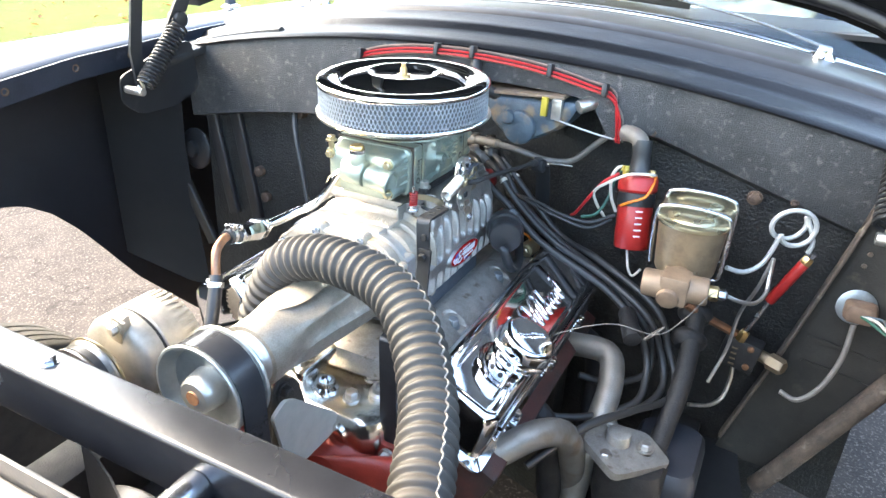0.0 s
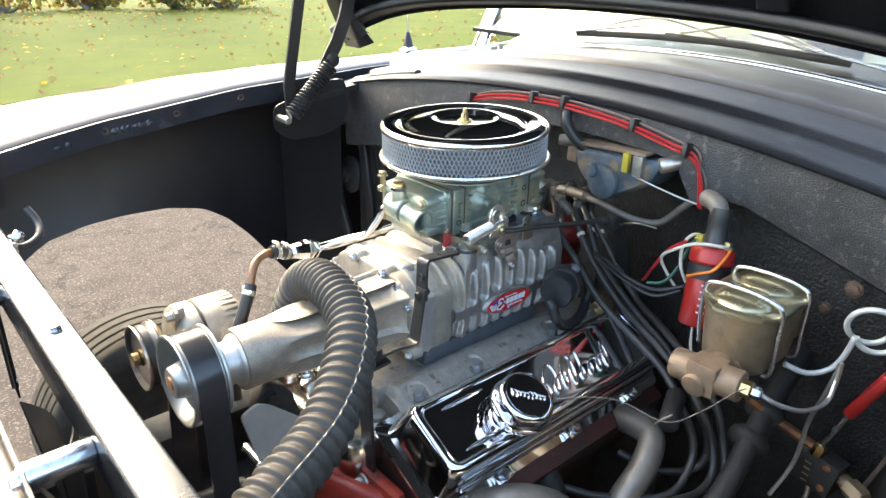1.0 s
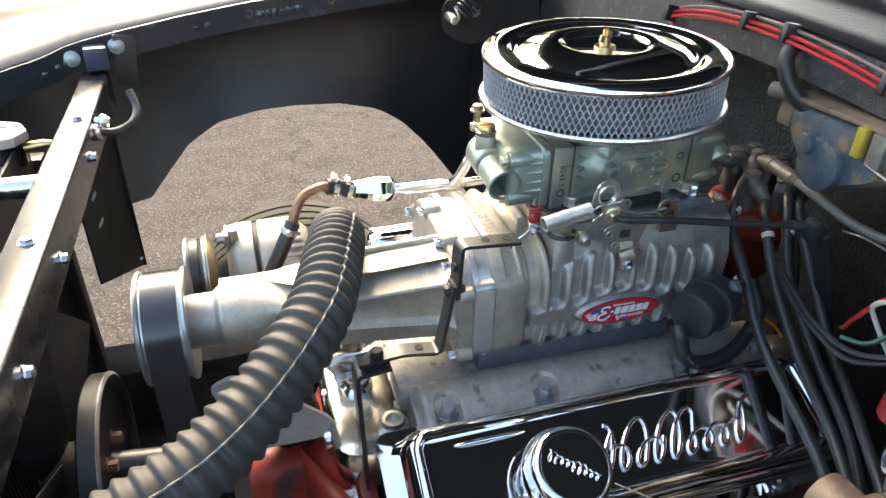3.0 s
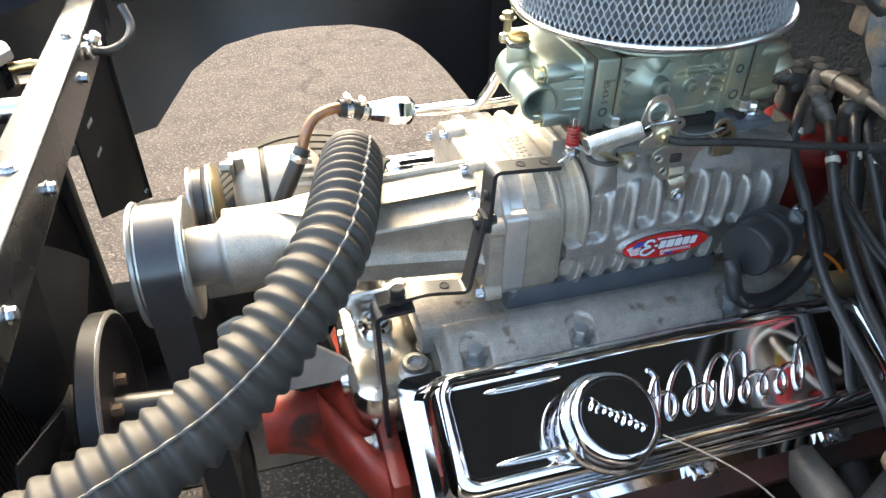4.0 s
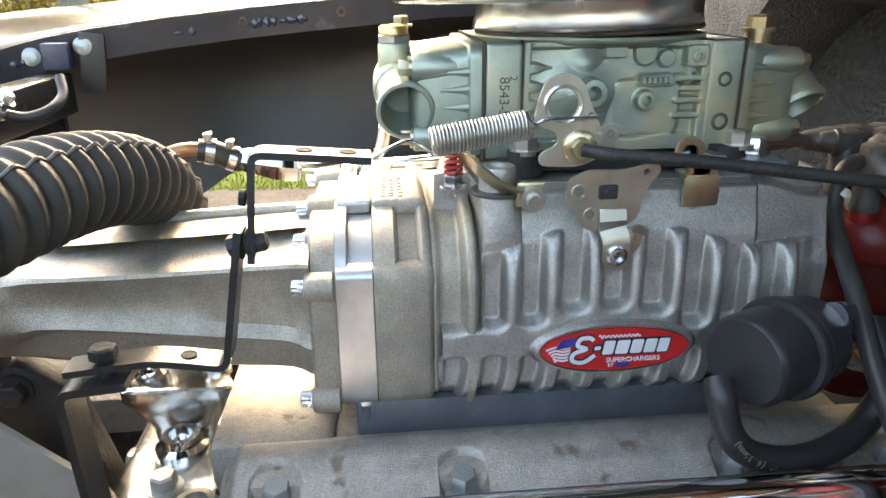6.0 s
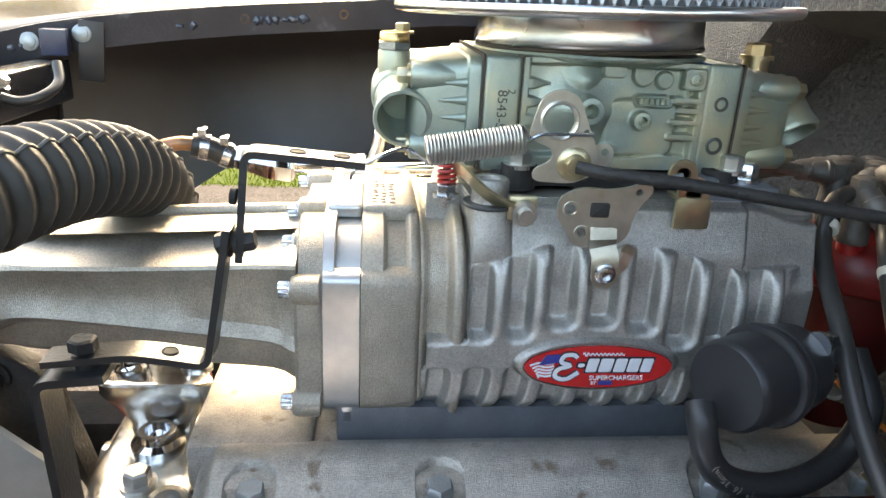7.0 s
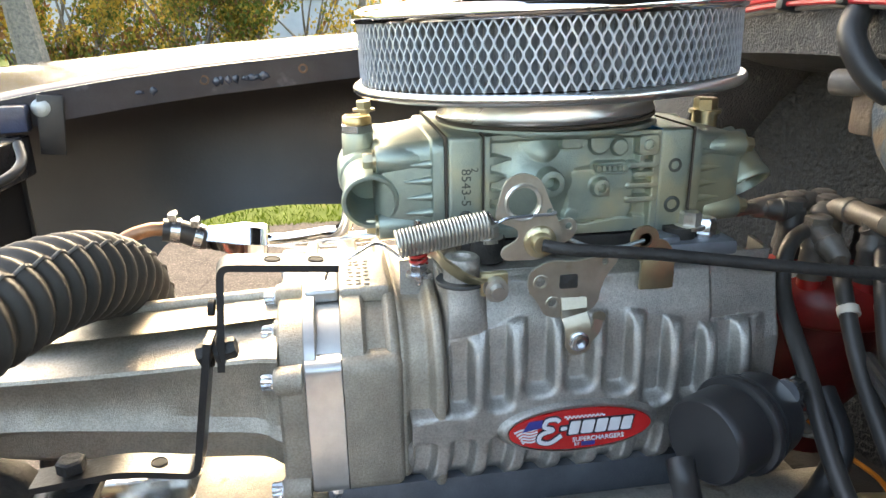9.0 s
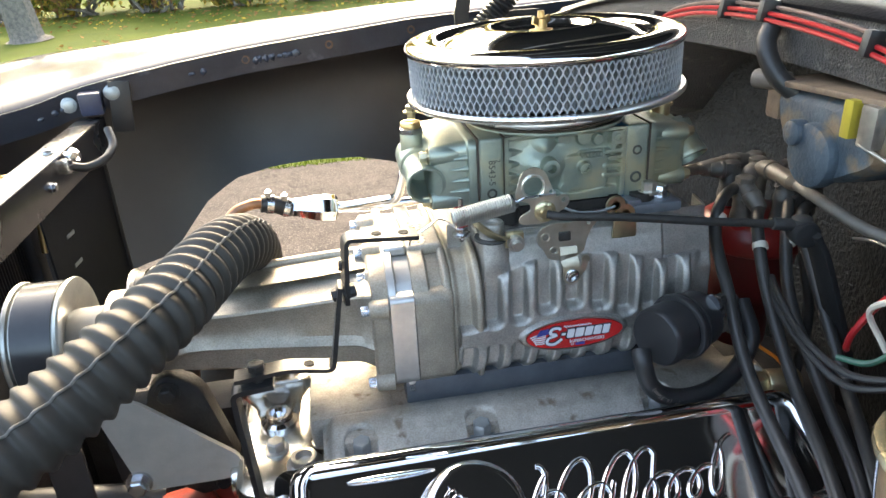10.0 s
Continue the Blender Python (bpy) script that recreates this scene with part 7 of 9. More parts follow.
# each boot: tower offset, direction and length of its side arm, colour, lead's way down
BOOTS = [
    ((-0.020, 0.022), (-0.95, 0.2, 0.05), 0.020, DARKBOOT, None),
    ((0.014, 0.026), (-0.75, -0.62, -0.22), 0.034, BOOT, [(0.172, -0.052, 0.926), (0.154, -0.076, 0.900), (0.14, -0.129, 0.868), (0.126, -0.197, 0.822), (0.110, -0.319, 0.775), (0.092, -0.377, 0.735), (0.092, -0.402, 0.690), (0.067, -0.412, 0.660), (0.022, -0.407, 0.640), (-0.040, -0.350, 0.635), (-0.075, -0.300, 0.640)]),
    ((-0.034, -0.027), (0.12, -0.80, -0.58), 0.030, BOOT, [(0.194, -0.082, 0.905), (0.180, -0.130, 0.860), (0.164, -0.205, 0.812), (0.135, -0.305, 0.785), (0.104, -0.388, 0.752), (0.113, -0.420, 0.690), (0.080, -0.438, 0.650), (0.010, -0.424, 0.650), (-0.085, -0.376, 0.668), (-0.150, -0.325, 0.650)]),
    ((0.038, -0.028), (-0.15, -0.75, -0.60), 0.026, BOOT, [(0.246, -0.075, 0.905), (0.232, -0.127, 0.862), (0.218, -0.203, 0.800), (0.175, -0.291, 0.79), (0.128, -0.398, 0.755), (0.122, -0.432, 0.690), (0.090, -0.456, 0.650), (0.047, -0.450, 0.645), (-0.030, -0.408, 0.660), (-0.100, -0.365, 0.668), (-0.190, -0.310, 0.640)]),
    ((0.036, 0.004), (-0.30, -0.88, -0.30), 0.028, DARKBOOT, [(0.230, -0.075, 0.905), (0.205, -0.130, 0.85), (0.188, -0.215, 0.80), (0.165, -0.300, 0.770), (0.125, -0.380, 0.730), (0.130, -0.405, 0.680), (0.110, -0.405, 0.640), (0.07, -0.36, 0.630), (0.05, -0.31, 0.640)]),
    ((-0.010, 0.040), (-0.97, -0.20, 0.02), 0.040, BOOT, None),
    ((0.022, 0.044), (-0.98, 0.05, 0.02), 0.040, BOOT, None),
    ((0.002, -0.042), (0.55, -0.30, -0.75), 0.022, DARKBOOT, None),
]
for k, (off, out, reach, colour, way) in enumerate(BOOTS):
    p0 = DC + Vector((off[0], off[1], 0.893))
    bm = B()
    cyl(bm, p0 - Vector((0, 0, 0.022)), p0 + Vector((0, 0, 0.014)), 0.0090, seg=16, bev=0.002)
    part("tower", bm, REDPLASTIC, dcap)
    ld = thing("plug_lead", "thick dark spark plug lead with angled boot", "plug lead", p0 + Vector((0, 0, 0.008)), "plug leads")
    out = Vector(out).normalized()
    knee = p0 + Vector((0, 0, 0.047))
    bm = B()
    lathe(bm, p0 + Vector((0, 0, 0.008)), (0, 0, 1), [(0.0112, 0), (0.0115, 0.002), (0.0110, 0.008), (0.0100, 0.011), (0.0094, 0.022), (0.0104, 0.024), (0.0104, 0.028), (0.0090, 0.030), (0.0088, 0.045)], 20)
    lathe(bm, p0 + Vector((0, 0, 0.050)), (0, 0, 1), [(0.0092, 0), (0.0098, 0.001), (0.0098, 0.0060), (0.0080, 0.0072), (0, 0.0074)], 6)
    lathe(bm, knee, out, [(0.0088, -0.006), (0.0090, reach * 0.40), (0.0102, reach * 0.44), (0.0102, reach * 0.60), (0.0092, reach * 0.64), (0.0080, reach), (0.0060, reach + 0.003)], 20)
    part("boot", bm, colour, ld)
    end = knee + out * reach
    path = [end, *way] if way else [end, end + out * 0.012, Vector((0.150, 0.010 + 0.006 * k, 0.936 - 0.003 * k)), Vector((0.140, 0.022 + 0.006 * k, 0.924 - 0.003 * k)), Vector((0.134, 0.050 + 0.006 * k, 0.91)), Vector((0.11, 0.13, 0.86)), Vector((0.04, 0.22, 0.76))]
    if k == 7:
        path = [end, end + out * 0.015, Vector((0.252, -0.078, 0.87)), Vector((0.262, -0.09, 0.80)), Vector((0.25, -0.10, 0.72))]
    bm = B()
    tube(bm, path, 0.0058 if way else 0.0050, 12, 8)
    part("lead", bm, LEADMAT if way or k == 7 else BOOT, ld)
    if way:
        bm = B()
        q = Vector(way[0]).lerp(Vector(way[1]), 0.25 + 0.2 * (k % 2))
        dd = (Vector(way[1]) - Vector(way[0])).normalized()
        cyl(bm, q, q + dd * 0.007, 0.0072, seg=16, bev=0.001)
        part("marker_ring", bm, WHITEWIRE, ld, "pale ring on the lead")
bm = B()
sweep(bm, smooth_path([(0.184, -0.166, 0.936), (0.200, -0.164, 0.910), (0.222, -0.161, 0.862), (0.248, -0.158, 0.80), (0.270, -0.155, 0.73)], 4), rrect(0.006, 0.026, 0.002, 2), up=(0, 1, 0))
cyl(bm, (0.180, -0.172, 0.934), (0.182, -0.152, 0.934), 0.0115, seg=20, bev=0.003)
solo("pedal_crank", bm, BAFFLE, "flat black steel crank below the throttle rod", "crank")

# ---- breather valve at the blower's side ----
br = thing("vacuum_valve", "round black plastic vacuum valve beside the supercharger", "valve", (0.08, -0.14, 0.815))
VA, VB = Vector((0.055, -0.160, 0.847)), Vector((0.123, -0.130, 0.847))
vd = (VB - VA).normalized()
bm = B()
lathe(bm, VA, vd, [(0, 0), (0.0244, 0.0005), (0.0265, 0.003), (0.0269, 0.006), (0.0270, 0.027), (0.0258, 0.0278), (0.0258, 0.0290), (0.0300, 0.0298), (0.0308, 0.0310), (0.0308, 0.0345), (0.0300, 0.0358), (0.0276, 0.0362), (0.0276, 0.0395), (0.0290, 0.0400), (0.0290, 0.0425), (0.0266, 0.0430), (0.0262, 0.058), (0.0250, 0.062), (0, 0.062)], 48)
part("body", bm, PLASTIC, br)
bm = B()
lathe(bm, VA + vd * 0.064, vd, [(0.012, 0), (0.012, 0.018), (0.009, 0.020), (0.009, 0.045)], 20)
bolt(bm, VA + vd * 0.060 + Vector((0.004, -0.012, 0.020)), vd, 0.006, 0.012)
part("fitting", bm, ZINC, br)
bm = B()
bolt(bm, (0.141, -0.120, 0.853), (0.2, -1, 0.1), 0.0062, 0.007)
part("bolt", bm, ZINC, br)
bm = B()
tube(bm, [(0.126, -0.126, 0.834), (0.142, -0.120, 0.826), (0.158, -0.116, 0.820), (0.170, -0.113, 0.812)], 0.0068, 14, 5)
for q in ((0.142, -0.120, 0.826), (0.160, -0.1155, 0.8192)):
    lathe(bm, q, (0.85, 0.2, -0.42), [(0.0068, -0.003), (0.0092, -0.002), (0.0092, 0.002), (0.0068, 0.003)], 18)
part("elbow", bm, mat("smoky_grey_plastic", (0.30, 0.29, 0.26), (0.20, 0.19, 0.17), 0.22, 0, 50, 0.1, 400, 0.06), br, "smoky grey elbow")
vh = thing("vacuum_hose", "curved black vacuum hose below the valve", "hose", (0.08, -0.17, 0.79))
bm = B()
tube(bm, [(0.044, -0.158, 0.835), (0.043, -0.166, 0.828), (0.048, -0.172, 0.808), (0.062, -0.174, 0.795), (0.088, -0.172, 0.788), (0.118, -0.164, 0.788), (0.145, -0.152, 0.796), (0.162, -0.142, 0.821), (0.165, -0.115, 0.845)], 0.0082, 16, 7)
part("hose_body", bm, RUBBER, vh)
# printed size marking, read along the bend towards the valve
mark_line = smooth_path([(0.080, -0.1725, 0.7890), (0.062, -0.174, 0.795), (0.048, -0.172, 0.808), (0.0425, -0.166, 0.828)], 60)
run, marks = 0.0, list('1/4" (6.35mm)')
for a, b in zip(mark_line, mark_line[1:]):
    run += (b - a).length
    if marks and run > 0.0027:
        run = 0.0
        r = (b - a).normalized()
        nn = (Vector((0, -1, 0)) - r * Vector((0, -1, 0)).dot(r)).normalized()
        turn = Matrix((r, nn.cross(r), nn)).transposed().to_4x4()
        ch = marks.pop(0)
        if ch != " ":
            lettering(ch, 0.0052, Matrix.Translation(a + nn * 0.0083) @ turn, GREYPLASTIC, vh, "lettering", 0.0002)
bm = B()
cyl(bm, (0.175, -0.155, 0.775), (0.205, -0.16, 0.775), 0.014, seg=20, bev=0.002)
bolt(bm, (0.175, -0.155, 0.775), (-1, 0, 0), 0.009, 0.008)
solo("sender_unit", bm, YELLOWZINC, "gold zinc sender unit behind the manifold", "sender")
wire("sender_wire", [(0.15, -0.125, 0.83), (0.165, -0.14, 0.815), (0.185, -0.152, 0.80), (0.195, -0.158, 0.785)], 0.0018, ORANGEWIRE, "thin orange wire to the sender", "wire")

# ---- brake hydraulics ----
mc = thing("brake_master_cylinder", "bronze coloured dual brake master cylinder with wire bails", "brake cylinder", (0.12, -0.43, 0.83))


def mcsec(z, s, x0=0.125, y0=-0.430):
    return [(x0 + a * s, y0 + b * s, z) for a, b in rrect(0.150, 0.098, 0.046, 7)]


bm = B()
loft(bm, [mcsec(0.842, 0.80), mcsec(0.850, 0.88), mcsec(0.875, 0.92), mcsec(0.916, 0.97), mcsec(0.922, 1.0), mcsec(0.926, 1.0)])
cyl(bm, (0.06, -0.43, 0.850), (0.25, -0.43, 0.850), 0.026, seg=28, bev=0.003)
part("reservoir", bm, BRONZEPAINT, mc)
bm = B()
cyl(bm, (0.024, -0.385, 0.849), (0.030, -0.475, 0.853), 0.020, seg=24, bev=0.004)
box(bm, (0.026, -0.43, 0.851), (0.040, 0.040, 0.042), None, 0.005)
cyl(bm, (0.003, -0.425, 0.838), (0.03, -0.425, 0.845), 0.016, seg=20, bev=0.004)
cyl(bm, (0.03, -0.43, 0.850), (0.07, -0.43, 0.850), 0.020, seg=20)
part("outlet_tee", bm, mat("matte_tan_bronze", (0.34, 0.235, 0.15), (0.22, 0.15, 0.10), 0.52, 0.45, 40, 0.4, 500, 0.1, spots=((0.13, 0.09, 0.06), 30, 0.62)), mc, "tarnished brass coloured outlet block")
GOLD = mat("gold_dichromate_lid", (0.62, 0.55, 0.34), (0.48, 0.42, 0.28), 0.28, 0.9, 25, 0.1, 300, 0.08)
bm = B()
loft(bm, [mcsec(0.9265, 1.05), mcsec(0.9285, 1.06), mcsec(0.9320, 1.05), mcsec(0.9345, 0.98), mcsec(0.9350, 0.90)])
for x, s in ((0.090, 1), (0.160, 1)):
    lathe(bm, (x, -0.43, 0.9345), (0, 0, 1), [(0.037, 0), (0.034, 0.004), (0.026, 0.0075), (0.012, 0.009), (0, 0.0092)], 32)
part("lid", bm, GOLD, mc, "gold zinc lid with two domes")
for x in (0.086, 0.160):
    bm = B()
    tube(bm, [(x + 0.004, -0.381, 0.852), (x, -0.379, 0.89), (x - 0.002, -0.380, 0.935), (x - 0.003, -0.392, 0.947), (x - 0.003, -0.43, 0.9505), (x - 0.003, -0.468, 0.947), (x - 0.002, -0.481, 0.935), (x, -0.481, 0.89), (x + 0.004, -0.480, 0.850), (x + 0.004, -0.470, 0.842)], 0.0030, 10, 6)
    part("wire_bail", bm, ZINC, mc, "pale zinc wire bail")
bm = B()
lathe(bm, (0.026, -0.474, 0.8545), (0.12, -1, 0.02), [(0.011, 0), (0.011, 0.012), (0.009, 0.014)], 6)
part("brass_nut", bm, BRASS, mc)
bm = B()
lathe(bm, (0.028, -0.487, 0.8548), (0.12, -1, 0.02), [(0.0075, 0), (0.0075, 0.009), (0.005, 0.012)], 6)
part("tube_nut", bm, ZINC, mc)
wire("brake_line", [(0.029, -0.497, 0.855), (0.036, -0.515, 0.848), (0.062, -0.535, 0.838), (0.10, -0.546, 0.838), (0.118, -0.546, 0.858), (0.124, -0.545, 0.884)], 0.0030, STEEL, "bent steel brake line", "brake line")
bm = B()
loopc = Vector((0.157, -0.560, 0.926))
pts = [(0.11, -0.487, 0.860), (0.125, -0.510, 0.852), (0.140, -0.530, 0.862), (0.146, -0.540, 0.885)]
u1, u2 = Vector((0.35, -0.93, 0.0)).normalized(), Vector((-0.15, -0.05, 0.98)).normalized()
for k in range(27):
    a = radians(200 + 540 * k / 26)
    pts.append(loopc + u1 * (0.027 * math.cos(a)) + u2 * (0.027 * math.sin(a)) + Vector((0.010 * k / 26 - 0.005, 0.020 * k / 26 - 0.010, 0.008 * k / 26 - 0.004)))
pts += [(0.168, -0.590, 0.905), (0.170, -0.588, 0.885)]
tube(bm, pts, 0.0036, 10, 3)
solo("brake_line", bm, mat("pale_coated_line", (0.60, 0.60, 0.58), (0.48, 0.48, 0.46), 0.35, 0.3, 50), "pale coated brake line wound in a loop", "brake line")
rv = thing("line_valve", "slim red anodised brake line valve with brass end", "valve", (0.175, -0.57, 0.75))
R0, R1 = Vector((0.1705, -0.588, 0.868)), Vector((0.174, -0.556, 0.792))
bm = B()
cyl(bm, R0, R1, 0.0082, seg=22, bev=0.002)
part("barrel", bm, REDPLASTIC, rv)
bm = B()
rd = (R0 - R1).normalized()
lathe(bm, R0, rd, [(0.0085, -0.001), (0.0085, 0.009), (0.006, 0.012)], 6)
lathe(bm, (0.178, -0.534, 0.722), (-0.05, -0.25, 1), [(0.0085, -0.012), (0.0085, 0.004), (0.006, 0.008)], 6)
parts("brass_end", bm, BRASS, rv)
bm = B()
cyl(bm, R0 + rd * 0.011, R0 + rd * 0.020, 0.0055, seg=6)
tube(bm, [R1, R1.lerp(Vector((0.178, -0.535, 0.725)), 0.5), (0.178, -0.535, 0.728)], 0.0038, 10, 4)
parts("line_end", bm, ZINC, rv)
pv = thing("proportioning_valve", "dark brass block valve with brake lines", "brake valve", (0.188, -0.534, 0.655))
bm = B()
box(bm, (0.192, -0.536, 0.683), (0.030, 0.058, 0.054), pose(0, 0, 0, 8, 0, -8).to_3x3(), 0.003)
part("block", bm, GREASE, pv)
bm = B()
cyl(bm, (0.190, -0.566, 0.686), (0.180, -0.582, 0.686), 0.010, seg=16, bev=0.002)
lathe(bm, (0.181, -0.580, 0.686), (-0.5, -0.85, 0), [(0.014, 0), (0.014, 0.022), (0.011, 0.026), (0, 0.026)], 6)
part("end_nut", bm, BRONZEPAINT, pv)
for y, z in ((-0.550, 0.700), (-0.549, 0.666)):
    bm = B()
    cyl(bm, (0.178, y, z), (0.172, y, z), 0.0055, seg=14, bev=0.001)
    part("screw", bm, COPPER, pv, "copper coloured screw")
bm = B()
for k in range(4):
    prism(bm, [(-0.0045, -0.0014), (0.0045, -0.0014), (0.0045, 0.0014), (-0.0045, 0.0014)], 0.0008, Matrix.Translation((0.1755, -0.5265, 0.665 + 0.010 * k)) @ pose(0, 0, 0, 90, 0, -98))
parts("cast_mark", bm, BRONZEPAINT, pv, "raised unreadable cast marks")
wire("brake_line", [(0.19, -0.525, 0.712), (0.182, -0.50, 0.724), (0.165, -0.465, 0.745), (0.15, -0.44, 0.765)], 0.0075, COPPER, "thick copper brown pipe to the valve", "brake line")
wire("brake_line", [(0.19, -0.530, 0.655), (0.185, -0.532, 0.63), (0.17, -0.527, 0.60), (0.15, -0.51, 0.59), (0.12, -0.48, 0.60)], 0.0035, STEEL, "bent steel brake line", "brake line")
wire("brake_line", [(0.124, -0.545, 0.884), (0.13, -0.535, 0.83), (0.15, -0.52, 0.77), (0.155, -0.515, 0.70), (0.14, -0.50, 0.64)], 0.0030, STEEL, "bent steel brake line", "brake line")
wire("bare_wire", [(-0.103, -0.301, 0.800), (-0.088, -0.34, 0.818), (-0.073, -0.378, 0.825), (-0.054, -0.428, 0.815), (-0.025, -0.455, 0.832), (0.010, -0.476, 0.856), (0.026, -0.488, 0.862)], 0.0007, GREYPLASTIC, "thin pale wire strung to the brake fitting", "wire")
bm = B()
tube(bm, [(-0.056, -0.415, 0.803), (-0.066, -0.425, 0.82), (-0.056, -0.435, 0.83), (-0.046, -0.425, 0.816), (-0.05, -0.412, 0.80)], 0.0010, 8, 6)
solo("wire_tie", bm, GREYPLASTIC, "pale twisted tie round the leads", "tie")
# column boot and steering parts below
bm = B()
tube(bm, [(0.27, -0.455, 0.800), (0.20, -0.458, 0.765), (0.13, -0.462, 0.715), (0.07, -0.465, 0.665), (-0.02, -0.455, 0.59)], 0.015, 22, 6)
for t in (0.3, 0.45):
    q = Vector((0.25, -0.455, 0.79)).lerp(Vector((0.0, -0.46, 0.61)), t)
    lathe(bm, q, (-0.8, 0, -0.55), [(0.017, -0.016), (0.027, -0.006), (0.029, 0), (0.027, 0.006), (0.017, 0.016)], 24)
solo("steering_column", bm, GREASE, "dull black steering column and boot", "steering column")
sb = thing("steering_box", "cast grey steering box with bolted cover", "steering box", (-0.06, -0.42, 0.52))
bm = B()
loft(bm, [[(-0.06 + a * s, -0.43 + b * s, z) for a, b in rrect(0.10, 0.10, 0.03, 4)] for z, s in ((0.50, 0.8), (0.56, 1.0), (0.60, 1.0), (0.612, 0.9))])
part("housing", bm, GREASE, sb)
bm = B()
prism(bm, rounded([(-0.055, -0.045), (0.05, -0.05), (0.058, 0.01), (0.0, 0.055), (-0.055, 0.03)], 0.012), 0.012, pose(-0.066, -0.413, 0.616, 6, 8, -35))
cyl(bm, (-0.062, -0.405, 0.620), (-0.062, -0.405, 0.646), 0.018, seg=22, bev=0.004)
part("cover", bm, CASTDULL, sb)
for x, y in ((-0.104, -0.398), (-0.057, -0.444), (-0.034, -0.388)):
    bm = B()
    bolt(bm, (x, y, 0.626), (0, 0, 1), 0.009, 0.010)
    part("bolt", bm, STEEL, sb)
bm = B()
loft(bm, [[(0.000 + a * k, -0.470 + b * k, z) for a, b in rrect(0.150, 0.105, 0.030, 5)] for z, k in ((0.44, 0.85), (0.48, 1.0), (0.575, 1.0), (0.592, 0.95), (0.600, 0.84))])
solo("rubber_boot", bm, mat("blue_black_rubber", (0.030, 0.033, 0.042), (0.020, 0.022, 0.028), 0.5, 0, 14, 0.2, 300), "soft blue-black rubber cover beside the steering box", "cover")
hdr = thing("exhaust_header", "dull grey steel exhaust header tubes", "exhaust", (-0.05, -0.33, 0.40))
HEADERSTEEL = mat("dull_header_steel", (0.36, 0.33, 0.285), (0.22, 0.19, 0.16), 0.45, 0.6, 16, 0.4, 400, 0.1, spots=((0.20, 0.14, 0.09), 12, 0.60))
PRIMARIES = ([(-0.225, -0.275, 0.672), (-0.180, -0.318, 0.692), (-0.122, -0.343, 0.655), (-0.082, -0.350, 0.570), (-0.055, -0.345, 0.480), (-0.04, -0.34, 0.39)],
             [(-0.085, -0.262, 0.665), (-0.090, -0.300, 0.640), (-0.090, -0.315, 0.580), (-0.080, -0.320, 0.500), (-0.05, -0.33, 0.39)],
             [(0.085, -0.275, 0.672), (0.070, -0.345, 0.684), (0.030, -0.366, 0.664), (-0.020, -0.368, 0.630), (-0.065, -0.362, 0.570), (-0.075, -0.350, 0.46), (-0.06, -0.34, 0.39)],
             [(0.140, -0.262, 0.665), (0.140, -0.310, 0.640), (0.120, -0.325, 0.560), (0.060, -0.330, 0.460), (0.0, -0.33, 0.39)])
for k, way in enumerate(PRIMARIES):
    bm = B()
    tube(bm, way, 0.0195, 22, 8)
    # Every other tube takes a dark copy, standing for tubes lost in shade.
    part("primary_tube", bm, HEADERSTEEL if k % 2 == 0 else GREASE, hdr)
bm = B()
box(bm, (-0.03, -0.262, 0.665), (0.42, 0.014, 0.05), None, 0.003)
part("flange", bm, RUSTY, hdr)
bm = B()
cyl(bm, (0.04, -0.385, 0.738), (0.10, -0.36, 0.75), 0.014, seg=18, bev=0.003)
solo("grease_cap", bm, GREASE, "dark greasy cap near the leads", "cap")
# chassis rail and dark baffle on the driver's side
bm = B()
box(bm, (-0.20, -0.46, 0.40), (1.7, 0.09, 0.13), None, 0.008)
solo("chassis_rail", bm, GREASE, "greasy black chassis rail", "chassis rail", "chassis rails")
bm = B()
box(bm, (-0.20, 0.42, 0.40), (1.7, 0.09, 0.13), None, 0.008)
solo("chassis_rail", bm, GREASE, "greasy black chassis rail", "chassis rail", "chassis rails")
# Two added sheets keep bright ground from showing in the dark gaps.
bm = B()
sheet(bm, [[(x, y, 0.33 + 0.05 * (x + 0.1) ** 2) for y in (-0.27, -0.40, -0.52, -0.60)] for x in (-0.50, -0.30, -0.10, 0.10, 0.21)], 0.004)
solo("lower_apron", bm, GREASE, "added dark sheet that hides the ground beside the engine", "panel")
bm = B()
sheet(bm, [[(x, y, 0.34 - 0.03 * (x + 0.2) ** 2) for y in (0.10, 0.25, 0.40, 0.58)] for x in (-0.66, -0.45, -0.25, 0.0, 0.21)], 0.004)
solo("lower_apron", bm, GREASE, "added dark sheet that hides the ground below the alternator", "panel")
baf = thing("splash_panel", "dark dusty splash panel behind the wheel", "panel", (0.2, -0.70, 0.42))
bm = B()
def splash_low(y):
    return max(0.46, 0.475 + 2.04 * (-0.645 - y)) if y > -0.80 else 0.80


sheet(bm, [[(0.215 - 0.03 * k / 14, y0 + (-0.93 - y0) * k / 14, max(z, min(splash_low(y0 + (-0.93 - y0) * k / 14), 0.99))) for k in range(15)] for z, y0 in ((0.995, -0.665), (0.90, -0.645), (0.80, -0.622), (0.70, -0.596), (0.60, -0.570), (0.46, -0.535))], 0.003)
part("sheet", bm, SPLASH, baf)
bm = B()
sweep(bm, [(0.205, -0.665, 0.995), (0.205, -0.645, 0.90), (0.205, -0.596, 0.70), (0.205, -0.540, 0.50)], rrect(0.006, 0.020, 0.002, 2), up=(1, 0, 0))
part("seam_flange", bm, DUSTYRUST, baf, "dusty brown welded seam")
bm = B()
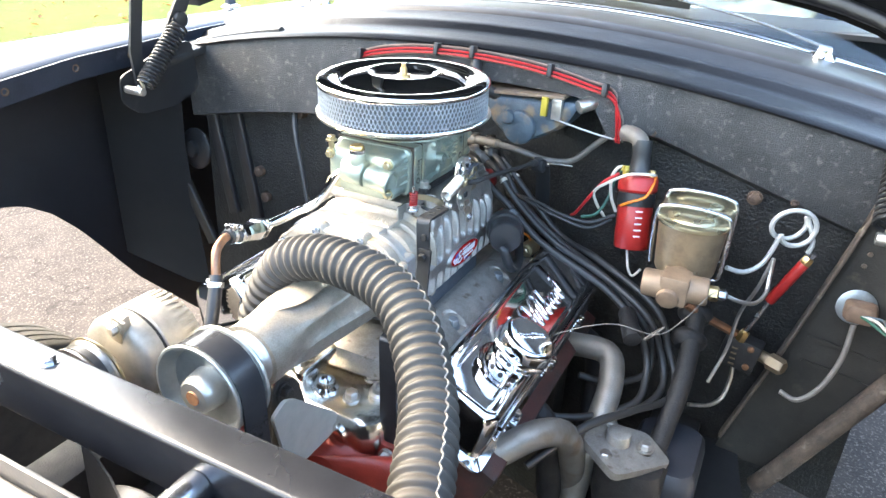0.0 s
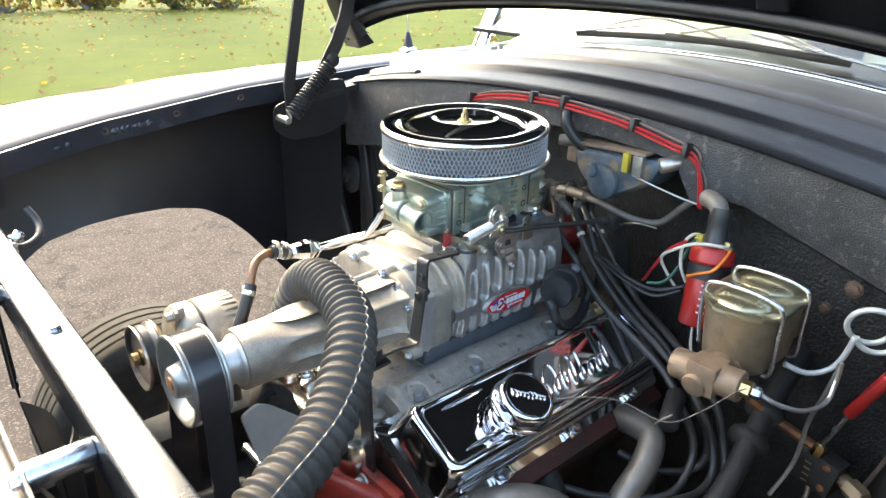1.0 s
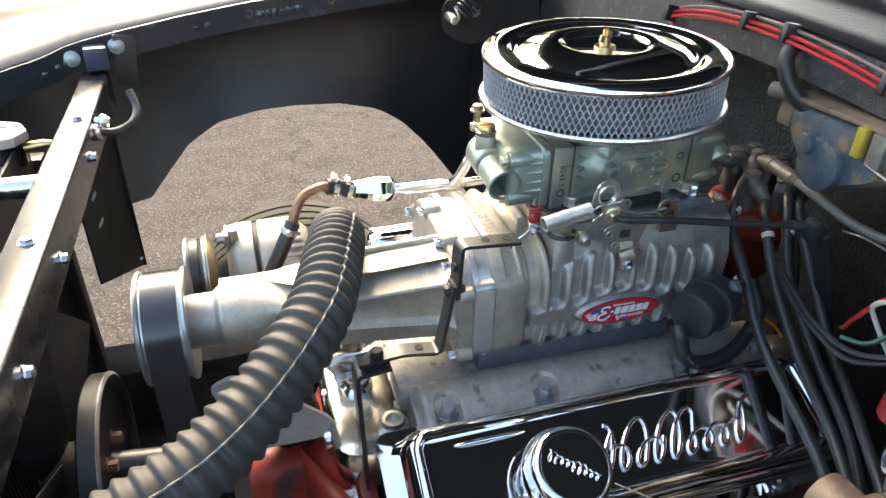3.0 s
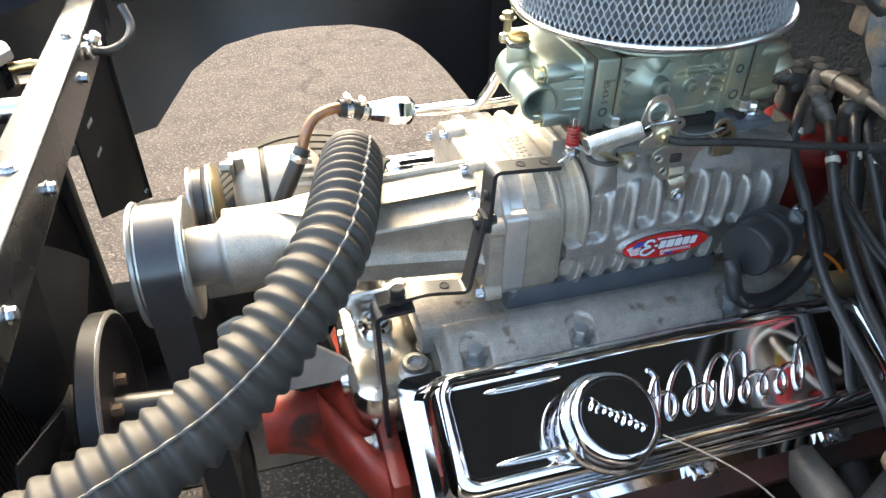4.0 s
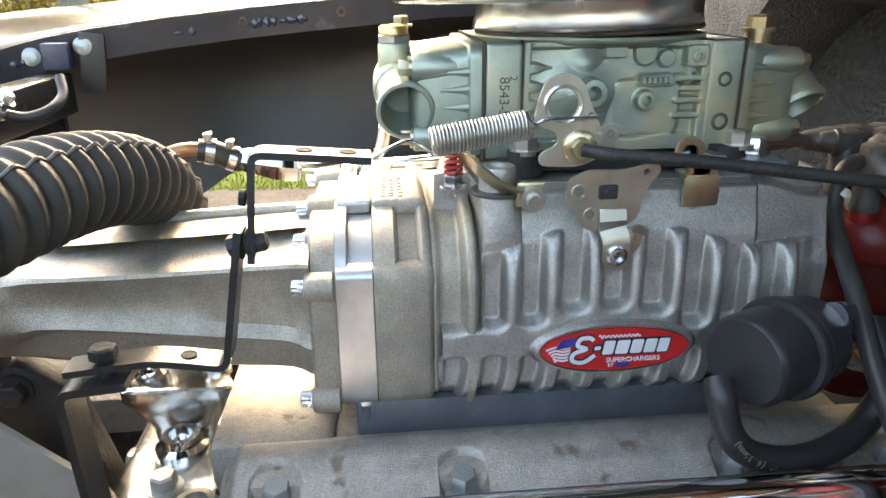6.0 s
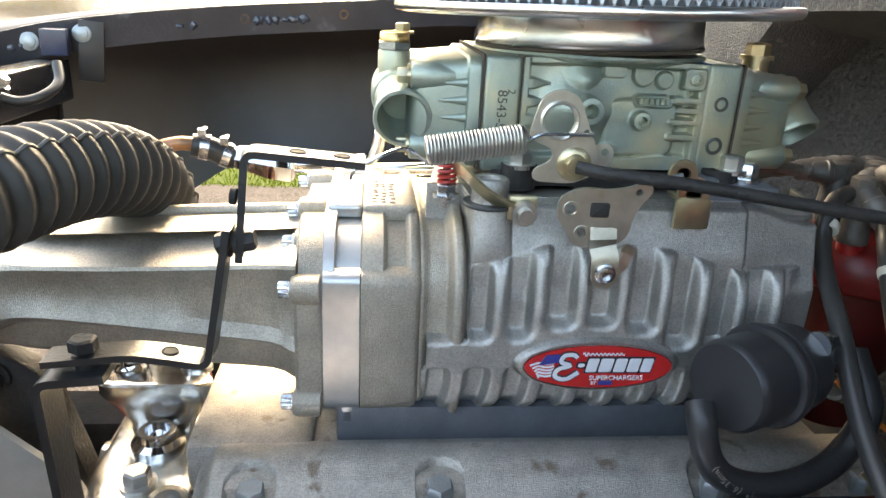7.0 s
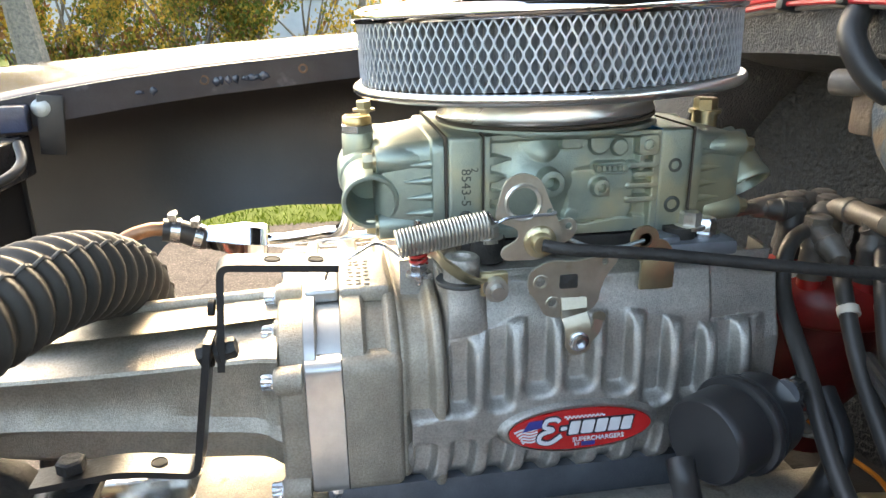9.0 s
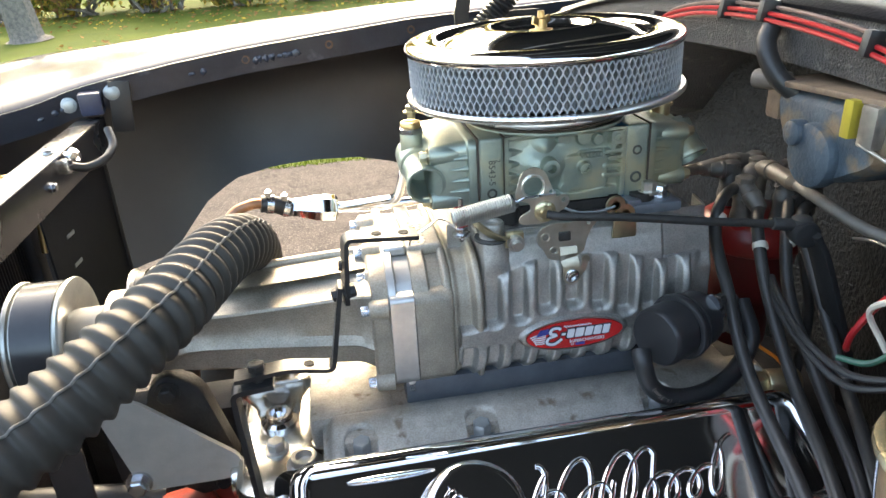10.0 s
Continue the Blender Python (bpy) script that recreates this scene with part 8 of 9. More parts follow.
for z in (0.735, 0.690):
    sweep(bm, smooth_path([(0.2035, -0.625, z), (0.199, -0.72, z - 0.012), (0.194, -0.82, z - 0.030)], 4), [(-0.0025, -0.0015), (0.0025, -0.0015), (0.0015, 0.0015), (-0.0015, 0.0015)], up=(1, 0, 0))
parts("pressed_crease", bm, SPLASH, baf)
bm = B()
for k in range(7):
    lathe(bm, (0.2060 - 0.002 * k / 6, -0.662 + 0.018 * k / 6 - 0.022, 0.985 - 0.115 * k / 6), (-1, 0, 0), [(0.0040, 0), (0.0036, 0.0014), (0, 0.0020)], 10)
parts("weld_spot", bm, DUSTYRUST, baf)
gr = thing("grommet", "dusty tan grommet with wires", "grommet", (0.19, -0.673, 0.78))
bm = B()
lathe(bm, (0.200, -0.673, 0.805), (-1, -0.1, 0.1), [(0.027, 0), (0.028, 0.003), (0.024, 0.006), (0.016, 0.007), (0, 0.007)], 28)
part("washer", bm, DULLZINC, gr, "dull grey washer")
bm = B()
loft(bm, [[(x, -0.678 + a * k, 0.806 + b * k) for a, b in rrect(0.044, 0.030, 0.008, 4)] for x, k in ((0.194, 0.92), (0.190, 1.0), (0.176, 1.0), (0.168, 0.86), (0.166, 0.6))])
part("boot", bm, mat("dusty_brown_rubber", (0.21, 0.135, 0.09), (0.12, 0.08, 0.055), 0.6, 0, 60, 0.4, 400, 0.1), gr)
for k, m in enumerate((GREENWIRE, WHITEWIRE, BLUEGREY)):
    bm = B()
    tube(bm, [(0.168, -0.678, 0.806), (0.155, -0.690 - 0.006 * k, 0.806 + 0.004 * k), (0.14, -0.71, 0.80 + 0.006 * k), (0.12, -0.73, 0.80)], 0.0022, 8, 5)
    part("wire", bm, m, gr)
wire("brake_line", [(0.18, -0.675, 0.785), (0.165, -0.672, 0.73), (0.15, -0.655, 0.68), (0.14, -0.63, 0.655), (0.15, -0.605, 0.655)], 0.0042, GREYPLASTIC, "grey hose hanging from the grommet", "hose")
bm = B()
tube(bm, [(0.195, -0.615, 0.425), (0.19, -0.640, 0.476), (0.185, -0.742, 0.690), (0.18, -0.80, 0.81)], 0.016, 14, 4)
solo("brace_tube", bm, DUSTYRUST, "dusty brown brace tube under the splash panel", "brace")
bm = B()
box(bm, (0.14, -0.54, 0.45), (0.18, 0.10, 0.02), pose(0, 0, 0, 0, -6, 12).to_3x3(), 0.004)
solo("floor_shelf", bm, SATIN, "black shelf panel over the rail", "panel")

# passenger side of the firewall: ribs, round cover, splash panel
bm = B()
sheet(bm, [[(0.17 + 0.09 * k / 8, 0.905 - (0.905 - y1) * k / 8, max(z, 0.50 - 0.10 * k / 8)) for k in range(9)] for z, y1 in ((1.00, 0.74), (0.90, 0.745), (0.80, 0.75), (0.68, 0.745), (0.55, 0.735), (0.42, 0.72))], 0.003)
solo("splash_panel", bm, BAFFLE, "black splash panel behind the far wheel", "panel")
for a, b in (((0.272, 0.676, 0.936), (0.268, 0.618, 0.640)), ((0.262, 0.800, 0.760), (0.258, 0.690, 0.545)), ((0.272, 0.600, 0.93), (0.270, 0.545, 0.62))):
    bm = B()
    sweep(bm, [Vector(a), Vector(a).lerp(Vector(b), 0.5), Vector(b)], rrect(0.030, 0.016, 0.005, 3), up=(1, 0, 0))
    solo("firewall_rib", bm, SATIN, "black pressed rib on the firewall", "rib", "firewall ribs")
bm = B()
lathe(bm, (0.285, 0.735, 0.775), (-1, 0.1, 0.1), [(0.048, 0), (0.05, 0.008), (0.042, 0.014), (0.020, 0.016), (0.018, 0.026), (0.010, 0.028), (0, 0.028)], 30)
solo("round_cover", bm, SATIN, "round black cover plate on the firewall", "cover")
for y, z in ((0.535, 0.760), (0.52, 0.70), (0.41, 0.915)):
    bm = B()
    cyl(bm, (0.262, y, z), (0.285, y, z), 0.012, seg=16, bev=0.003)
    solo("heater_stub", bm, RUSTY, "small rusty stub on the firewall", "stub", "firewall stubs")
wire("heater_cable", [(0.265, 0.42, 0.93), (0.24, 0.40, 0.88), (0.22, 0.37, 0.80), (0.20, 0.34, 0.72), (0.17, 0.30, 0.64)], 0.006, RUBBER, "black cable hanging down the firewall", "cable")

# ---- hood, hinges, windscreen ----
hood = thing("hood", "raised black hood with pressed inner frame", "car hood", (0.35, 0, 1.10))
HA = radians(58)
HD = Vector((-math.cos(HA), 0, math.sin(HA)))


def hood_edge(y):
    a = abs(y) / 0.70
    return Vector((0.42 - 0.16 * a ** 2, y, 1.232 - 0.045 * a ** 2 - 0.06 * a ** 8))


bm = B()
hy = [-0.70 + 0.05 * i for i in range(29)]
sheet(bm, [[hood_edge(y) + HD * (1.30 * s) + Vector((0.03, 0, 0.05)) * math.sin(math.pi * s) for s in [k / 12 for k in range(13)]] for y in hy], 0.003)
UNDERHOOD = mat("matte_black_underside", (0.0055, 0.0055, 0.006), (0.0035, 0.0035, 0.004), 0.75, 0, 12, 0.3, 200, 0.1)
UNDERHOOD.node_tree.nodes["Principled BSDF"].inputs["Specular IOR Level"].default_value = 0.12
part("skin", bm, UNDERHOOD, hood)
bm = B()
sweep(bm, [hood_edge(y) + HD * 0.03 + Vector((-0.012, 0, -0.006)) for y in hy], rrect(0.020, 0.060, 0.007, 3), up=(1, 0, 0))
for sgn in (-1, 1):
    sweep(bm, [hood_edge(0.66 * sgn) + HD * (1.25 * s) + Vector((-0.02, 0, -0.012)) for s in (0.0, 0.3, 0.6, 1.0)], rrect(0.06, 0.03, 0.008, 3), up=(1, 0, 0))
    sweep(bm, [hood_edge(0.28 * sgn) + HD * (1.25 * s) + Vector((-0.02, 0, -0.012)) for s in (0.05, 0.3, 0.6, 1.0)], rrect(0.05, 0.02, 0.006, 3), up=(1, 0, 0))
part("inner_frame", bm, mat("hood_frame_paint", (0.010, 0.010, 0.011), (0.006, 0.006, 0.007), 0.42, 0, 20, 0.2, 300, 0.1), hood, "satin black pressed frame")
for sgn in (-1, 1):
    bm = B()
    g = [Vector((0.268, 0.695 * sgn, 1.110)), Vector((0.29, 0.665 * sgn, 1.125)), Vector((0.22, 0.665 * sgn, 1.20)), Vector((0.17, 0.68 * sgn, 1.26)), Vector((0.20, 0.70 * sgn, 1.26))]
    loft(bm, [[p + Vector((0, w * sgn, 0)) for p in g] for w in (-0.03, 0.03)])
    part("hinge_corner", bm, SATIN, hood)


def hinge(sgn):
    y = 0.606 if sgn > 0 else -0.668
    h = thing("hinge", "", "", (0.08, y, 0.92), parent=hood)
    h["label"] = "black hood hinge with heavy coil spring"
    bm = B()
    prism(bm, rounded([(0.010, 0.955), (0.012, 1.005), (0.06, 1.02), (0.13, 1.05), (0.20, 1.05), (0.21, 0.95), (0.14, 0.925), (0.05, 0.925)], 0.015), 0.004, pose(0, y + 0.028 * sgn, 0, 90))
    part("base_plate", bm, SATIN, h)
    bm = B()
    sweep(bm, [(0.050, y + 0.012 * sgn, 0.985), (0.046, y + 0.012 * sgn, 1.05), (0.060, y + 0.012 * sgn, 1.12), (0.085, y + 0.012 * sgn, 1.24), (0.10, y + 0.012 * sgn, 1.32)], [(-0.003, -0.013), (0.003, -0.013), (0.003, 0.013), (-0.003, 0.013)], up=(1, 0, 0))
    part("front_link", bm, SATIN, h)
    bm = B()
    sweep(bm, [(0.095, y, 1.02), (0.125, y, 1.075), (0.165, y, 1.135), (0.19, y, 1.19), (0.21, y, 1.26)], [(-0.003, -0.016), (0.003, -0.016), (0.003, 0.016), (-0.003, 0.016)], up=(1, 0, 0))
    cyl(bm, (0.150, y - 0.012, 1.100), (0.150, y + 0.016, 1.100), 0.016, seg=20, bev=0.003)
    part("rear_link", bm, SATIN, h)
    a0, a1 = Vector((0.036, y - 0.014 * sgn, 0.992)), Vector((0.140, y - 0.012 * sgn, 1.090))
    d = (a1 - a0).normalized()
    e1 = d.cross(Vector((0, 1, 0))).normalized()
    e2 = d.cross(e1)
    pts = []
    for i in range(18 * 12 + 1):
        a = 2 * math.pi * i / 12
        pts.append(a0 + (a1 - a0) * (i / 216) + e1 * (0.0165 * math.cos(a)) + e2 * (0.0165 * math.sin(a)))
    bm = B()
    sweep(bm, pts, circle(0.0030, 6))
    part("coil_spring", bm, SATIN, h, "dark heavy coil spring")
    bm = B()
    tube(bm, [a0 + e1 * 0.0165, a0 - d * 0.006, a0 - d * 0.016 - e1 * 0.004, a0 - d * 0.020 + e1 * 0.006, a0 - d * 0.010 + e1 * 0.010], 0.0032, 8, 4)
    cyl(bm, (0.020, y - 0.026 * sgn, 0.982), (0.020, y + 0.020 * sgn, 0.982), 0.008, seg=16, bev=0.002)
    bolt(bm, (0.075, y + 0.026 * sgn, 0.985), (0, -sgn, 0), 0.008, 0.01)
    parts("spring_hook", bm, STEEL, h)
    return h


hinge(1)
hinge(-1)
bm = B()
box(bm, (0.20, 0.655, 1.022), (0.16, 0.05, 0.016), pose(0, 0, 0, 0, -6, 4).to_3x3(), 0.004)
box(bm, (0.17, 0.65, 1.036), (0.06, 0.02, 0.012), pose(0, 0, 0, 0, -10, 8).to_3x3(), 0.003)
solo("hinge_pad", bm, RUBBER, "torn black rubber pad behind the hinge", "pad")
wire("rubber_strip", [(0.25, 0.66, 1.035), (0.27, 0.60, 1.050), (0.28, 0.52, 1.066), (0.275, 0.45, 1.078)], 0.010, RUBBER, "loose black weather strip end on the cowl", "strip")

# windscreen
def ws(y, s):
    a = y / 0.78
    x = 0.66 + 0.10 * a ** 4 + (0.34 - 0.18 * a ** 6) * s
    return Vector((x, y * (1 - 0.08 * s), cowl_top(y) + 0.038 - 0.02 * a ** 4 + 0.42 * s))


wsy = [-0.78 + 0.06 * i for i in range(27)]
wnd = thing("window_1", "curved windscreen reflecting sky and trees", "windscreen", (0.7, 0, 1.16), kind="structure")
GLASS = bpy.data.materials.new("glass")
GLASS.use_nodes = True
gb = GLASS.node_tree.nodes["Principled BSDF"]
gb.inputs["Base Color"].default_value = (0.85, 0.92, 0.90, 1)
gb.inputs["Roughness"].default_value, gb.inputs["Transmission Weight"].default_value, gb.inputs["IOR"].default_value = 0.02, 1.0, 1.5
bm = B()
sheet(bm, [[ws(y, k / 8) for k in range(9)] for y in wsy], 0.005)
gl = part("glass_pane", bm, GLASS, wnd)
gl.visible_shadow = False
bm = B()
sweep(bm, [ws(y, 0) + Vector((-0.006, 0, 0.0)) for y in wsy], rrect(0.018, 0.014, 0.004, 2), up=(0, 0, 1))
part("chrome_reveal", bm, CHROME, wnd, "chrome lower trim")
bm = B()
for sgn in (-1, 1):
    sweep(bm, [ws(0.78 * sgn, k / 6) for k in range(7)], rrect(0.05, 0.03, 0.008, 2), up=(1, 0, 0))
part("pillar", bm, CHROME, wnd)
bm = B()
sheet(bm, [[(x, y, z) for x, z in ((0.72, 1.13), (0.85, 1.14), (1.05, 1.12), (1.07, 0.95), (1.2, 0.6))] for y in (-0.75, 0, 0.75)], 0.01)
solo("dashboard", bm, SATIN, "dark dashboard behind the windscreen", "dashboard")
bm = B()
sheet(bm, [[(1.0 + 1.6 * k / 8, y * (1 - 0.1 * k / 8), 1.535 + 0.03 * math.sin(math.pi * k / 8) - 0.08 * (y / 0.72) ** 4) for k in range(9)] for y in [-0.72 + 0.12 * i for i in range(13)]], 0.01)
solo("roof", bm, BLACKPAINT, "glossy black car roof", "car roof")
def wiper(y0, y1):
    w = thing("wiper", "chrome wiper arm with black blade on the windscreen", "wiper", (0.62, y0, cowl_top(y0) + 0.05), "wipers")
    p = ws(y0, 0) + Vector((-0.035, 0, 0.0))
    bm = B()
    lathe(bm, p + Vector((0, 0, -0.01)), (-0.3, 0, 1), [(0.026, 0), (0.024, 0.012), (0.016, 0.020), (0.012, 0.034), (0, 0.036)], 20)
    part("pivot", bm, CHROME, w)
    q = ws(y1, 0.10) + Vector((-0.03, 0, 0.012))
    m = p.lerp(q, 0.5) + Vector((-0.004, 0, 0.022))
    bm = B()
    sweep(bm, smooth_path([p + Vector((0, 0, 0.022)), p.lerp(q, 0.25) + Vector((0, 0, 0.026)), m, q], 5), rrect(0.014, 0.005, 0.002, 2))
    part("arm", bm, CHROME, w)
    bm = B()
    b0, b1 = ws(y1 + (y1 - y0) * -0.42, 0.055) + Vector((-0.016, 0, 0.010)), ws(y1 + (y1 - y0) * 0.42, 0.055) + Vector((-0.016, 0, 0.010))
    sweep(bm, [b0, b0.lerp(b1, 0.5) + Vector((-0.004, 0, 0.004)), b1], rrect(0.010, 0.014, 0.003, 2))
    part("blade", bm, RUBBER, w)
    bm = B()
    sweep(bm, smooth_path([b0.lerp(b1, 0.1) + Vector((-0.004, 0, 0.010)), q + Vector((-0.002, 0, 0.014)), b0.lerp(b1, 0.9) + Vector((-0.004, 0, 0.010))], 6), rrect(0.007, 0.005, 0.001, 2))
    part("bridge", bm, STEEL, w)
    return w


wiper(0.62, 0.12)
wiper(-0.55, -0.10)
ant = thing("antenna_base", "chrome antenna base with blue-black cone on the fender", "antenna", (0.58, 0.87, 1.06))
bm = B()
lathe(bm, (0.58, 0.87, 1.055), (0, 0.1, 1), [(0.026, 0), (0.026, 0.010), (0.018, 0.016), (0.014, 0.018)], 24)
part("base", bm, CHROME, ant)
bm = B()
lathe(bm, (0.58, 0.87, 1.072), (0, 0.1, 1), [(0.015, 0), (0.012, 0.018), (0.006, 0.040), (0.004, 0.042)], 20)
part("cone", bm, LIPPAINT, ant)
bm = B()
cyl(bm, (0.58, 0.874, 1.112), (0.575, 0.90, 1.75), 0.0025, seg=8)
part("mast", bm, CHROME, ant)

# front wheel seen through the bay
whl = thing("front_wheel", "black front tyre in the wheel opening", "wheel", (-0.30, 0.765, 0.0), "front wheels")
bm = B()
prof = [(0.17, -0.08), (0.21, -0.096), (0.240, -0.096), (0.256, -0.086)]
for k in range(5):
    c = -0.064 + 0.032 * k
    prof += [(0.2615, c - 0.013), (0.262, c + 0.009), (0.255, c + 0.011), (0.255, c + 0.017)]
prof += [(0.256, 0.086), (0.240, 0.096), (0.21, 0.096), (0.17, 0.08)]
lathe(bm, (-0.30, 0.765, 0.262), (0, 1, 0), prof, 64)
part("tyre", bm, mat("dusty_tyre_rubber", (0.062, 0.054, 0.046), (0.036, 0.032, 0.028), 0.85, 0, 30, 0.3, 300, 0.08), whl)
bm = B()
lathe(bm, (-0.30, 0.765, 0.262), (0, 1, 0), [(0.0, 0.02), (0.12, 0.03), (0.14, 0.06), (0.17, 0.075), (0.175, 0.0), (0.17, -0.075), (0.14, -0.05), (0.0, -0.04)], 40)
part("rim", bm, STEEL, whl)
copy_thing(whl, pose(-0.30, -0.785, 0.0))
for sgn in (-1, 1):
    copy_thing(whl, pose(2.62, 0.775 * sgn, 0.0))

# the rest of the car behind the windscreen: unseen body shell, added to shade the ground
shell = thing("car_body", "black painted car body behind the windscreen", "car body", (1.9, 0, 0.22), kind="structure")
bm = B()
loft(bm, [[(x, a, z + b) for a, b in rrect(w, h, 0.10, 4)] for x, w, h, z in ((0.84, 1.70, 0.76, 0.62), (0.95, 1.74, 0.78, 0.62), (2.6, 1.76, 0.80, 0.62), (4.0, 1.66, 0.70, 0.62), (4.3, 1.4, 0.5, 0.60))])
part("lower_shell", bm, BLACKPAINT, shell)
bm = B()
loft(bm, [[(x, a, z + b) for a, b in rrect(w, h, 0.05, 4)] for x, w, h, z in ((1.25, 1.20, 0.06, 1.52), (1.5, 1.30, 0.09, 1.54), (2.6, 1.30, 0.09, 1.52), (2.9, 1.20, 0.06, 1.46))])
for y in (-0.62, 0.62):
    sweep(bm, [(2.95, y * 0.98, 1.44), (3.3, y * 1.15, 1.0)], rrect(0.30, 0.03, 0.01, 2), up=(1, 0, 0))
part("roof", bm, BLACKPAINT, shell)

# ---- lawn edge, hedge, trees ----
LEAFY = [mat("yellow_leaf", (0.52, 0.35, 0.06), (0.38, 0.25, 0.04), 0.7, 0, 3, 0, 100), mat("green_leaf", (0.13, 0.17, 0.025), (0.07, 0.10, 0.015), 0.7, 0, 3, 0, 100), mat("brown_leaf", (0.26, 0.13, 0.05), (0.16, 0.08, 0.03), 0.8, 0, 3, 0, 100), mat("olive_leaf", (0.28, 0.24, 0.04), (0.18, 0.16, 0.03), 0.7, 0, 3, 0, 100)]
for m in LEAFY:
    leafy(m)
rng = random.Random(7)


def leaf_cloud(centres, count, size, mats_weights):
    """Many small bent leaves scattered in lumps; returns points, faces and material numbers."""
    vs, fs, ms = [], [], []
    for _ in range(count):
        c, r = rng.choice(centres)
        d = Vector((rng.gauss(0, 1), rng.gauss(0, 1), rng.gauss(0, 1)))
        d = d.normalized() * r * rng.random() ** 0.45
        p = Vector(c) + d
        if p.z < 0.05:
            p.z = 0.05 + rng.random() * 0.2
        s = size * rng.uniform(0.6, 1.4)
        e = Euler((rng.uniform(0, 6.3), rng.uniform(0, 6.3), rng.uniform(0, 6.3))).to_matrix()
        k = len(vs)
        for q in ((-0.5, 0, 0), (0, -0.28, 0.08), (0.5, 0, 0), (0, 0.28, 0.08)):
            vs.append(p + e @ (Vector(q) * s))
        fs.append((k, k + 1, k + 2, k + 3))
        ms.append(rng.choices(range(len(mats_weights)), mats_weights)[0])
    return vs, fs, ms


def mesh_of(name, vs, fs, ms, mats, parent):
    me = bpy.data.meshes.new(name)
    off = world_at(parent)
    me.from_pydata([v - off for v in vs], [], fs)
    for m in mats:
        me.materials.append(m)
    me.polygons.foreach_set("material_index", ms)
    ob = new(name, me)
    ob.parent = parent
    return ob


def bush(x, y, h, w, weights, n, name="bush", label="autumn bush with yellow and green leaves", leaf=0.13):
    t = thing(name, label, "bush", (x, y, -0.01), "hedge bushes")
    cs = []
    for i in range(14):
        a, rr = rng.uniform(0, 6.3), rng.random() ** 0.5 * w * 0.5
        cs.append(((x + rr * math.cos(a), y + rr * math.sin(a) * 0.7, h * rng.uniform(0.25, 0.9)), w * rng.uniform(0.12, 0.26)))
    bm = B()
    for i in range(7):
        c = Vector(cs[i * 2][0])
        b = Vector((x + rng.uniform(-0.2, 0.2), y + rng.uniform(-0.2, 0.2), -0.01))
        m = b.lerp(c, 0.5) + Vector((rng.uniform(-0.2, 0.2), 0, 0))
        pts = smooth_path([b, m, c], 4)
        sweep(bm, pts, circle(0.045, 6), scales=[1 - 0.75 * k / (len(pts) - 1) for k in range(len(pts))])
    parts("stem", bm, BARK, t, join=False)
    mesh_of("leaves", *leaf_cloud(cs, n, leaf, weights), LEAFY, t)
    return t


def tree(x, y, r, h, lean, weights, n, crown_r):
    t = thing("tree", "tall tree with grey bark and autumn crown", "tree", (x, y, -0.02), "trees")
    bm = B()
    top = Vector((x + lean[0] * h, y + lean[1] * h, h))
    pts = smooth_path([(x, y, -0.02), (x + lean[0] * 0.4, y, 0.4), Vector((x, y, 0)).lerp(top, 0.35), Vector((x, y, 0)).lerp(top, 0.7), top], 5)
    sweep(bm, pts, [(q[0] * (1 + 0.08 * math.sin(5 * i)), q[1] * (1 + 0.08 * math.cos(3 * i))) for i, q in enumerate(circle(r, 14))], scales=[1.45 - 0.45 * min(1, k / 3) if k < 4 else 1 - 0.75 * (k - 3) / (len(pts) - 4) for k in range(len(pts))])
    cs = []
    for i in range(9):
        s = Vector((x, y, 0)).lerp(top, rng.uniform(0.45, 0.95))
        d = Vector((rng.uniform(-1, 1), rng.uniform(-1, 1), rng.uniform(0.1, 0.8))).normalized() * crown_r
        e = s + d
        lp = smooth_path([s, s + d * 0.5 + Vector((0, 0, 0.2)), e], 4)
        sweep(bm, lp, circle(r * 0.28, 7), scales=[1 - 0.7 * k / (len(lp) - 1) for k in range(len(lp))])
        cs.append((tuple(e), crown_r * 0.5))
        cs.append((tuple(s + d * 0.6), crown_r * 0.4))
    part("trunk", bm, BARK, t)
    mesh_of("crown", *leaf_cloud(cs, n, 0.22, weights), LEAFY, t)
    return t


tree(-4.75, 11.6, 0.25, 9.5, (-0.10, 0.02), (5, 3, 1, 3), 5000, 2.4)
tree(0.6, 17.2, 0.10, 6.5, (0.02, 0.0), (5, 2, 2, 3), 3000, 1.5)
tree(4.2, 18.0, 0.09, 6.0, (-0.03, 0.0), (6, 2, 1, 3), 3000, 1.4)
tree(-2.0, 18.5, 0.08, 6.0, (0.05, 0.0), (6, 2, 1, 3), 2500, 1.4)
for i in range(22):
    x = -21 + 1.28 * i + rng.uniform(-0.4, 0.4)
    if x > 0.5:
        break
    bush(x, 16.6 + rng.uniform(-0.9, 1.6), rng.uniform(2.9, 4.8), rng.uniform(2.4, 3.4), ((6, 2, 1, 3), (2, 5, 1, 3), (4, 3, 2, 3), (1, 5, 1, 2))[i % 4], 5600, leaf=0.105)
# low brown growth along the hedge foot and far field edge
for i in range(26):
    x = -20 + 1.5 * i + rng.uniform(-0.4, 0.4)
    bush(x, 15.9 + rng.uniform(-0.3, 0.6) + (8 if x > 7 else 0), rng.uniform(0.5, 1.0), rng.uniform(1.3, 1.9), (2, 3, 4, 3), 1100, "low_scrub", "low brown dry scrub at the hedge foot", 0.12)
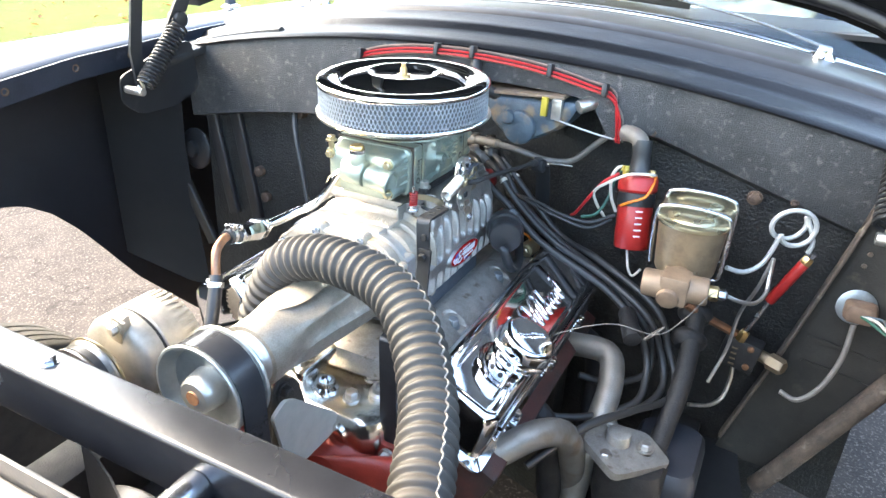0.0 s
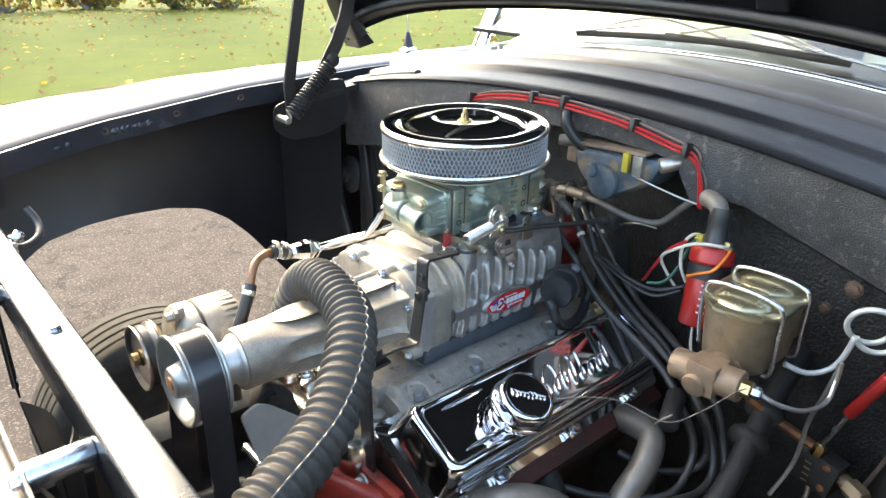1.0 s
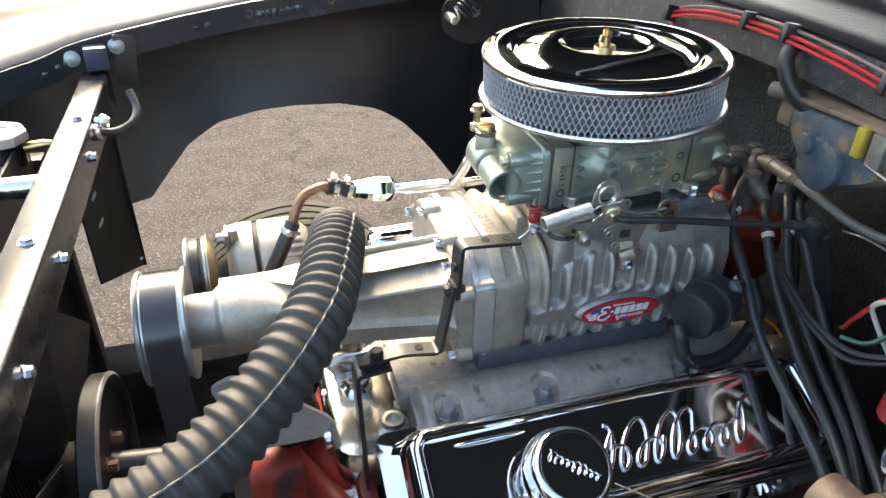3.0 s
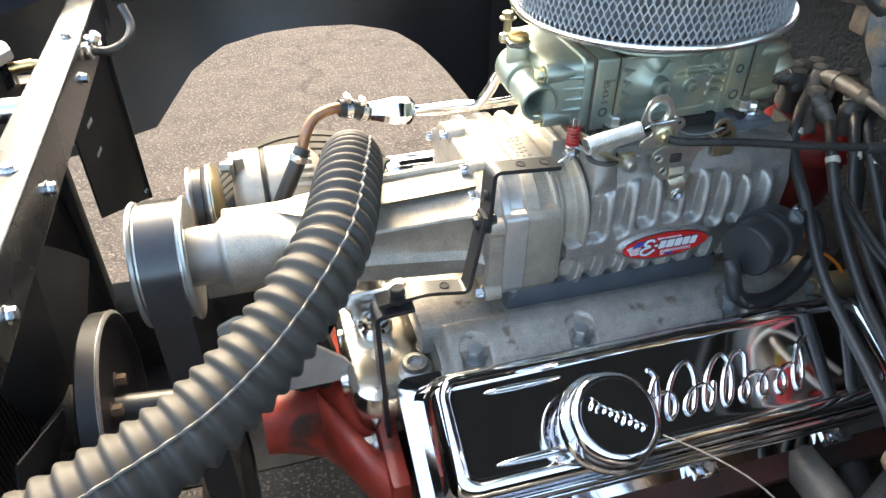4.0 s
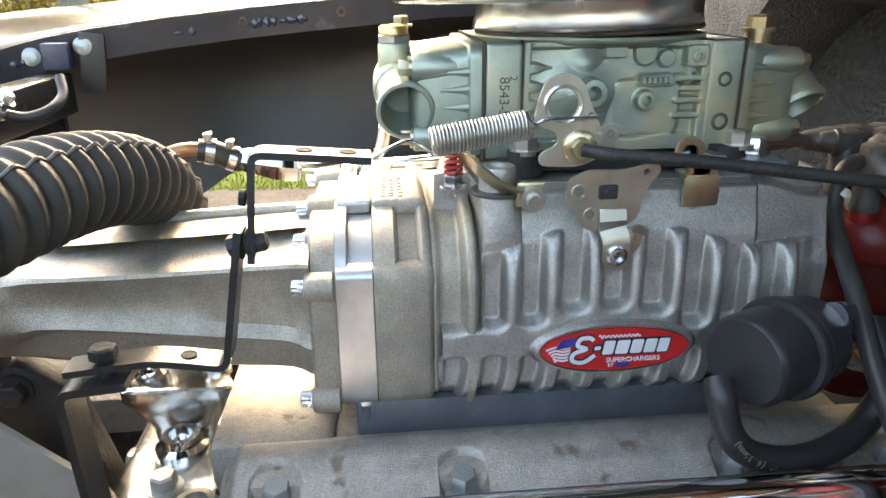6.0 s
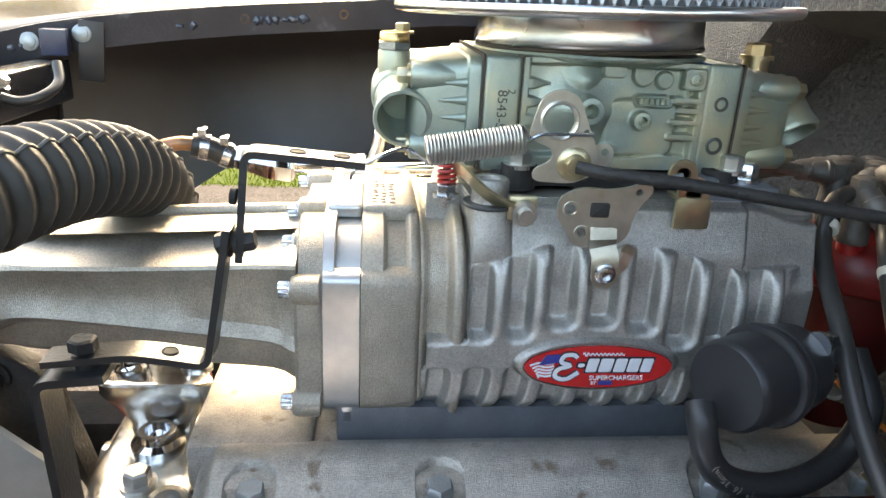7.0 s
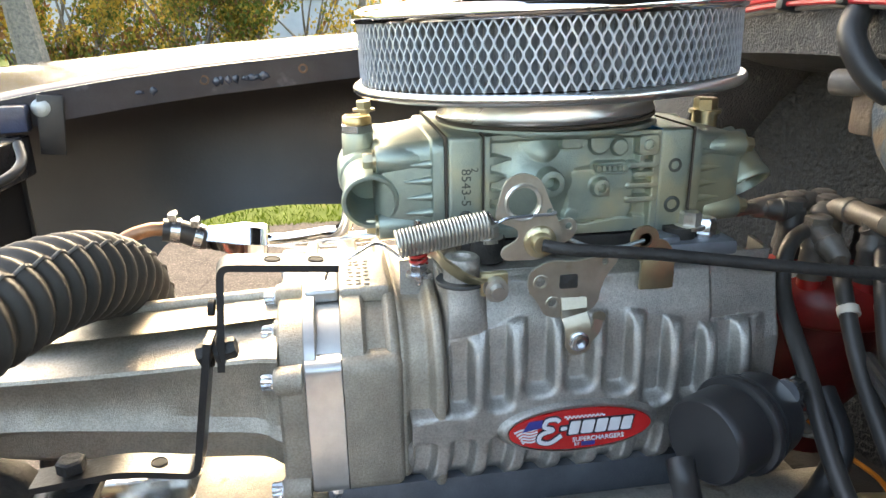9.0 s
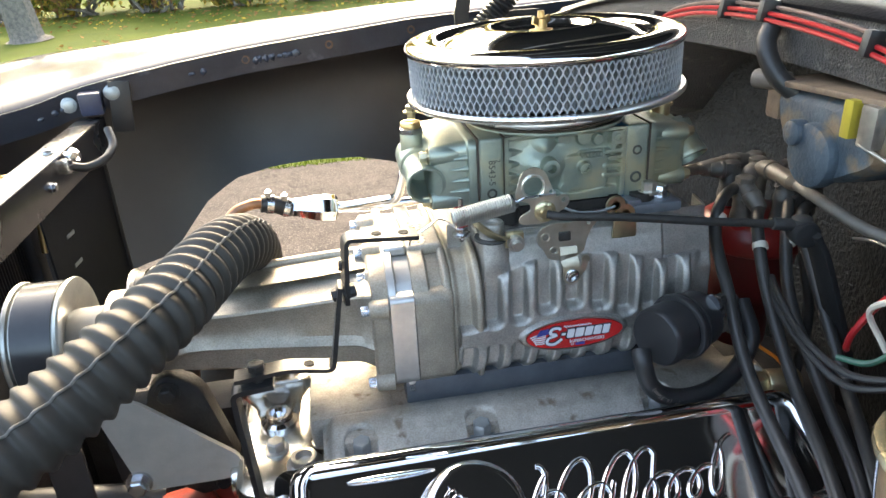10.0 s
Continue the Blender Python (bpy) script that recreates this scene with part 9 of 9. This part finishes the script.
# fallen leaves on the lawn
vs, fs, ms = [], [], []
for _ in range(2600):
    near = rng.random() < 0.35
    y = rng.uniform(3.4, 13) if near else rng.gauss(14.6, 1.1)
    x = rng.uniform(-12, 16) if not near else rng.uniform(-4, 12)
    s = rng.uniform(0.05, 0.11)
    e = Euler((rng.uniform(-0.5, 0.5), rng.uniform(-0.5, 0.5), rng.uniform(0, 6.3))).to_matrix()
    k = len(vs)
    for q in ((-0.5, 0, 0), (0, -0.35, 0.1), (0.5, 0, 0), (0, 0.35, 0.1)):
        vs.append(Vector((x, y, 0.012)) + e @ (Vector(q) * s))
    fs.append((k, k + 1, k + 2, k + 3))
    ms.append(rng.choices((0, 1), (1, 3))[0])
lv = mesh_of("fallen_leaves", vs, fs, ms, [LEAFY[0], LEAFY[2]], None)
tagged(lv, "fallen brown and yellow leaves on the lawn", "leaves", kind="stuff")
# grass blades near the drive edge and over the lawn
vs, fs, ms = [], [], []
for i in range(16000):
    u = rng.random() ** 2.2
    y = 3.30 + 2.6 * u
    x = rng.uniform(-3.5 - 4 * u, 4 + 9 * u)
    hgt = rng.uniform(0.012, 0.028) * (1 + 0.4 * u)
    w = 0.004 * (1 + 3 * u)
    a = rng.uniform(0, 6.3)
    dx, dy = w * math.cos(a), w * math.sin(a)
    lx, ly = rng.uniform(-0.03, 0.03), rng.uniform(-0.03, 0.03)
    k = len(vs)
    vs += [Vector((x - dx, y - dy, -0.012)), Vector((x + dx, y + dy, -0.012)), Vector((x + lx, y + ly, hgt))]
    fs.append((k, k + 1, k + 2))
    ms.append(0 if rng.random() < 0.88 else 1)
BLADE = mat("grass_blade", (0.080, 0.115, 0.010), (0.056, 0.084, 0.008), 0.75, 0, 2, 0, 100)
DRY = mat("dry_blade", (0.062, 0.088, 0.012), (0.045, 0.066, 0.009), 0.8, 0, 2, 0, 100)
for m in (BLADE, DRY):
    m.node_tree.nodes["Principled BSDF"].inputs["Specular IOR Level"].default_value = 0.1
leafy(BLADE)
leafy(DRY, 0.3)
gr_ob = mesh_of("grass", vs, fs, ms, [BLADE, DRY], None)
tagged(gr_ob, "green grass blades along the drive edge", "grass", kind="stuff")
# far side: pale house, parked blue car, link fence
house = thing("house", "pale house behind the hedge with dark windows", "house", (-6, 34, -0.02))
WHITEWALL = mat("pale_siding", (0.42, 0.44, 0.47), (0.36, 0.38, 0.41), 0.6, 0, 2, 0.1, 20)
bm = B()
box(bm, (-6, 34, 2.4), (16, 8, 4.9))
part("wall", bm, WHITEWALL, house)
bm = B()
loft(bm, [[(-14.4, 29.6, 4.8), (2.4, 29.6, 4.8), (2.4, 38.4, 4.8), (-14.4, 38.4, 4.8)], [(-14.0, 33.9, 7.2), (2.0, 33.9, 7.2), (2.0, 34.1, 7.2), (-14.0, 34.1, 7.2)]])
part("roof", bm, SATIN, house)
for x in (-12, -9, -5, -1):
    bm = B()
    box(bm, (x, 29.97, 2.6), (1.1, 0.1, 1.5), None, 0.01)
    part("window", bm, BLACKPAINT, house)
blue = thing("parked_car", "bright blue parked car far across the road", "car", (7.8, 60, 0))
CARBLUE = mat("blue_car_paint", (0.02, 0.06, 0.42), (0.015, 0.045, 0.33), 0.2, 0, 4, 0, 100, 0.05, coat=0.6)
bm = B()
loft(bm, [[(7.8 + a, y, 0.30 + b) for a, b in rounded([(-2.2, 0.0), (-2.25, 0.45), (-1.2, 0.55), (-0.6, 0.98), (0.9, 1.0), (1.5, 0.58), (2.2, 0.5), (2.25, 0.0)], 0.12, 4)] for y in (59.2, 60.8)])
part("body", bm, CARBLUE, blue)
for x in (6.45, 9.2):
    for y in (59.15, 60.85):
        bm = B()
        cyl(bm, (x, y - 0.1, 0.32), (x, y + 0.1, 0.32), 0.32, seg=24, bev=0.03)
        part("wheel", bm, STEEL, blue)
bm = B()
prism(bm, [(-0.5, 0.62), (-0.25, 0.92), (0.75, 0.94), (1.15, 0.62)], 0.02, pose(7.8, 59.19, 0.30, 90))
part("window", bm, BLACKPAINT, blue)
bm = B()
box(bm, (8, 56.5, -0.008), (60, 2.2, 0.012))
tagged(part("pavement", bm, ASPHALT, None), "grey pavement strip across the field", "pavement", kind="structure")
fence = thing("fence", "galvanised chain link fence along the far lawn", "fence", (13, 24.5, -0.01))
for i in range(7):
    bm = B()
    cyl(bm, (9.0 + 2.2 * i, 24.5, -0.01), (9.0 + 2.2 * i, 24.5, 1.25), 0.03, seg=10)
    part("post", bm, ZINC, fence)
bm = B()
for z in (0.08, 1.2):
    cyl(bm, (9, 24.5, z), (22.2, 24.5, z), 0.02, seg=8)
part("rail", bm, ZINC, fence)
bm = B()
for i in range(180):
    x = 9 + 13.2 * i / 180
    for s in (1, -1):
        x2 = x + s * 1.1
        if 9 <= x2 <= 22.2:
            cyl(bm, (x, 24.5, 0.08), (x2, 24.5, 1.2), 0.004, seg=3)
part("wire_mesh", bm, ZINC, fence, smooth=0)
# far woods that close the horizon
def woods(name, pts, hh, n, weights, seed, size):
    global rng
    rng = random.Random(seed)
    cs = []
    for i in range(90):
        a = rng.random() * (len(pts) - 1)
        k = int(a)
        p = Vector(pts[k]).lerp(Vector(pts[k + 1]), a - k)
        cs.append(((p.x, p.y, rng.uniform(0.1, 0.9) * hh), hh * rng.uniform(0.18, 0.36)))
    ob = mesh_of(name, *leaf_cloud(cs, n, size, weights), LEAFY, None)
    return tagged(ob, "distant autumn woods closing the horizon", "woods", kind="stuff")


woods("far_woods", [(-75, 60, 0), (-30, 75, 0), (20, 85, 0), (70, 70, 0), (95, 30, 0)], 13, 14000, (4, 5, 2, 4), 11, 1.6)
woods("far_woods", [(95, 30, 0), (100, -20, 0), (70, -70, 0), (10, -90, 0)], 13, 8000, (3, 6, 2, 4), 12, 1.8)
woods("far_woods", [(-10, -90, 0), (-70, -60, 0), (-95, -20, 0)], 12, 7000, (2, 7, 2, 4), 13, 1.8)
